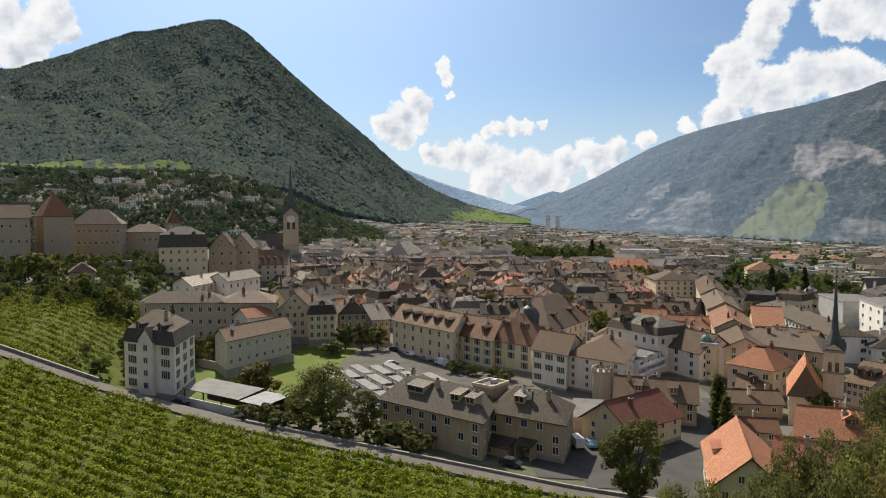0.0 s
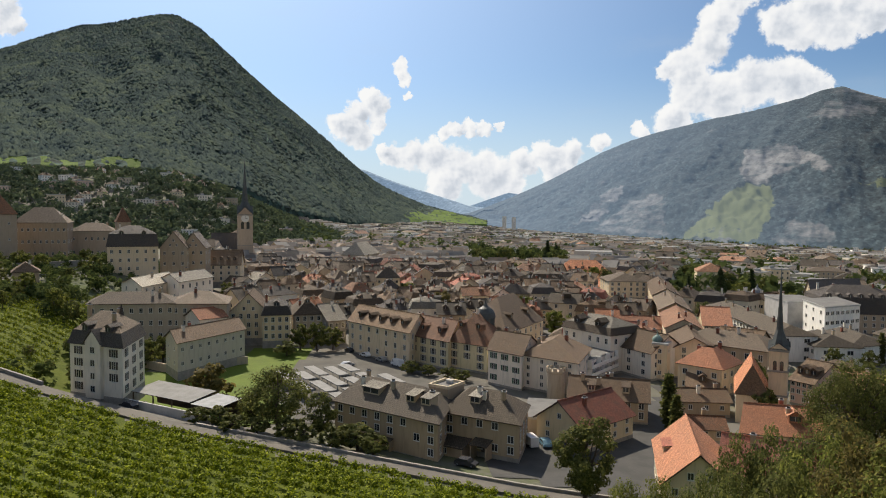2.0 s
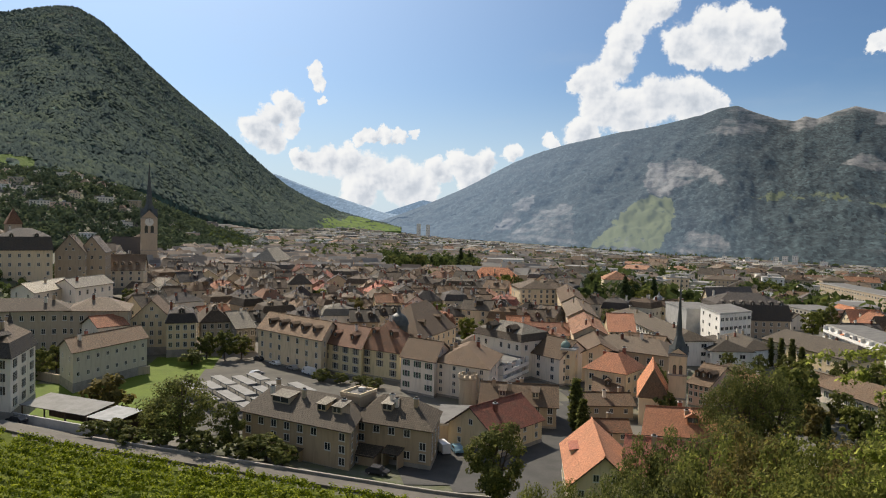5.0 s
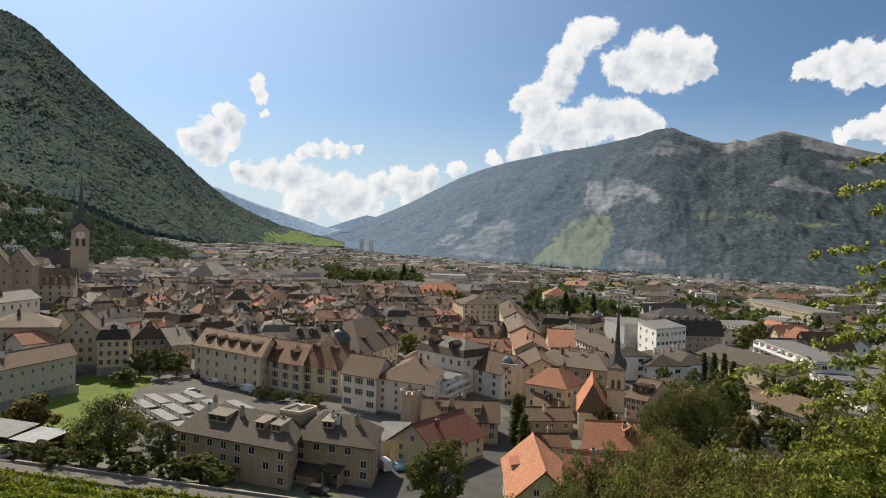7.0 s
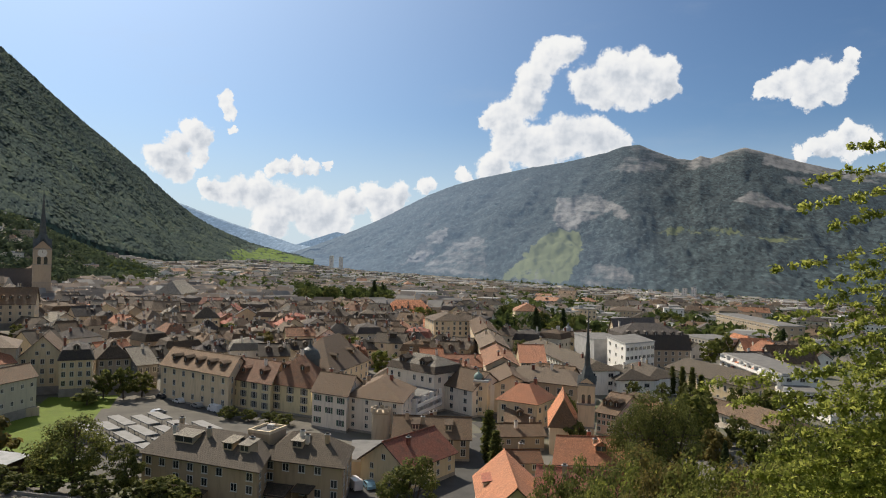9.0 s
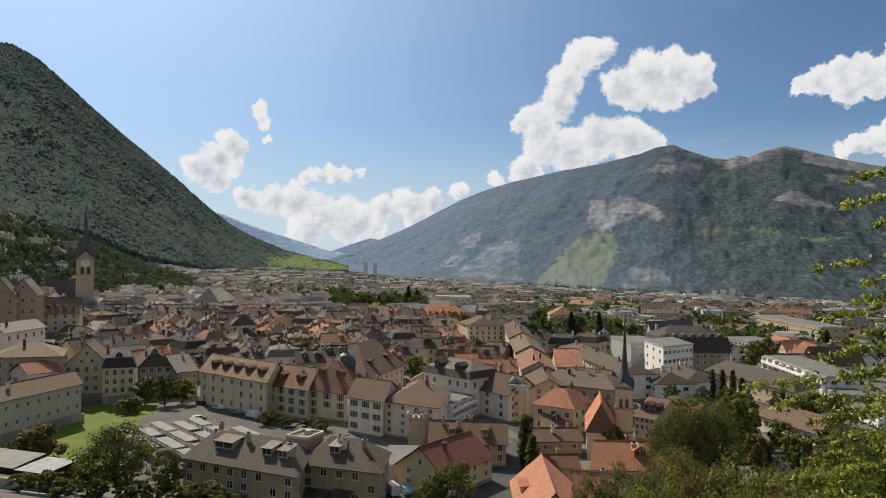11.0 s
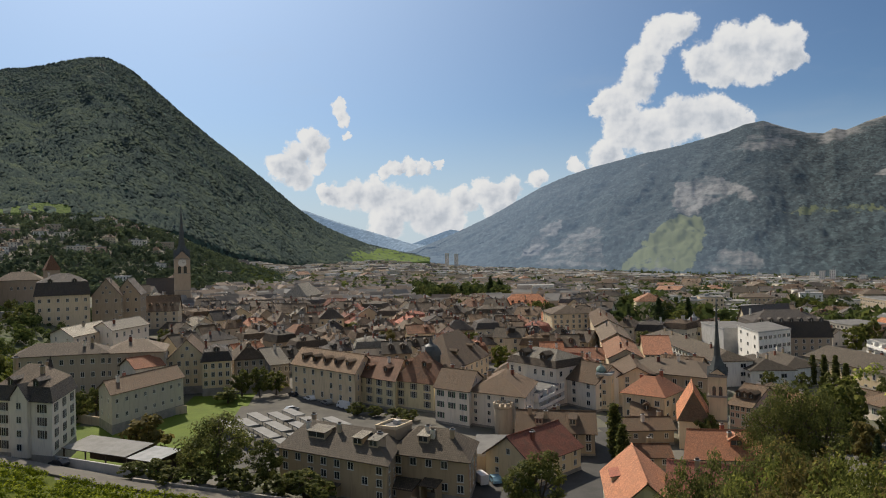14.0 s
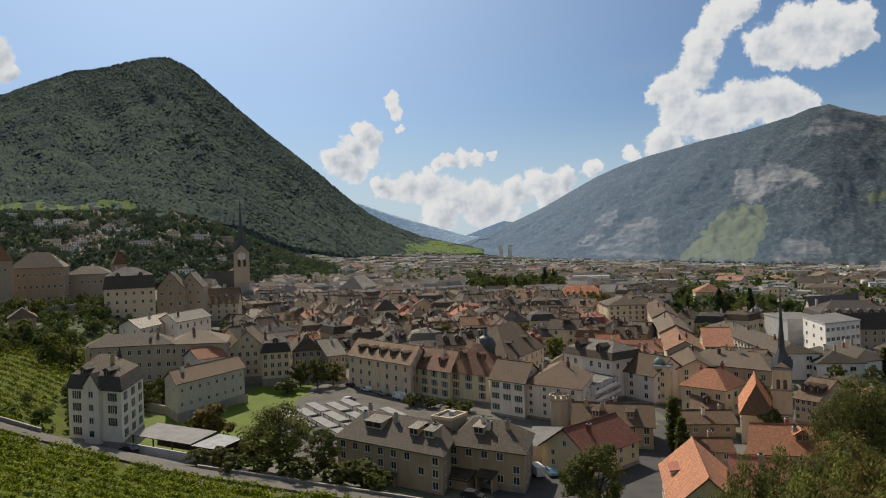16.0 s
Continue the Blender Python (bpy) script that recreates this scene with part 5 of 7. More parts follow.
def hipped_nave(x, y, z, turn, w, d, eave, rise, label):
    """A steep church roof whose near end is hipped; the front faces -y before it is turned."""
    c = thing("church_nave", pose(x, y, z, 0, 0, turn), label, "church")
    s = Shape()
    s.box(-w / 2, w / 2, 0, d, -3, eave, CREAM)
    s.face([(w / 2, d, eave), (-w / 2, d, eave), (0, d, eave + rise - 0.3)], CREAM)
    part("wall", s, c)
    s = Shape()
    o, k, top = 0.5, 2.6, eave + rise
    low = eave - o * rise / (w / 2)
    slab(s, [(-w / 2 - o, d + o, low), (-w / 2 - o, -o, low), (0, k, top), (0, d + o, top)], ORANGE_TILE, WOOD)
    slab(s, [(w / 2 + o, -o, low), (w / 2 + o, d + o, low), (0, d + o, top), (0, k, top)], ORANGE_TILE, WOOD)
    slab(s, [(-w / 2 - o, -o, low), (w / 2 + o, -o, low), (0, k, top)], BROWN_TILE, WOOD)
    s.tube([(0, k, top + 0.05), (0, d + o, top + 0.05)], [0.16, 0.16], 6, ORANGE_TILE)
    part("roof", s, c)
    for i in range(4):
        part("window", WINDOW[(1.1, 1.7)], c, m=pose(-w / 2, 3 + i * 4.6, eave * 0.45, 0, 0, -90))
    return c


hipped_nave(78.6, 152.5, 0, -25.5, 6.6, 17, 7.4, 5.6, "church nave with steep bright orange tiled roof")


# ---- infill of the old town and the newer quarters ----
FOOTPRINTS = [
    (o.matrix_basis.translation.x, o.matrix_basis.translation.y, o) for o in list(scene.collection.objects) if o.parent is None and o.get("category") in ("house", "building", "villa", "tower", "church tower")
]
TAKEN = []
for fx, fy, o in FOOTPRINTS:
    size = [c for c in o.children if c.name.startswith(("wall", "shaft"))][0].dimensions
    TAKEN.append((fx, fy, size.x / 2, size.y / 2, o.rotation_euler.z if o.rotation_mode == "XYZ" else o.matrix_basis.to_euler().z))


def free(x, y, r):
    for fx, fy, hx, hy, a in TAKEN:
        dx, dy = x - fx, y - fy
        if abs(dx) + abs(dy) > 140:
            continue
        u, w = dx * math.cos(a) + dy * math.sin(a), -dx * math.sin(a) + dy * math.cos(a)
        if abs(u) < hx + r and abs(w) < hy + r:
            return False
    return True


# streets and open places, as lines with a half width
STREETS = [((72, 168), (80, 196), 7), ((80, 196), (92, 232), 7), ((92, 232), (112, 300), 6), ((112, 300), (125, 380), 5), ((125, 380), (160, 640), 6), ((-36, 215), (0, 190), 24), ((0, 190), (30, 172), 10),
           ((-60, 190), (-30, 165), 24), ((-40, 235), (-12, 215), 12), ((40, 150), (72, 168), 4), ((25, 140), (40, 120), 14), ((72, 168), (56, 138), 6), ((100, 590), (160, 900), 46), ((160, 360), (215, 410), 24), ((52, 250), (64, 268), 11)]


def built_quarter(x, y):
    """The white rows, offices and terraces beyond the needle spire, and the open ground before the tall corner block."""
    r, a = math.hypot(x, y), math.degrees(math.atan2(x, y))
    return 22.5 < a < 47 and 185 < r < 350 and x > 112 or 15.5 < a < 20.5 and 318 < r < 352


def in_street(x, y, pad):
    if built_quarter(x, y):
        return True
    for (ax, ay), (bx, by), half in STREETS:
        t = max(0, min(1, ((x - ax) * (bx - ax) + (y - ay) * (by - ay)) / ((bx - ax) ** 2 + (by - ay) ** 2)))
        if math.hypot(x - ax - t * (bx - ax), y - ay - t * (by - ay)) < half + pad:
            return True
    return False


def far_house(name, x, y, z, turn, w, d, eave, kind, rh, wall, tile, label, category, rnd, group=""):
    """A house farther off: walls, roof, chimney, dormer; its rows of small windows in one mesh."""
    h = thing(name, pose(x, y, z, 0, 0, turn), label, category, group)
    part("wall", wall_shape(kind, w, d, eave, rh, wall), h)
    shape, at = roof_shape(kind, w, d, eave, rh, tile, 0.5)
    part("roof", shape, h)
    s = Shape()
    rows, cols, side = max(1, int(eave / 3.1)), max(2, int(w / 3.0)), max(2, int(d / 3.6))
    for k in range(rows):
        z0 = 1.0 + k * (eave - 0.6) / rows
        for i in range(cols):
            px = w * ((i + 0.5) / cols - 0.5)
            s.box(px - 0.62, px + 0.62, -d / 2 - 0.05, -d / 2, z0 - 0.08, z0 + 1.5, FRAME)
            s.face([(px - 0.5, -d / 2 - 0.06, z0), (px + 0.5, -d / 2 - 0.06, z0), (px + 0.5, -d / 2 - 0.06, z0 + 1.4), (px - 0.5, -d / 2 - 0.06, z0 + 1.4)], GLASS)
        for sx in (-1, 1):
            for i in range(side):
                py = d * ((i + 0.5) / side - 0.5)
                p = [(sx * (w / 2 + 0.04), py - sx * 0.5, z0), (sx * (w / 2 + 0.04), py + sx * 0.5, z0), (sx * (w / 2 + 0.04), py + sx * 0.5, z0 + 1.4), (sx * (w / 2 + 0.04), py - sx * 0.5, z0 + 1.4)]
                s.face(p, GLASS)
    tagged(part("glazing", s, h), kind="stuff")
    if kind != "flat":
        px, py = rnd.uniform(-0.35, 0.35) * w, rnd.uniform(-0.2, 0.2) * d
        part("chimney", rnd.choice(CHIMNEYS), h, m=pose(px, py, at(px, py)))
        for _ in range(2 if math.hypot(x, y) < 420 else 1):
            px, py = rnd.uniform(-0.42, 0.42) * w, rnd.uniform(-0.25, 0.25) * d
            part("chimney", rnd.choice(CHIMNEYS), h, m=pose(px, py, at(px, py)))
        if rnd.random() < 0.7 and kind in ("gable", "hip"):
            px = rnd.uniform(-0.2, 0.2) * w
            part("dormer", dormer_for(1.6, tile, tile, rnd.random() < 0.6), h, m=pose(px, -d * 0.34, at(px, -d * 0.34) + 0.2))
    elif rnd.random() < 0.6:
        b = Shape()
        b.box(-1.6, 1.6, -1.4, 1.4, 0, 1.9, CONCRETE, PALE_ROOF)
        part("roof_hut", b, h, m=pose(rnd.uniform(-0.25, 0.25) * w, rnd.uniform(-0.2, 0.2) * d, eave + 0.4))
    return h


rnd = random.Random(11)
TOWN_WALLS = [CREAM, CREAM, WHITE, GREY, WHITE, OCHRE, BEIGE, GREENISH, BROWN_PLASTER, WHITE]
TOWN_TILES = [GREYBROWN_TILE] * 6 + [BROWN_TILE] * 5 + [RUST_TILE] * 2 + [DARK_TILE] * 4 + [OLD_TILE] * 3 + [RED_TILE, PALE_TILE, ORANGE_TILE]
COLOUR = {BROWN_PLASTER: "old brown", BRIGHT_WHITE: "bright white", CREAM: "cream", BEIGE: "beige", GREY: "grey", WHITE: "white", OCHRE: "ochre", PINK: "pink", GREENISH: "greenish"}
TILE_WORD = {OLD_TILE: "grey tiled", GREYBROWN_TILE: "weathered tiled", BROWN_TILE: "brown tiled", DARK_TILE: "dark tiled", RUST_TILE: "red-brown tiled", RED_TILE: "red tiled", PALE_TILE: "pale tiled", ORANGE_TILE: "orange tiled", FLAT_ROOF: "flat gravel", PALE_ROOF: "flat pale"}
radius = 236.0
while radius < 540:
    lane = 13.0 + 0.012 * (radius - 230)
    az = -13.5 if radius > 330 else -9.0
    if radius > 520:
        az = -16.0
    while az < (27 if radius < 420 else 20):
        wide = rnd.uniform(7.5, 12.5) * (1 + radius / 2500)
        step = math.degrees((wide + rnd.choice((0.2, 0.4, 2.5))) / radius)
        a = radians(az + step / 2)
        rr = radius + rnd.uniform(-6, 6)
        x, y = rr * math.sin(a), rr * math.cos(a)
        az += step
        if not free(x, y, wide * 0.42) or in_street(x, y, wide * 0.35):
            continue
        swirl = 26 * math.sin(x * 0.011 + y * 0.008) + 14 * math.sin(y * 0.021)
        turn = -math.degrees(a) + swirl + rnd.choice((0, 0, 90)) + rnd.uniform(-12, 12)
        kind = rnd.choice(("gable", "gable", "gable", "front", "hip", "hip", "mansard"))
        wall, tile = rnd.choice(TOWN_WALLS), rnd.choice(TOWN_TILES)
        eave, deep = rnd.uniform(6.5, 10.5), lane - rnd.uniform(0.5, 3.0)
        z = float(land(x, y))
        rise = (wide if kind == "front" else deep) * 0.5 * rnd.uniform(0.5, 0.74) if kind != "mansard" else rnd.uniform(4, 5)
        label = f"{COLOUR[wall]} old town house with {TILE_WORD[tile]} roof"
        if radius < 300:
            house("town_house", x, y, z, turn, wide, deep, eave, kind, rise, wall, tile, label, floors=3, cols=max(2, int(wide / 3)), side=2, win=rnd.choice(((1.0, 1.5), (0.8, 1.0))),
                  dormers=rnd.choice((1, 2, 2)), chimneys=3, group="old town houses")
        else:
            far_house("town_house", x, y, z, turn, wide, deep, eave, kind, rise, wall, tile, label, "house", rnd, "old town houses")
        TAKEN.append((x, y, wide / 2, deep / 2, radians(turn)))
    radius += lane + (0.6 if rnd.random() < 0.6 else 4.0)

# gardens and low houses below the church
for k in range(150):
    a, rr = radians(rnd.uniform(28, 47)), rnd.uniform(262, 480)
    x, y = rr * math.sin(a), rr * math.cos(a)
    wide = rnd.uniform(9, 17)
    if not free(x, y, wide * 0.62) or in_street(x, y, wide * 0.4):
        continue
    wall, tile = rnd.choice((BRIGHT_WHITE, BRIGHT_WHITE, CREAM, WHITE)), rnd.choice((OLD_TILE, BROWN_TILE, GREYBROWN_TILE, DARK_TILE, FLAT_ROOF))
    kind = "flat" if tile is FLAT_ROOF else rnd.choice(("hip", "gable"))
    turn = -math.degrees(a) + rnd.choice((-55, -55, 35)) + rnd.uniform(-8, 8)
    far_house("low_house", x, y, float(land(x, y)), turn, wide, wide * 0.72, rnd.uniform(4.0, 6.5) + max(0, rr - 300) * 0.015, kind, wide * 0.22, wall, tile, f"{COLOUR[wall]} low house with {TILE_WORD[tile]} roof among gardens", "house", rnd, "low houses")
    TAKEN.append((x, y, wide / 2, wide * 0.36, radians(turn)))

# newer quarters on the flat: larger blocks, many with flat roofs
radius = 480.0
while radius < 1350:
    lane = 22 + 0.022 * (radius - 300)
    az = 20.0
    if radius > 1000:
        az = -6.0
    while az < 54:
        wide = rnd.uniform(10, 24) * (1 + radius / 3000)
        step = math.degrees((wide + rnd.uniform(3, 12)) / radius)
        a = radians(az + step / 2)
        rr = radius + rnd.uniform(-0.45, 0.45) * lane
        x, y = rr * math.sin(a), rr * math.cos(a)
        az += step
        if rnd.random() < 0.2 or not free(x, y, wide * 0.5) or in_street(x, y, wide * 0.4):
            continue
        flat = rnd.random() < 0.42
        wall = rnd.choice((BRIGHT_WHITE, WHITE, GREY, CREAM, BRIGHT_WHITE, BEIGE, GREENISH))
        tile = rnd.choice((FLAT_ROOF, FLAT_ROOF, PALE_ROOF)) if flat else rnd.choice((GREYBROWN_TILE, BROWN_TILE, DARK_TILE, RUST_TILE, OLD_TILE, OLD_TILE, OLD_TILE, GREYBROWN_TILE, DARK_TILE))
        turn = -math.degrees(a) + 30 * math.sin(x * 0.006 + 1) * math.sin(y * 0.007) + rnd.choice((-10, 6, 90)) + rnd.uniform(-6, 6)
        far_house("city_block", x, y, float(land(x, y)), turn, wide, lane * rnd.uniform(0.5, 0.75), rnd.uniform(7.5, 14) * (0.6 if radius < 620 and math.degrees(a) > 29 else 1), "flat" if flat else rnd.choice(("hip", "gable")), rnd.uniform(3, 5), wall, tile,
                  f"{COLOUR[wall]} city block with {TILE_WORD[tile]} roof", "building", rnd, "city blocks")
        TAKEN.append((x, y, wide / 2, lane / 2.6, radians(turn)))
    radius += lane + rnd.uniform(3, 12)

# villas and flats on the hillside below the woods
HILL_HOUSES = [(-399, 1023), (-363, 1036), (-348, 1031), (-337, 1043), (-321, 1054), (-308, 1085), (-296, 1107), (-284, 1108), (-276, 1145), (-394, 908), (-378, 913), (-360, 912), (-361, 952), (-299, 851), (-277, 852), (-253, 926), (-230, 963), (-203, 811), (-448, 925), (-432, 919), (-430, 945), (-425, 892), (-412, 892), (-293, 992), (-280, 995), (-337, 914), (-355, 868), (-366, 850), (-281, 907), (-252, 1108), (-246, 1154), (-362, 806), (-387, 822)]
for k in range(len(HILL_HOUSES) + 44):
    a, rr = radians(rnd.uniform(-33, -9)), rnd.uniform(680, 1345)
    x, y = HILL_HOUSES[k] if k < len(HILL_HOUSES) else (rr * math.sin(a), rr * math.cos(a))
    wide = rnd.uniform(9, 14)
    if not free(x, y, wide * 0.6):
        continue
    wall, tile = rnd.choice((WHITE, BRIGHT_WHITE, WHITE, CREAM, GREY, PINK)), rnd.choice((GREYBROWN_TILE, BROWN_TILE, PALE_ROOF, FLAT_ROOF, PALE_ROOF))
    flat = tile in (PALE_ROOF, FLAT_ROOF)
    turn = -math.degrees(math.atan2(x, y)) + rnd.uniform(-25, 25)
    far_house("hillside_house", x, y, float(land(x, y)), turn, wide * (1.5 if flat else 1), 10, rnd.uniform(6, 9), "flat" if flat else "hip", 3.4, wall, tile,
              f"{COLOUR[wall]} hillside house with {TILE_WORD[tile]} roof among trees", "house", rnd, "hillside houses")
    TAKEN.append((x, y, wide * 0.9, 9, radians(turn)))

# twin towers and other high blocks far down the valley; white stands in for haze on the twins
for az, rr, h, w in ((8.3, 3000, 62, 17), (9.05, 3000, 62, 17), (36.1, 1500, 27, 10), (36.75, 1500, 29, 10), (35.5, 1520, 24, 9), (33.6, 1650, 19, 10), (32.0, 1700, 19, 10), (38.6, 1600, 20, 14)):
    a = radians(az)
    x, y = rr * math.sin(a), rr * math.cos(a)
    far_house("tower_block", x, y, float(land(x, y)), -az, w, w, h, "flat", 0, BRIGHT_WHITE, FLAT_ROOF, "plain high-rise block far down the valley", "tower block", rnd, "tower blocks")

# the far town: too many houses to count
def spread(name, az, rr, hw, hd, hh, ridge, walls, roofs, npr, label):
    """Small houses with pitched or flat roofs in one mesh."""
    cx, cy = rr * np.sin(az), rr * np.cos(az)
    cz, count = land(cx, cy), len(az)
    ang = -az + npr.choice((-0.3, 0.1, 0.5, 1.6), count) + npr.uniform(-0.25, 0.25, count)
    corner = np.array([(-1, -1, 0), (1, -1, 0), (1, 1, 0), (-1, 1, 0), (-1, -1, 1), (1, -1, 1), (1, 1, 1), (-1, 1, 1), (-1, 0, 2), (1, 0, 2)], float)
    u, w = corner[None, :, 0] * hw[:, None], corner[None, :, 1] * hd[:, None]
    zz = np.where(corner[None, :, 2] == 0, -3, np.where(corner[None, :, 2] == 1, hh[:, None], (hh + ridge)[:, None]))
    vx = cx[:, None] + u * np.cos(ang)[:, None] - w * np.sin(ang)[:, None]
    vy = cy[:, None] + u * np.sin(ang)[:, None] + w * np.cos(ang)[:, None]
    verts = np.stack([vx, vy, cz[:, None] + zz], -1).reshape(-1, 3)
    tri = np.array([(0, 1, 5), (0, 5, 4), (1, 2, 6), (1, 6, 5), (2, 3, 7), (2, 7, 6), (3, 0, 4), (3, 4, 7), (4, 5, 9), (4, 9, 8), (6, 7, 8), (6, 8, 9), (5, 6, 9), (7, 4, 8)])
    faces = (np.arange(count)[:, None, None] * 10 + tri[None]).reshape(-1, 3)
    on_roof = np.isin(np.arange(14), (8, 9, 10, 11))[None]
    index = np.where(on_roof, len(walls) + npr.randint(0, len(roofs), count)[:, None], npr.randint(0, len(walls), count)[:, None]).ravel()
    return tagged(new(name, soup(name, verts, faces, walls + roofs, index)), label, "town", kind="stuff")


npr = np.random.RandomState(5)
count = 5200
az = np.radians(npr.uniform(-8, 56, count))
rr = 1250 * (3.3 ** npr.uniform(0, 1, count))
keep = rr < 1900 + 2200 * smooth(26, 6, np.degrees(az))
az, rr = az[keep], rr[keep]
count = len(az)
flat = npr.rand(count) < 0.5
spread("far_town", az[flat], rr[flat], npr.uniform(8, 22, flat.sum()), npr.uniform(7, 14, flat.sum()), npr.uniform(6, 14, flat.sum()), np.full(flat.sum(), 0.3), [WHITE, BRIGHT_WHITE, GREENISH, GREY], [PALE_ROOF, FLAT_ROOF, FAR_DARK, FAR_GREY, FLAT_ROOF], npr,
       "spread of small pale flat-roofed houses in the far valley")
flat = ~flat
spread("far_suburb", az[flat], rr[flat], npr.uniform(6, 12, flat.sum()), npr.uniform(6, 9, flat.sum()), npr.uniform(4, 8, flat.sum()), npr.uniform(4, 7, flat.sum()), [WHITE, BEIGE, GREY, BROWN_PLASTER], [FAR_BROWN, FAR_DARK, FAR_DARK], npr,
       "spread of small pitched-roof houses in the far valley")
count = 2300
az, rr = np.radians(npr.uniform(-15, 21, count)), np.sqrt(npr.uniform(540 ** 2, 1050 ** 2, count))
keep = ~((np.degrees(az) > 5.2) & (np.degrees(az) < 13.5) & (rr > 575) & (rr < 790)) & (rr < 650 + 190 * smooth(-14, -6, np.degrees(az)) + 300 * smooth(-6, -2, np.degrees(az))) & np.array([free(r * math.sin(a), r * math.cos(a), 4) for a, r in zip(az, rr)])
az, rr = az[keep], rr[keep]
count = len(az)
spread("old_town_roofs", az, rr, npr.uniform(5, 9, count), npr.uniform(5, 8, count), npr.uniform(5, 9, count), npr.uniform(3.0, 5.0, count), [WHITE, BEIGE, GREY, WHITE, CREAM], [FAR_BROWN, FAR_DARK, FAR_BROWN, FAR_GREY, FAR_DARK], npr,
       "close-packed brown roofs of the far old town")


# ---- trees ----
def leaf_cards(centres, size, rs, flatten=1.0, lift=0.7, out=None):
    """Small leaf faces round the given centres, turned at random or, by and large, the way that out points."""
    n = len(centres)
    up = rs.normal(size=(n, 3)) + np.array([0, 0, lift]) if out is None else rs.normal(size=(n, 3)) * 0.42 + out + np.array([0, 0, 0.25])
    a = np.cross(up, rs.normal(size=(n, 3)))
    a /= np.linalg.norm(a, axis=1)[:, None] + 1e-9
    b = np.cross(up, a)
    b /= np.linalg.norm(b, axis=1)[:, None] + 1e-9
    s = (size * rs.uniform(0.6, 1.3, n))[:, None]
    a, b = a * s, b * s * 0.62 * flatten
    v = np.stack([centres - a, centres + b * 0.9, centres + a, centres - b * 0.9], 1).reshape(-1, 3)
    f = np.arange(4 * n).reshape(n, 4)
    return v, f


def outward(d):
    return d / (np.linalg.norm(d, axis=-1, keepdims=True) + 1e-9)


def crowns(x, y, z, height, wide, cards, size, rs):
    """Leaf faces for many crowns: each a few uneven lumps with gaps, its faces turned outwards."""
    n, lumps = len(x), 4
    d = outward(rs.normal(size=(n, lumps, 3)))
    mid = np.stack([x, y, z + height * 0.55], -1)
    reach = np.stack([wide, wide, height * 0.5], -1)
    lump = mid[:, None] + d * reach[:, None] * rs.uniform(0.25, 0.6, (n, lumps, 1))
    each = cards // lumps
    e = outward(rs.normal(size=(n, lumps, each, 3)) + np.array([0, 0, 0.25]))
    c = lump[:, :, None] + e * reach[:, None, None] * rs.uniform(0.38, 0.6, (n, lumps, each, 1))
    way = outward(e + 0.7 * outward(c - mid[:, None, None]))
    return leaf_cards(c.reshape(-1, 3), np.repeat(size * wide, lumps * each)[:, None].ravel(), rs, out=way.reshape(-1, 3))


def broad_tree(name, seed, leaf, height=10.0, wide=3.6, clumps=115, per=62, size=0.19, top_only=False):
    """Trunk with limbs, and a crown of leaves in uneven clumps with gaps. Base at the origin."""
    rs = np.random.RandomState(seed)
    tree = thing(name, pose(0, 0, -500), "", "tree")
    s = Shape()
    top = height * 0.72
    trunk = [(rs.uniform(-0.15, 0.15) * k, rs.uniform(-0.15, 0.15) * k, -1 + (top + 1) * k / 5) for k in range(6)]
    s.tube(trunk, [0.34 * height / 10 * (1 - 0.14 * k) for k in range(6)], 7, BARK)
    cs = []
    for k in range(clumps):
        d = rs.normal(size=3)
        d /= np.linalg.norm(d)
        rad = rs.uniform(0.45, 1.0) ** 0.6
        lump = 1 + 0.28 * math.sin(3 * math.atan2(d[1], d[0]) + seed) + 0.15 * math.sin(5 * d[2] + seed)
        c = np.array([d[0] * wide * lump, d[1] * wide * lump, height * 0.56 + d[2] * height * 0.42])
        c[:2] *= rad
        c[2] = height * 0.56 + (c[2] - height * 0.56) * rad
        if c[2] < height * 0.12:
            continue
        cs.append(c)
    for c in cs[::5]:
        base = Vector(trunk[2 + int(rs.randint(0, 3))])
        mid = base.lerp(Vector(c), 0.5) + Vector((0, 0, 0.3))
        s.tube([base, mid, Vector(c)], [0.13, 0.08, 0.03], 5, BARK, cap=False)
    part("trunk", s, tree)
    if top_only:
        cs = [c for c in cs if c[2] > height * 0.42]
    puff = [outward(rs.normal(size=(per, 3))) * rs.uniform(0.35, 1.0, (per, 1)) ** 0.5 for c in cs]
    mid = np.array([0, 0, height * 0.5])
    pts = np.concatenate([c + p * np.array([0.92, 0.92, 0.68]) * wide * 0.25 for c, p in zip(cs, puff)])
    way = np.concatenate([outward(p + 0.6 * outward(c - mid)) for c, p in zip(cs, puff)])
    v, f = leaf_cards(pts, size, rs, out=way)
    part("crown", soup("crown", v, f, [leaf]), tree)
    return tree


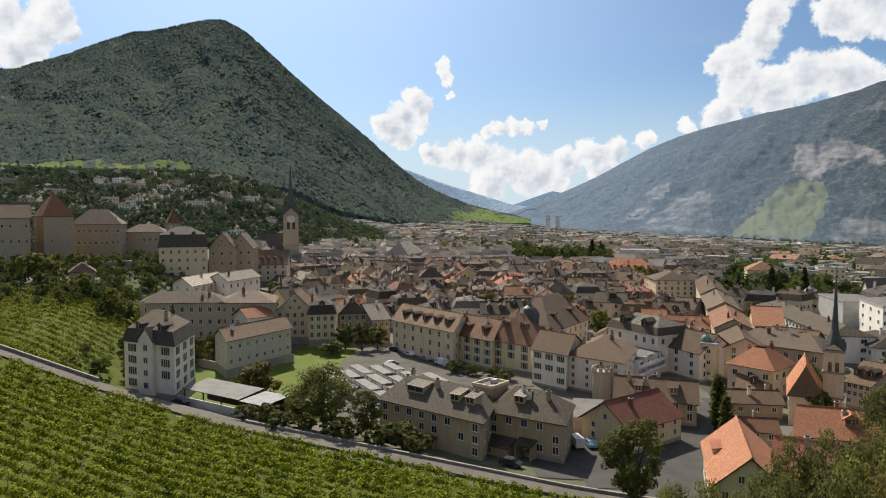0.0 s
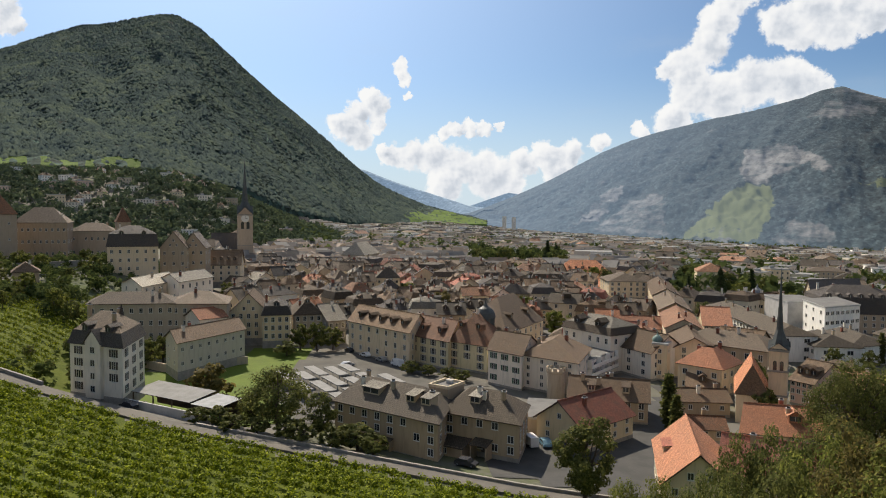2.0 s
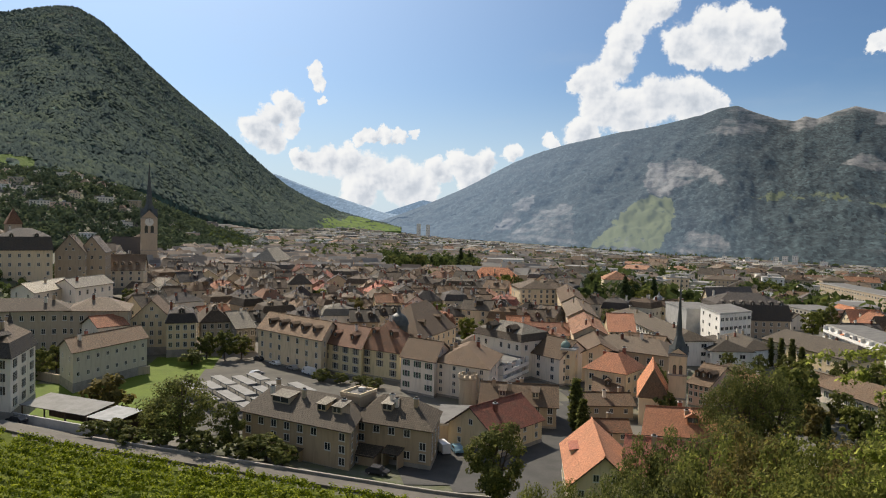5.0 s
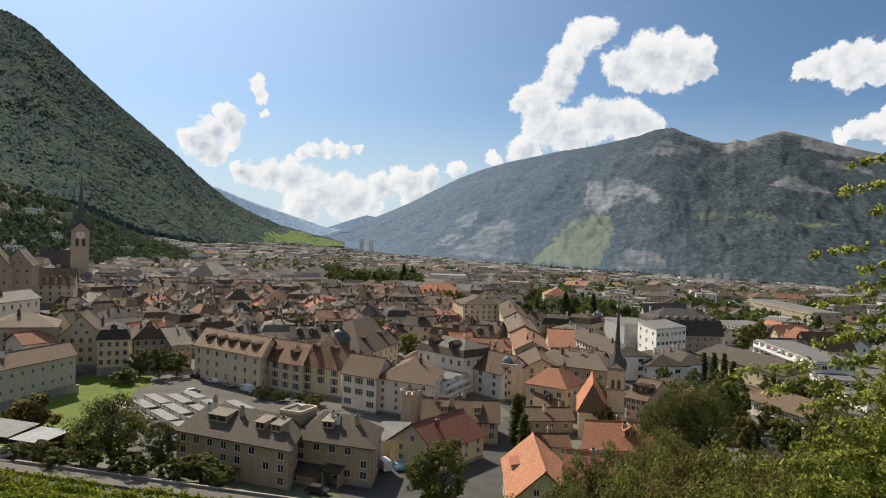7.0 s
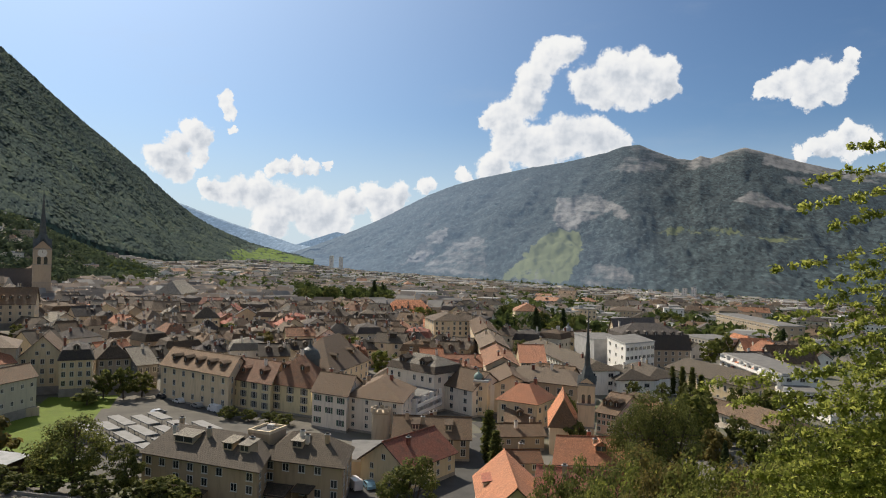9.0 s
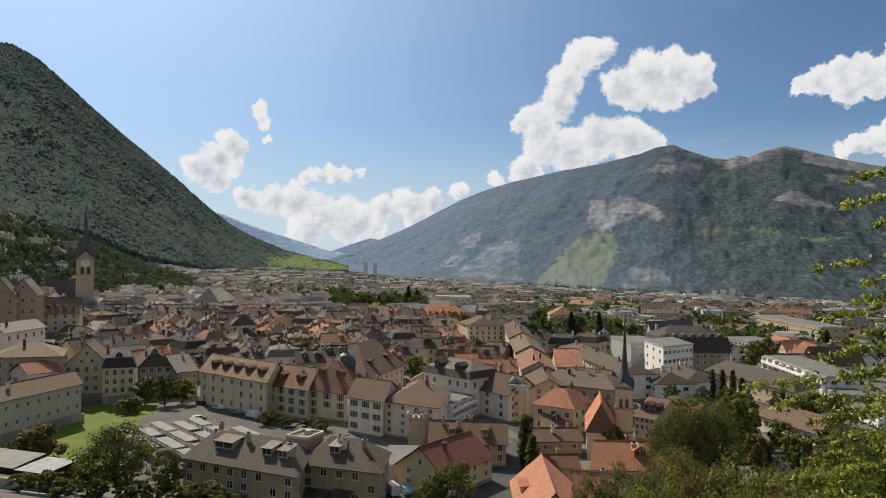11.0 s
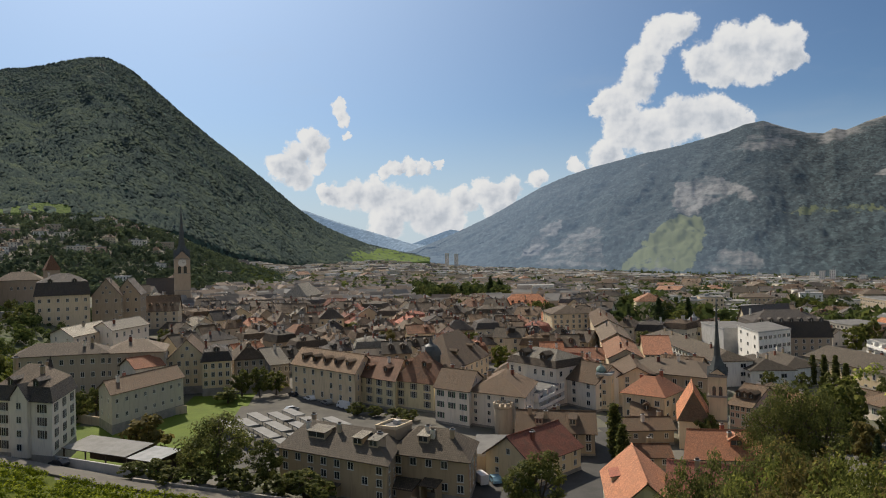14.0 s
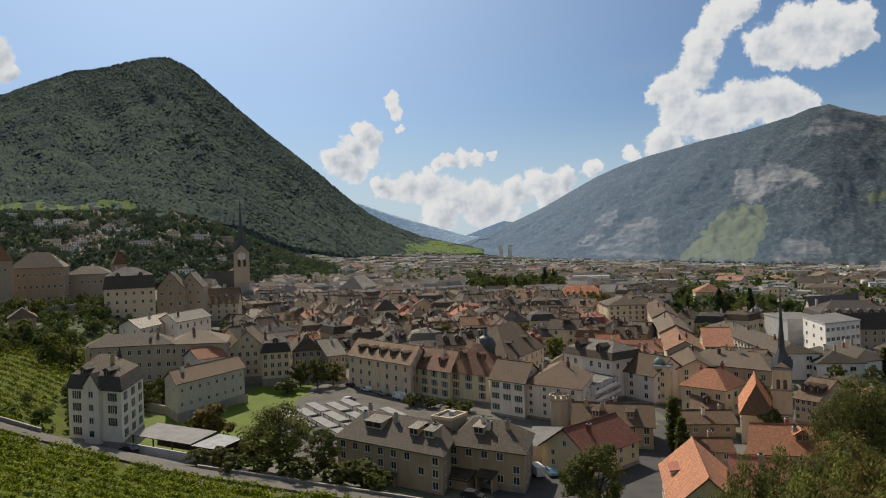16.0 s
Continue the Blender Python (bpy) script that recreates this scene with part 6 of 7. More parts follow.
def conifer(name, seed, leaf, height=14.0, wide=2.6, tiers=26, narrow=False):
    rs = np.random.RandomState(seed)
    tree = thing(name, pose(0, 0, -500), "", "tree")
    s = Shape()
    s.tube([(0, 0, -1), (0, 0, height * 0.5), (0, 0, height * 0.98)], [0.28, 0.18, 0.03], 6, BARK)
    pts = []
    for k in range(tiers):
        t = k / tiers
        z = height * (0.06 + 0.92 * t)
        reach = wide * ((1 - t) ** 0.8 if not narrow else (math.sin(math.pi * min(1, 0.15 + 0.85 * (1 - t))) ** 0.6 * (0.4 + 0.6 * (1 - t))))
        for j in range(7):
            a = rs.uniform(0, 6.28)
            q = reach * rs.uniform(0.8, 1.1)
            tip = Vector((math.cos(a) * q, math.sin(a) * q, z - 0.12 * q))
            if k % 3 == 0 and j < 3:
                s.tube([(0, 0, z), tip], [0.06, 0.02], 4, BARK, cap=False)
            for g in np.linspace(0.25, 1, 7):
                pts.append(np.array([tip.x * g, tip.y * g, z - 0.12 * q * g]) + rs.normal(size=3) * 0.16)
                pts.append(np.array([tip.x * g, tip.y * g, z - 0.12 * q * g]) + rs.normal(size=3) * 0.22)
    part("trunk", s, tree)
    v, f = leaf_cards(np.array(pts), 0.34, rs)
    part("crown", soup("crown", v, f, [leaf]), tree)
    return tree


TREES = {
    "green": [broad_tree("broadleaf_tree", 3, LEAF), broad_tree("broadleaf_tree", 8, LEAF, wide=4.3), broad_tree("broadleaf_tree", 15, LEAF, wide=3.0)],
    "bright": [broad_tree("broadleaf_tree", 21, LEAF_BRIGHT), broad_tree("broadleaf_tree", 22, LEAF_BRIGHT, wide=4.2)],
    "warm": [broad_tree("broadleaf_tree", 31, LEAF_WARM, wide=4.4)],
    "spruce": [conifer("conifer_tree", 41, NEEDLES), conifer("conifer_tree", 43, NEEDLES, wide=3.2)],
    "slope": [broad_tree("broadleaf_tree", 51, LEAF, clumps=120, per=70, size=0.135, top_only=True), broad_tree("broadleaf_tree", 52, LEAF, wide=4.2, clumps=120, per=70, size=0.135, top_only=True)],
    "slope_bright": [broad_tree("broadleaf_tree", 55, LEAF_BRIGHT, clumps=120, per=70, size=0.135, top_only=True), broad_tree("broadleaf_tree", 56, LEAF_BRIGHT, wide=4.2, clumps=120, per=70, size=0.135, top_only=True)],
    "slope_warm": [broad_tree("broadleaf_tree", 58, LEAF_WARM, wide=4.0, clumps=120, per=70, size=0.135, top_only=True)],
    "cypress": [conifer("cypress_tree", 45, LEAF, 12, 1.7, 30, True)],
}
TREE_WORDS = {"slope": "tall dark green leafy tree", "slope_bright": "tall sunlit yellow-green tree", "slope_warm": "tall leafy tree turning brown for autumn", "green": "dark green leafy tree", "bright": "sunlit bright green tree", "warm": "leafy tree turning brown for autumn", "spruce": "dark needled conifer", "cypress": "slim green column-shaped tree"}
# thinner crowns for trees far from the slope
FAR_TREES = {
    "green": [broad_tree("broadleaf_tree", 4, LEAF, clumps=54, per=16, size=0.62), broad_tree("broadleaf_tree", 9, LEAF, wide=4.2, clumps=54, per=16, size=0.62)],
    "bright": [broad_tree("broadleaf_tree", 24, LEAF_BRIGHT, clumps=54, per=16, size=0.62)],
    "warm": [broad_tree("broadleaf_tree", 34, LEAF_WARM, clumps=54, per=16, size=0.62)],
}
USED = set()


def tree(kind, x, y, height, wide=None, z=None, where_words="standing in the town"):
    kinds = FAR_TREES if kind in FAR_TREES and math.hypot(x, y) > 158 or height < 6 else TREES
    pick = rnd.randrange(len(kinds[kind]))
    src = kinds[kind][pick]
    base = 14.0 if kind == "spruce" else 12.0 if kind == "cypress" else 10.0
    k = height / base
    w = wide / (8.0 if kind not in ("spruce", "cypress") else 5.0) if wide else k
    m = pose(x, y, float(land(x, y)) if z is None else z, 0, 0, rnd.uniform(0, 360)) @ Matrix.Diagonal((w, w, k, 1))
    if src.name not in USED:
        USED.add(src.name)
        src.matrix_basis = m
        ob = src
    else:
        ob = copy_thing(src, pose(0, 0, 0))
        ob.matrix_basis = m
    return tagged(ob, f"{TREE_WORDS[kind]} {where_words}", "tree")


tree("warm", -45, 167, 11.5, 11, where_words="on the lawn by the shed")
tree("green", -25, 145, 14.5, 12, where_words="beside the lane")
tree("green", -31, 149, 9, 7, where_words="beside the lane")
tree("green", -15.5, 138, 10, 7.5, where_words="beside the apartment house")
tree("green", -8, 133, 5.2, 8, where_words="bushy beside the apartment house")
tree("green", 29, 107, 15, 12, where_words="below the slope")
for kind, x, y, top, w in (("green", 84.0, 124.2, 20.7, 12), ("green", 88.9, 123.3, 19.4, 11), ("green", 79.8, 123.5, 18.1, 10), ("green", 69.1, 106.0, 15.5, 10), ("green", 64.7, 103.7, 13.5, 8), ("green", 38.4, 76.9, 22.4, 8),
                           ("green", 41.7, 75.2, 23.7, 9), ("green", 40.6, 69.0, 24.6, 8), ("bright", 35.3, 55.7, 29.4, 8), ("warm", 37.7, 54.2, 30.3, 9), ("bright", 38.6, 51.0, 30.9, 9), ("bright", 38.2, 46.3, 31.8, 8),
                           ("warm", 37.0, 42.0, 32.2, 8), ("bright", 35.8, 37.7, 34.1, 8), ("bright", 35.7, 35.0, 35.9, 8), ("bright", 35.4, 32.4, 38.3, 9), ("green", 35.0, 29.9, 40.1, 9), ("bright", 36.1, 28.6, 40.0, 9),
                           ("bright", 26.7, 79.6, 16.6, 6), ("bright", 29.7, 76.4, 17.8, 6), ("green", 32.2, 73.2, 19.0, 7), ("warm", 32.3, 48.1, 29.6, 8), ("green", 31.1, 53.6, 27.2, 8), ("bright", 32.3, 43.3, 31.0, 8),
                           ("bright", 32.1, 38.4, 32.2, 8), ("green", 29.1, 59.2, 24.5, 7)):
    tree({"green": "slope", "bright": "slope_bright", "warm": "slope_warm"}[kind], x, y, top - float(land(x, y)), w, where_words="on the wooded slope")
for x in (-41, -36, -33, -28, -22, -19, -12, -5):
    tree("green", x, float(road_y(x)) + 8.5 + rnd.uniform(-1, 1), rnd.uniform(3, 5), 5.5, where_words="bushy along the lane")
tree("bright", 58, 261, 11, 9, where_words="in a courtyard")
tree("green", 50, 296, 12, 10, where_words="in a courtyard")
tree("bright", 56, 305, 11, 9, where_words="in a courtyard")
tree("warm", 17, 296, 14, 12, where_words="in an old town court")
tree("cypress", 58.4, 149.5, 12.5, 6.5, where_words="beside the lane")
tree("cypress", 57.6, 143, 9.5, 5.5, where_words="beside the lane")
tree("spruce", 135, 648, 24, 10, where_words="in the town park")
tree("spruce", 146, 660, 20, 9, where_words="in the town park")
tree("spruce", 180, 389, 18, 8, where_words="in a garden")
tree("spruce", 198, 389, 18, 8, where_words="in a garden")
tree("green", 190, 400, 15, 9, where_words="in a garden")
for p in ((3, 204), (8, 201), (13.5, 197.5), (17, 194)):
    tree(rnd.choice(("bright", "green")), p[0], p[1], rnd.uniform(2.5, 4.5), 5, where_words="bushy before the yellow house")
tree("green", -34, 240, 9, 7, where_words="by the yard")
tree("green", -28, 238, 10, 7, where_words="by the yard")
tree("green", -23, 240, 8, 7, where_words="by the yard")
tree("green", -37, 230, 5, 8, where_words="by the yard")
tree("bright", -174, 300, 13, 13, where_words="below the castle")
tree("green", -190, 296, 14, 12, where_words="below the castle")
tree("green", -163, 292, 11, 10, where_words="below the castle")
tree("bright", -114, 372, 8, 12, where_words="on the castle hillside")
tree("bright", -104, 368, 7, 10, where_words="on the castle hillside")
tree("green", -92, 380, 9, 8, where_words="beside the white blocks")
tree("green", -122, 460, 15, 11, where_words="beside the church")
tree("green", 82, 186, 7, 5, where_words="beside the corner house")
tree("green", 92, 178, 9, 6, where_words="beside the church")
for p in ((-100, 196), (-92, 190), (-84, 186), (-80, 196), (-96, 210), (-88, 205)):
    tree("green", p[0], p[1], rnd.uniform(3, 5.5), where_words="bushy on the garden slope")

# trees between the houses and in the parks
for k in range(26):
    a, rr = radians(rnd.uniform(5.5, 13)), rnd.uniform(575, 640)
    tree(rnd.choice(("green", "green", "bright", "spruce")), rr * math.sin(a), rr * math.cos(a), rnd.uniform(9, 19), where_words="in the town park")
for x, y, h in ((112, 150, 14), (119, 156, 12), (126, 163, 11), (143, 186, 8), (148, 200, 7), (158, 188, 8), (161, 178, 9), (150, 168, 9), (142, 205, 6), (165, 172, 10), (124, 180, 8), (130, 204, 7), (155, 200, 6)):
    tree(rnd.choice(("green", "green", "bright")), x, y, h, where_words="in a garden below the church")
for x, y in ((152, 214), (155, 212.5), (158, 211), (160.5, 209.5)):
    tree("cypress", x, y, rnd.uniform(8, 11), 4.5, where_words="before the long ochre building")
for k in range(90):
    a, rr = radians(rnd.uniform(-12, 45)), rnd.uniform(300, 620)
    x, y = rr * math.sin(a), rr * math.cos(a)
    if free(x, y, 3.5):
        tree(rnd.choice(("green", "green", "bright", "spruce")), x, y, rnd.uniform(8, 14), where_words="between the houses")
for k in range(34):
    a, rr = radians(rnd.uniform(27, 46)), rnd.uniform(135, 196)
    x, y = rr * math.sin(a), rr * math.cos(a)
    if free(x, y, 3.0):
        tree(rnd.choice(("green", "green", "bright", "warm", "spruce")), x, y, rnd.uniform(6, 11), where_words="in a garden below the church")
for k in range(46):
    a, rr = radians(rnd.uniform(-34, -17)), rnd.uniform(225, 400)
    x, y = rr * math.sin(a), rr * math.cos(a)
    if free(x, y, 4) and x < -70 and not (x < -84 and y < 232):
        tree(rnd.choice(("green", "green", "bright")), x, y, rnd.uniform(5, 10), where_words="on the castle hillside")

for spare in [t for kinds in (TREES, FAR_TREES) for group in kinds.values() for t in group]:
    if spare.name not in USED:
        for child in list(spare.children):
            bpy.data.objects.remove(child)
        bpy.data.objects.remove(spare)


def wood(name, x, y, z, height, rs, mat, label, slim, shoulder):
    """Many small tree crowns in one mesh, each uneven; shoulder: how full a crown is half-way up, 0 for a pointed one."""
    n, k = len(x), 4
    a = np.arange(k)[None] * 2 * np.pi / k + rs.uniform(0, 2, (n, 1))
    rad = (height * slim)[:, None] * rs.uniform(0.75, 1.25, (n, k))

    def ring(by, low, high):
        return np.stack([x[:, None] + np.cos(a) * rad * by, y[:, None] + np.sin(a) * rad * by, z[:, None] + height[:, None] * rs.uniform(low, high, (n, k))], -1)

    rings = [ring(1.0, 0.0, 0.25)] + ([ring(shoulder, 0.55, 0.85)] if shoulder else [])
    tip = np.stack([x + rs.uniform(-0.6, 0.6, n), y + rs.uniform(-0.6, 0.6, n), z + height], -1)[:, None]
    verts = np.concatenate(rings + [tip], 1)
    top = (len(rings) - 1) * k
    tri = [(top + q, top + (q + 1) % k, top + k) for q in range(k)]
    if shoulder:
        tri += [t for q in range(k) for t in ((q, (q + 1) % k, k + (q + 1) % k), (q, k + (q + 1) % k, k + q))]
    faces = (np.arange(n)[:, None, None] * verts.shape[1] + np.array(tri)[None]).reshape(-1, 3)
    return tagged(new(name, soup(name, verts.reshape(-1, 3), faces, [mat], smooth=True)), label, "forest", kind="stuff")


rs = np.random.RandomState(9)
gx, gy, gz = SURFACE["mountain_near"]
n = 84000
i, j = rs.uniform(0, 1, n) ** 0.85 * (gx.shape[0] - 1.001), rs.uniform(0.2, 1, n) * (gx.shape[1] - 1.001)
i[:1500] = gx.shape[0] - 1.01
i0, j0 = i.astype(int), j.astype(int)
fi, fj = i - i0, j - j0


def between(g):
    return (g[i0, j0] * (1 - fi) * (1 - fj) + g[i0 + 1, j0] * fi * (1 - fj) + g[i0, j0 + 1] * (1 - fi) * fj + g[i0 + 1, j0 + 1] * fi * fj)


wx, wy, wz = between(gx), between(gy), between(gz)
wa, wt = np.degrees(np.arctan2(wx, wy)), i / (gx.shape[0] - 1)
ok = ~((wa < -19.5) & (wt < 0.055 + 0.02 * hills(wx, wy, 150, 0.4))) & ~((wa > 0.2 + 1.5 * wt + 0.35 * rs.normal(size=n)) & (wt < 0.96)) | (rs.rand(n) < 0.04)
wx, wy, wz = wx[ok], wy[ok], wz[ok]
n = len(wx)
pine = (rs.rand(n) < 0.10 + 0.3 * smooth(0.5, 0.9, wt[ok] + 0.3 * hills(wx, wy, 400, 2.2))) | (np.arange(n) < 1300)
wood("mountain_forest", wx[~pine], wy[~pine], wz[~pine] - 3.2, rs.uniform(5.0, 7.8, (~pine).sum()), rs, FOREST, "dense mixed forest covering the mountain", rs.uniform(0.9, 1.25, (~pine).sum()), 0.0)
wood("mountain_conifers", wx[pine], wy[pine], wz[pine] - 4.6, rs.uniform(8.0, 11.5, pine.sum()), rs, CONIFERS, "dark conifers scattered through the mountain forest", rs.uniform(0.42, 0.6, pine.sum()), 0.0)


def grove(name, x, y, height, spread_by, cards, size, rs, mat, label):
    """Many small trees in one mesh, each an uneven clump of leaf faces."""
    v, f = crowns(x, y, land(x, y), height, height * spread_by * rs.uniform(0.75, 1.2, len(x)), cards, size, rs)
    return tagged(new(name, soup(name, v, f, [mat])), label, "trees", kind="stuff")


def polar(low, high, near, far, n):
    a, rr = np.radians(rs.uniform(low, high, n)), rs.uniform(near, far, n)
    return rr * np.sin(a), rr * np.cos(a)


# the wooded hillside with its villas, up to the forest and down to the old town
x, y = polar(-38, -3, 600, 1430, 8600)
r, a = np.hypot(x, y), np.degrees(np.arctan2(x, y))
ok = np.array([free(p, q, 3.0) and free(p * 1.012, q * 1.012, 1.0) for p, q in zip(x, y)]) & ((hills(x, y, 260, 3.1) > -0.42) | (rs.rand(len(x)) < 0.25))
ok &= ~((a < -18.5) & (r > 1215))
ok &= (r > 640 + 190 * smooth(-14, -6, a) + 60 * smooth(-7, -3, a))
x, y = x[ok], y[ok]
grove("hillside_trees", x, y, rs.uniform(7, 15, len(x)), 0.44, 20, 0.42, rs, HILL_LEAF, "green garden trees among the hillside houses")
n = 13500
a, rr = np.radians(rs.uniform(-8, 54, n)), 420 * 8.5 ** rs.uniform(0, 1, n)
x, y = rr * np.sin(a), rr * np.cos(a)
ok = np.array([free(p, q, 2.0) for p, q in zip(x, y)]) & (hills(x, y, 420, 0.7) > -0.2) & ((np.degrees(a) > 19) | (rr > 700)) & ((np.degrees(a) < 19) | (rr > 700) | (rs.rand(n) < 0.35))
x, y = x[ok], y[ok]
px, py = polar(19, 54, 420, 1200, 620)
more = np.array([free(p, q, 1.5) and not in_street(p, q, 2) for p, q in zip(px, py)])
x, y = np.concatenate([x, px[more]]), np.concatenate([y, py[more]])
grove("valley_trees", x, y, rs.uniform(7, 15, len(x)), 0.46, 16, 0.45, rs, LEAF_DARK, "garden and street trees across the valley town")
x, y = polar(5.5, 13.2, 585, 780, 150)
ok = np.array([free(p, q, 2.0) for p, q in zip(x, y)])
grove("park_trees", x[ok], y[ok], rs.uniform(10, 19, ok.sum()), 0.42, 90, 0.22, rs, LEAF_DARK, "tall dark green trees of the town park")
x, y = polar(-36, -16, 195, 430, 1500)
ok = np.array([free(p, q, 1.5) for p, q in zip(x, y)]) & (x < -76) & ((y > 236) | (x > -98)) & (y - road_y(x) > 14) & (hills(x, y, 60, 1.1) > -0.2)
x, y = x[ok], y[ok]
grove("hillside_bushes", x, y, rs.uniform(2, 6.5, len(x)), 0.55, 64, 0.24, rs, LEAF_DARK, "bushes and hedges on the garden terraces below the castle")


# ---- vineyard ----
def vineyard(name, rows, seed, per_metre, size, label):
    """Trellised rows of vines: uneven hedges of leaves on short stems. rows: lists of (x, y)."""
    rs = np.random.RandomState(seed)
    pts, ways = [], []
    for line in rows:
        line = np.array(line, float)
        seg = np.linalg.norm(np.diff(line, axis=0), axis=1)
        cum = np.concatenate([[0], np.cumsum(seg)])
        n = int(cum[-1] * 2.1)
        s = np.sort(rs.uniform(0, cum[-1], n))
        phase = rs.uniform(0, 50)
        s = s[np.sin(s * 0.37 + phase * 2) + 0.6 * np.sin(s * 1.31 + phase) < 1.42]
        n, leaves = len(s), int(per_metre / 2.1)
        x, y = np.interp(s, cum, line[:, 0]), np.interp(s, cum, line[:, 1])
        size_of = rs.uniform(0.65, 1.25, n)
        mid = np.stack([x + rs.normal(size=n) * 0.2, y + rs.normal(size=n) * 0.2, land(x, y) + 0.75 + 0.45 * size_of + rs.uniform(-0.25, 0.3, n)], -1)
        d = outward(rs.normal(size=(n, leaves, 3)) + np.array([0, 0, 0.35]))
        c = mid[:, None] + d * (np.array([0.82, 0.82, 0.85]) * size_of[:, None])[:, None] * rs.uniform(0.55, 1.05, (n, leaves, 1))
        pts.append(c.reshape(-1, 3))
        ways.append(d.reshape(-1, 3))
    v, f = leaf_cards(np.concatenate(pts), size, rs, out=np.concatenate(ways))
    return tagged(new(name, soup(name, v, f, [VINE])), label, "vineyard", kind="stuff")


rows = []
for k in range(1, 33):
    s = -1.7 + k * 3.5
    line = []
    for x in np.arange(-150, 60, 3.0):
        y = float(road_y(x)) - s
        if y > 14 and math.hypot(x, y) > 60:
            line.append((x, y))
    if len(line) > 3:
        rows.append(line)
near = [[p for p in r] for r in rows]
vineyard("vineyard", near, 17, 55, 0.25, "rows of trellised green grapevines on the slope")
rows = []
for k in range(24):
    y0 = 6 + k * 4.6
    line = [(x, float(road_y(x)) + y0 + 2) for x in np.arange(-165, -84 - k * 1.2, 3.0)]
    if len(line) > 2:
        rows.append(line)
vineyard("upper_vineyard", rows, 18, 34, 0.27, "terraced rows of green grapevines below the castle")
stakes = Shape()
for r in near[10:]:
    for p in r[::2]:
        zz = float(land(*p))
        stakes.box(p[0] - 0.035, p[0] + 0.035, p[1] - 0.035, p[1] + 0.035, zz - 0.2, zz + 1.95, CONCRETE)
tagged(new("vine_stakes", stakes.mesh("vine_stakes")), "thin wooden stakes between the vines", "stake", kind="stuff")


# ---- walls, yards, sheds, cars ----
def low_wall(name, line, height, thick, mat, label):
    s = Shape()
    for (ax, ay), (bx, by) in zip(line, line[1:]):
        d = Vector((bx - ax, by - ay, 0)).normalized()
        q = Vector((-d.y, d.x, 0)) * thick / 2
        za, zb = float(land(ax, ay)), float(land(bx, by))
        za, zb = max(za, float(road_z(ax)) if abs(ay - road_y(ax)) < 8 else za), max(zb, float(road_z(bx)) if abs(by - road_y(bx)) < 8 else zb)
        a, b = Vector((ax, ay, 0)), Vector((bx, by, 0))
        lo = [a - q + Vector((0, 0, za - 2)), b - q + Vector((0, 0, zb - 2)), b + q + Vector((0, 0, zb - 2)), a + q + Vector((0, 0, za - 2))]
        hi = [a - q + Vector((0, 0, za + height)), b - q + Vector((0, 0, zb + height)), b + q + Vector((0, 0, zb + height)), a + q + Vector((0, 0, za + height))]
        for k in range(4):
            j = (k + 1) % 4
            s.face([lo[k], lo[j], hi[j], hi[k]], mat)
        s.face(hi, mat)
    return tagged(new(name, s.mesh(name)), label, "wall", kind="structure")


low_wall("wall_lane", [(x, float(road_y(x)) + 5.2) for x in np.arange(-280, -70, 6.0)], 1.3, 0.5, STONE, "old stone wall along the lane")
low_wall("wall_lane_2", [(x, float(road_y(x)) + 5.4) for x in np.arange(-40, 60, 5.0)], 1.0, 0.45, STONE, "low stone wall along the lane")
low_wall("wall_terrace", [(-76, 214), (-65, 206), (-47, 219)], 2.4, 0.5, GREY, "plastered garden terrace wall")
low_wall("wall_castle", [(-175, 330), (-150, 345), (-128, 352)], 4.5, 0.8, STONE, "stone terrace wall below the castle")


def sheet(name, outline, lift, mat, label, category):
    """Flat ground cover inside an outline, laid just over the ground."""
    xs, ys = [p[0] for p in outline], [p[1] for p in outline]
    step = 4.0
    v, f, idx = [], [], {}

    def inside(x, y):
        hit = False
        for (ax, ay), (bx, by) in zip(outline, outline[1:] + outline[:1]):
            if (ay > y) != (by > y) and x < (bx - ax) * (y - ay) / (by - ay) + ax:
                hit = not hit
        return hit

    def vert(i, j):
        if (i, j) not in idx:
            x, y = min(xs) + i * step, min(ys) + j * step
            idx[(i, j)] = len(v)
            v.append((x, y, float(land(x, y)) + lift))
        return idx[(i, j)]

    for i in range(int((max(xs) - min(xs)) / step) + 1):
        for j in range(int((max(ys) - min(ys)) / step) + 1):
            if inside(min(xs) + (i + 0.5) * step, min(ys) + (j + 0.5) * step):
                f.append((vert(i, j), vert(i + 1, j), vert(i + 1, j + 1), vert(i, j + 1)))
    return tagged(new(name, soup(name, v, f, [mat])), label, category, kind="structure")


sheet("lawn", [(-78, 212), (-68, 182), (-52, 166), (-36, 148), (-26, 156), (-31, 196), (-30, 242), (-52, 244), (-50, 218), (-65, 206)], 0.10, LAWN, "bright mown lawn between the houses", "lawn")
sheet("pavement_yard", [(-36, 196), (-30, 225), (-14, 248), (4, 226), (24, 196), (20, 178), (4, 160), (-24, 156)], 0.14, GRAVEL, "pale paved yard with parked cars", "yard")
sheet("pavement_front", [(16, 122), (22, 150), (44, 156), (66, 176), (76, 210), (84, 206), (76, 168), (56, 130), (44, 108)], 0.12, ASPHALT, "dark asphalt lane between the houses", "street")
sheet("pavement_street", [(76, 196), (86, 236), (104, 300), (118, 380), (130, 378), (116, 298), (98, 232), (88, 196)], 0.12, ASPHALT, "narrow shaded street between old houses", "street")


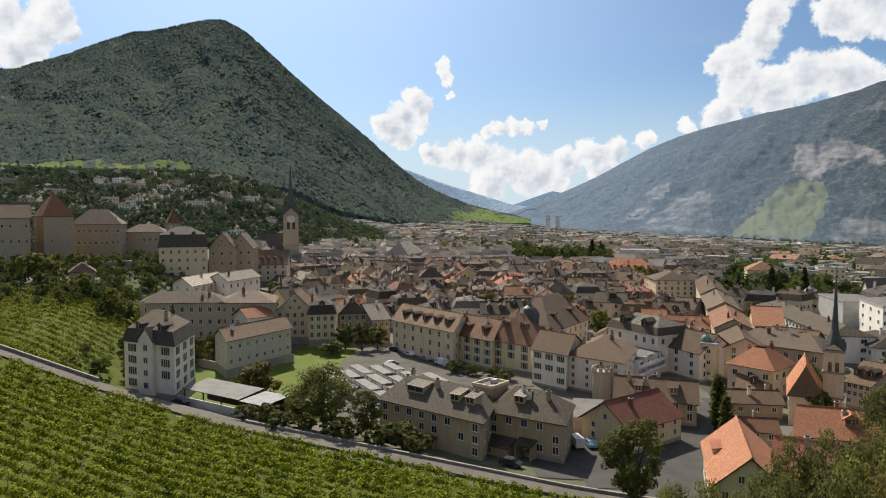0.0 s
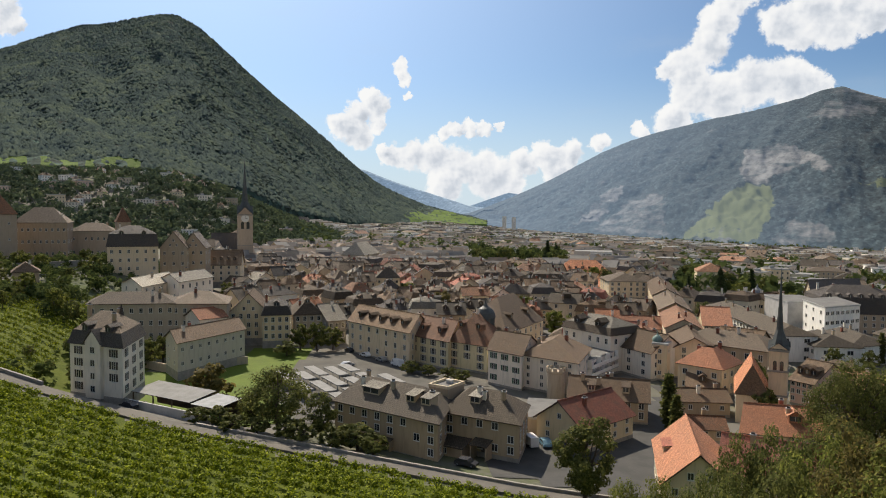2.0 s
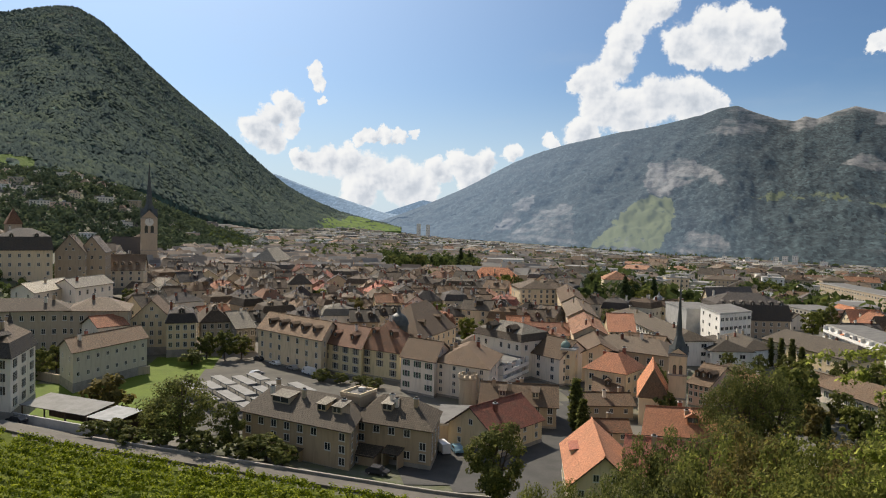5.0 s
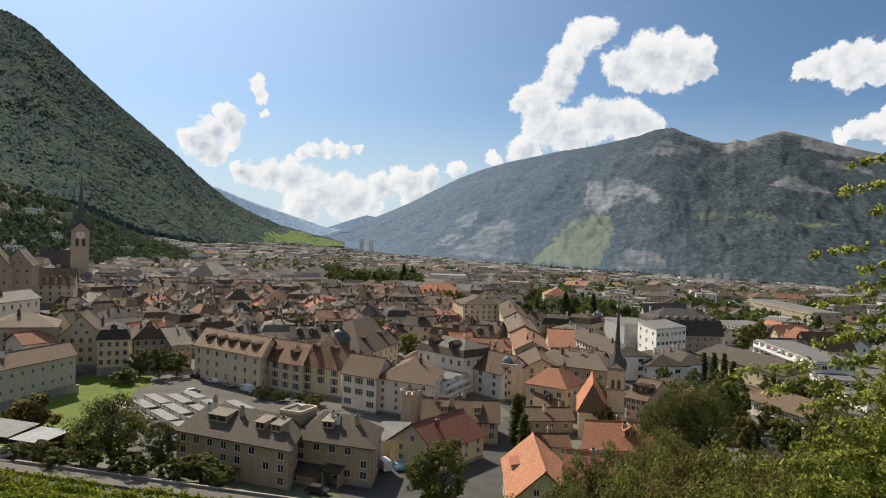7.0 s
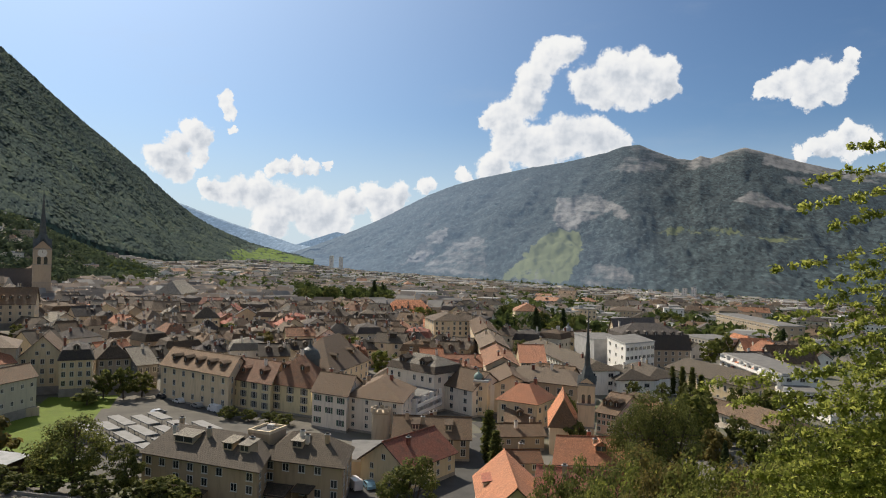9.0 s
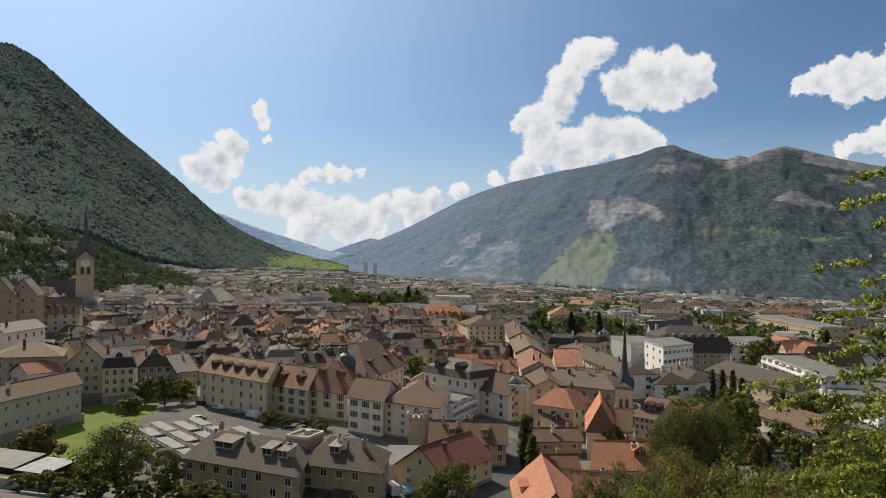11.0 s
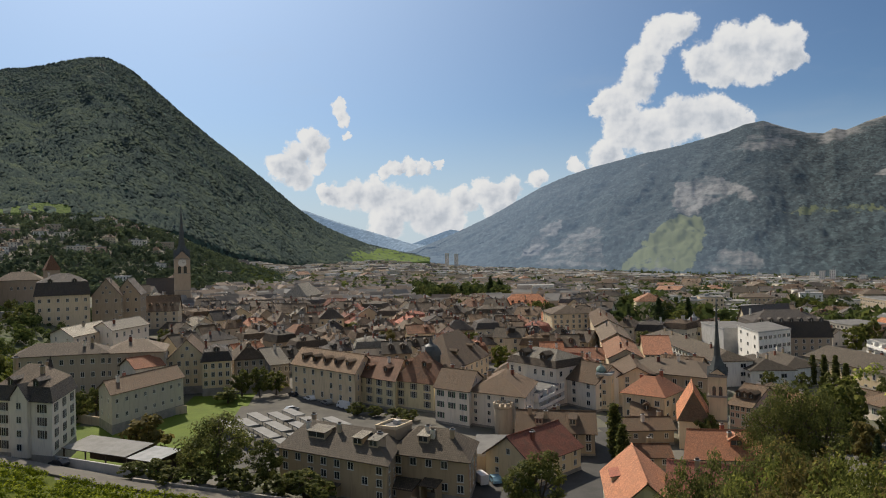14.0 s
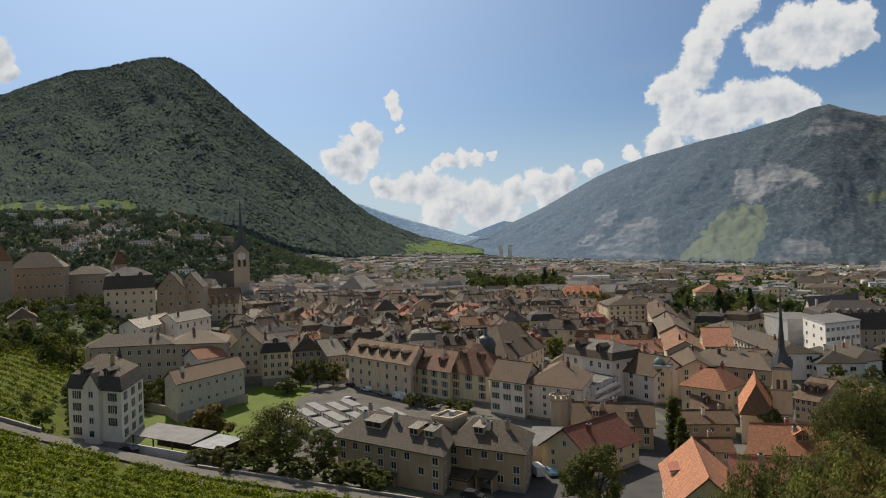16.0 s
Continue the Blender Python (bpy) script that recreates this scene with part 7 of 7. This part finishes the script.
def carport(x, y, turn, w, d):
    c = thing("carport", pose(x, y, float(land(x, y)) + 0.14, 0, 0, turn), "open carport with pale flat sheet roof", "carport", "carports in the yard")
    s = Shape()
    s.box(-w / 2, w / 2, -d / 2, d / 2, 2.45, 2.65, METAL, PALE_ROOF)
    part("canopy", s, c)
    for sx in (-1, 1):
        for sy in (-1, 1):
            q = Shape()
            q.box(sx * (w / 2 - 0.3) - 0.07, sx * (w / 2 - 0.3) + 0.07, sy * (d / 2 - 0.3) - 0.07, sy * (d / 2 - 0.3) + 0.07, -0.3, 2.45, METAL)
            part("post", q, c)
    return c


du, dv = Vector((0.456, -0.89)), Vector((0.89, 0.456))
for i in range(6):
    for k in range(3):
        p = Vector((-35.5, 199)) + du * (6 + 13.4 * k + (2.5, 5.0, 1.0, 4.0, 2.0, 6.0)[i]) + dv * (0.5 + 4.7 * i)
        if not (i == 0 and k == 2 or i == 5 and k == 0):
            carport(p.x, p.y, -62.9, (11.5, 9.5, 12.0)[(i + k) % 3], 3.0)


def car(x, y, turn, paint, label, van=False):
    z = float(land(x, y)) + 0.14
    c = thing("van" if van else "car", pose(x, y, z, 0, 0, turn), label, "van" if van else "car", "parked cars")
    s = Shape()
    prof = [(-2.4, 0.35), (2.4, 0.35), (2.4, 0.95), (1.9, 1.25), (1.5, 2.15), (-2.3, 2.2), (-2.4, 1.0)] if van else [(-2.1, 0.3), (2.1, 0.3), (2.15, 0.72), (1.2, 0.92), (0.6, 1.42), (-1.2, 1.45), (-1.9, 0.95), (-2.1, 0.85)]
    for y0, y1 in ((-0.86, 0.86),):
        a, b = [(px, y0, pz) for px, pz in prof], [(px, y1, pz) for px, pz in prof]
        s.face(a, paint)
        s.face(b[::-1], paint)
        for k in range(len(prof)):
            j = (k + 1) % len(prof)
            s.face([a[j], a[k], b[k], b[j]], paint)
    part("body", s, c)
    g = Shape()
    lo, hi, x0, x1 = (1.25, 1.95, 0.9, 1.55) if van else (0.95, 1.33, -1.35, 0.75)
    for sy in (-1, 1):
        p = [(x0, sy * 0.87, lo), (x1, sy * 0.87, lo), (x1 - 0.3, sy * 0.87, hi), (x0 + 0.2, sy * 0.87, hi)]
        pane = Shape()
        pane.face(p if sy < 0 else p[::-1], GLASS)
        part("side_window", pane, c)
    f0, f1 = ((1.92, 1.3), (1.55, 2.05)) if van else ((1.16, 0.97), (0.68, 1.37))
    g.face([(f0[0] + 0.03, -0.75, f0[1]), (f0[0] + 0.03, 0.75, f0[1]), (f1[0] + 0.03, 0.7, f1[1]), (f1[0] + 0.03, -0.7, f1[1])], GLASS)
    part("windscreen", g, c)
    for wx in (-1.35, 1.35):
        for sy in (-1, 1):
            t = Shape()
            t.tube([(wx, sy * 0.7, 0.32), (wx, sy * 0.9, 0.32)], [0.32, 0.32], 12, RUBBER)
            tyre = part("wheel", t, c)
            r = Shape()
            r.tube([(wx, sy * 0.885, 0.32), (wx, sy * 0.91, 0.32)], [0.19, 0.17], 10, METAL)
            part("rim", r, tyre)
    return c


car(-17, 236.5, 125, CAR_DARK, "dark car parked before the town house")
car(-11.5, 228.5, 125, CAR_WHITE, "white car parked before the town house")
car(-6, 221, 125, CAR_SILVER, "silver car parked before the town house")
car(-1, 214, 125, CAR_WHITE, "white van parked before the town house", True)
car(-16, 214, 30, CAR_SILVER, "silver car standing in the yard")
car(26.3, 139.5, 100, CAR_WHITE, "white van parked behind the apartment house", True)
car(29.2, 139.5, 95, CAR_BLUE, "light blue car parked beside a van")
car(32.5, 138, 70, CAR_DARK, "dark car parked in the lane")
car(12, 126, -30, CAR_DARK, "dark car parked before the apartment house")
car(-59, 156, 150, CAR_DARK, "dark car under the shed roof")

# stair tower, porches and basement of the apartment house
stair = thing("stair_tower", pose(9.6, 145.5, 0.5, 0, 0, -38), "flat-topped cream stair tower between the wings", "tower")
s = Shape()
s.box(-2.4, 2.4, -3, 3, -2, 10.6, BEIGE)
for x0, x1, y0, y1 in ((-2.5, 2.5, -3.1, -2.8), (-2.5, 2.5, 2.8, 3.1), (-2.5, -2.2, -2.8, 2.8), (2.2, 2.5, -2.8, 2.8)):
    s.box(x0, x1, y0, y1, 10.6, 11.2, CREAM)
part("shaft", s, stair)
s = Shape()
s.box(-2.2, 2.2, -2.8, 2.8, 10.6, 10.72, FLAT_ROOF)
s.box(-0.6, 0.6, 0.6, 1.8, 10.72, 11.5, CONCRETE)
part("roof", s, stair)
for x, y, turn in ((-2.2, 136.6, -40), (15.6, 132.2, -34)):
    porch = thing("porch", pose(x, y, 0.6, 0, 0, turn), "small entrance porch with dark tiled roof", "porch")
    s = Shape()
    slab(s, [(-1.9, -2.0, 2.5), (1.9, -2.0, 2.5), (1.9, 1.0, 3.3), (-1.9, 1.0, 3.3)], OLD_TILE, WOOD, 0.15)
    part("roof", s, porch)
    for sx in (-1.6, 1.6):
        s = Shape()
        s.box(sx - 0.12, sx + 0.12, -1.8, 0.8, -0.5, 2.5, BEIGE)
        part("side_wall", s, porch)
    s = Shape()
    s.box(-0.6, 0.6, 0.75, 0.85, -0.3, 2.1, WOOD)
    part("door", s, porch)
bay = thing("bay", pose(10.6, 134.6, 0.5, 0, 0, -34), "low plastered annex with a lean-to tiled roof", "annex")
s = Shape()
s.box(-2.6, 2.6, -2, 2, -1.5, 1.9, BEIGE)
part("wall", s, bay)
s = Shape()
slab(s, [(-2.9, -2.3, 1.8), (2.9, -2.3, 1.8), (2.9, 2.0, 3.0), (-2.9, 2.0, 3.0)], OLD_TILE, WOOD, 0.15)
part("roof", s, bay)
part("window", WINDOW[(0.8, 1.0)], bay, m=pose(-1.2, -2, 0.4))

# open shed beside the villa
shed = thing("open_shed", pose(-47, 157.5, 4.3, 0, 0, -33), "long open shed with a pale sheet roof beside the lane", "shed")
s = Shape()
slab(s, [(-13, -4.5, 2.2), (6, -4.5, 2.2), (6, 3.0, 3.1), (-13, 3.0, 3.1)], PALE_ROOF, WOOD, 0.15)
part("roof", s, shed)
s = Shape()
slab(s, [(6.3, -4.5, 2.0), (14, -4.5, 2.0), (14, 3.0, 2.6), (6.3, 3.0, 2.6)], METAL, WOOD, 0.15)
part("lower_roof", s, shed, "grey sheet roof of the lower shed")
s = Shape()
s.box(-13, 14, 2.5, 2.7, -2, 2.3, WOOD)
part("back_wall", s, shed)
for px in (-12.6, -6, 0, 6.1, 13.6):
    s = Shape()
    s.box(px - 0.12, px + 0.12, -4.2, -3.96, -2, 2.1, WOOD)
    part("post", s, shed)
s = Shape()
s.box(-13, 14, -6.4, -6.0, -2, 1.0, CONCRETE)
part("front_wall", s, shed, "low concrete wall before the shed")

house("garage", 31.5, 152, 0, -14, 7.5, 15, 3.8, "flat", 0, GREY, FLAT_ROOF, "flat-roofed grey garage behind the apartment house", "garage", floors=0, cols=0, side=0, chimneys=0)
house("store", 37, 143, 0, -18, 4, 12, 2.8, "gable", 0.8, WHITE, PALE_ROOF, "narrow white store with pale roof", "shed", floors=0, cols=0, side=0, chimneys=0)


def lathe(s, x, y, profile, sides, mat):
    for (r0, z0), (r1, z1) in zip(profile, profile[1:]):
        for k in range(sides):
            a, b = 2 * math.pi * k / sides, 2 * math.pi * (k + 1) / sides
            s.face([(x + r0 * math.cos(a), y + r0 * math.sin(a), z0), (x + r0 * math.cos(b), y + r0 * math.sin(b), z0), (x + r1 * math.cos(b), y + r1 * math.sin(b), z1), (x + r1 * math.cos(a), y + r1 * math.sin(a), z1)], mat)


turret = thing("round_turret", pose(39.5, 176.5, 0), "round pale turret with a battlement", "turret")
s = Shape()
lathe(s, 0, 0, [(2.3, -2), (2.3, 6.4), (2.6, 6.7), (2.6, 7.1), (0.1, 7.1)], 20, GREY)
part("drum", s, turret)
for k in range(10):
    s = Shape()
    s.box(2.15, 2.6, -0.45, 0.45, 7.1, 7.9, GREY)
    part("merlon", s, turret, m=pose(0, 0, 0, 0, 0, 36 * k))
for x, y, z, r, mat, words in ((72.9, 196.2, 11.0, 1.3, COPPER, "small green copper dome on the corner turret"), (27, 224, 13.5, 3.0, SLATE, "dark lantern dome over the palace roofs"), (173, 334, 7.5, 3.0, METAL, "glazed dome on the white villa")):
    dome = thing("dome", pose(x, y, z), words, "dome")
    s = Shape()
    lathe(s, 0, 0, [(r, -4), (r, 0), (r * 1.12, 0.1), (r * 1.0, r * 0.5), (r * 0.7, r * 0.95), (r * 0.3, r * 1.2), (r * 0.12, r * 1.5), (0.05, r * 2.0)], 16, mat)
    part("cap", s, dome)
spirelet = thing("villa_turret", pose(-66, 171, 16.8), "pointed dark turret roof on the villa", "turret")
s = Shape()
lathe(s, 0, 0, [(2.0, -3), (2.0, 2.5), (2.3, 2.5), (0.7, 5.2), (0.05, 8.0)], 8, DARK_TILE)
part("cone", s, spirelet)

# the tree beside the camera: only its twigs reach into the view
rs = np.random.RandomState(77)
near_tree = thing("near_tree", pose(0, 0, 0), "leafy branches of a tree close to the camera", "tree")
s = Shape()
foot = Vector((8.6, 4.6, 0))
gz0 = float(land(foot.x, foot.y))
s.tube([(foot.x, foot.y, gz0 - 1), (foot.x + 0.1, foot.y, gz0 + 4), (foot.x, foot.y + 0.2, gz0 + 8)], [0.22, 0.17, 0.08], 8, BARK)
leaves = []
TWIGS = [(47.3, 8.0, 7.8), (44.7, 5.9, 8.0), (44.1, 3.9, 8.0), (46.2, 2.7, 7.8), (42.3, -0.5, 8.2), (44.8, -2.7, 8.0), (43.4, -3.8, 8.2), (45.6, -1.4, 7.8), (47.6, -0.2, 7.6), (43.0, -6.5, 8.4),
         (44.9, -5.1, 8.0), (44.3, -7.9, 8.4), (47.0, -3.7, 8.0), (38.0, -9.0, 9.4), (41.8, -11.2, 9.0), (39.8, -10.3, 9.2), (45.1, -10.2, 8.4), (43.5, -12.4, 8.8), (46.1, -8.5, 8.0), (41.5, -13.8, 9.2),
         (39.6, -15.5, 9.6), (44.4, -14.2, 8.6), (46.5, -12.0, 8.2), (42.7, -16.0, 9.0), (40.4, -17.1, 9.6), (45.2, -15.9, 8.6), (47.3, -14.1, 8.2), (48.2, -9.8, 7.8), (48.1, -6.8, 7.8), (48.2, -3.7, 7.6)]
for az, el, r in TWIGS:
    tip = Vector((0, 0, EYE)) + bearing(az + 0.9, el) * r
    root = Vector((foot.x, foot.y, min(max(tip.z + 0.3, gz0 + 1), gz0 + 7.5)))
    mid = root.lerp(tip, 0.55) + Vector((0, 0, 0.2))
    s.tube([root, mid, tip], [0.010, 0.006, 0.002], 4, BARK, cap=False)
    low = smooth(-4.0, -13.0, el)
    for t in np.concatenate([np.linspace(0.35, 0.97, 22) + rs.uniform(-0.01, 0.01, 22), [1.0], rs.uniform(0.5, 0.95, int(22 * low))]):
        p = np.array(root.lerp(mid, t / 0.55) if t < 0.55 else mid.lerp(tip, (t - 0.55) / 0.45))
        way = rs.normal(size=3) * np.array([1, 1, 0.35])
        way *= rs.uniform(0.08, 0.32 + 0.2 * low) * (1.25 - t) / np.linalg.norm(way)
        s.tube([p, p + way * 0.6 + (0, 0, 0.01), p + way], [0.003, 0.002, 0.001], 3, BARK, cap=False)
        for q in np.linspace(0.25, 1.0, 7):
            leaves += [p + way * q + rs.normal(size=3) * (0.026, 0.026, 0.018 + 0.02 * low) for _ in range(4)]
part("trunk", s, near_tree)
v, f = leaf_cards(np.array(leaves), 0.027, rs)
part("crown", soup("crown", v, f, [LEAF_NEAR]), near_tree)
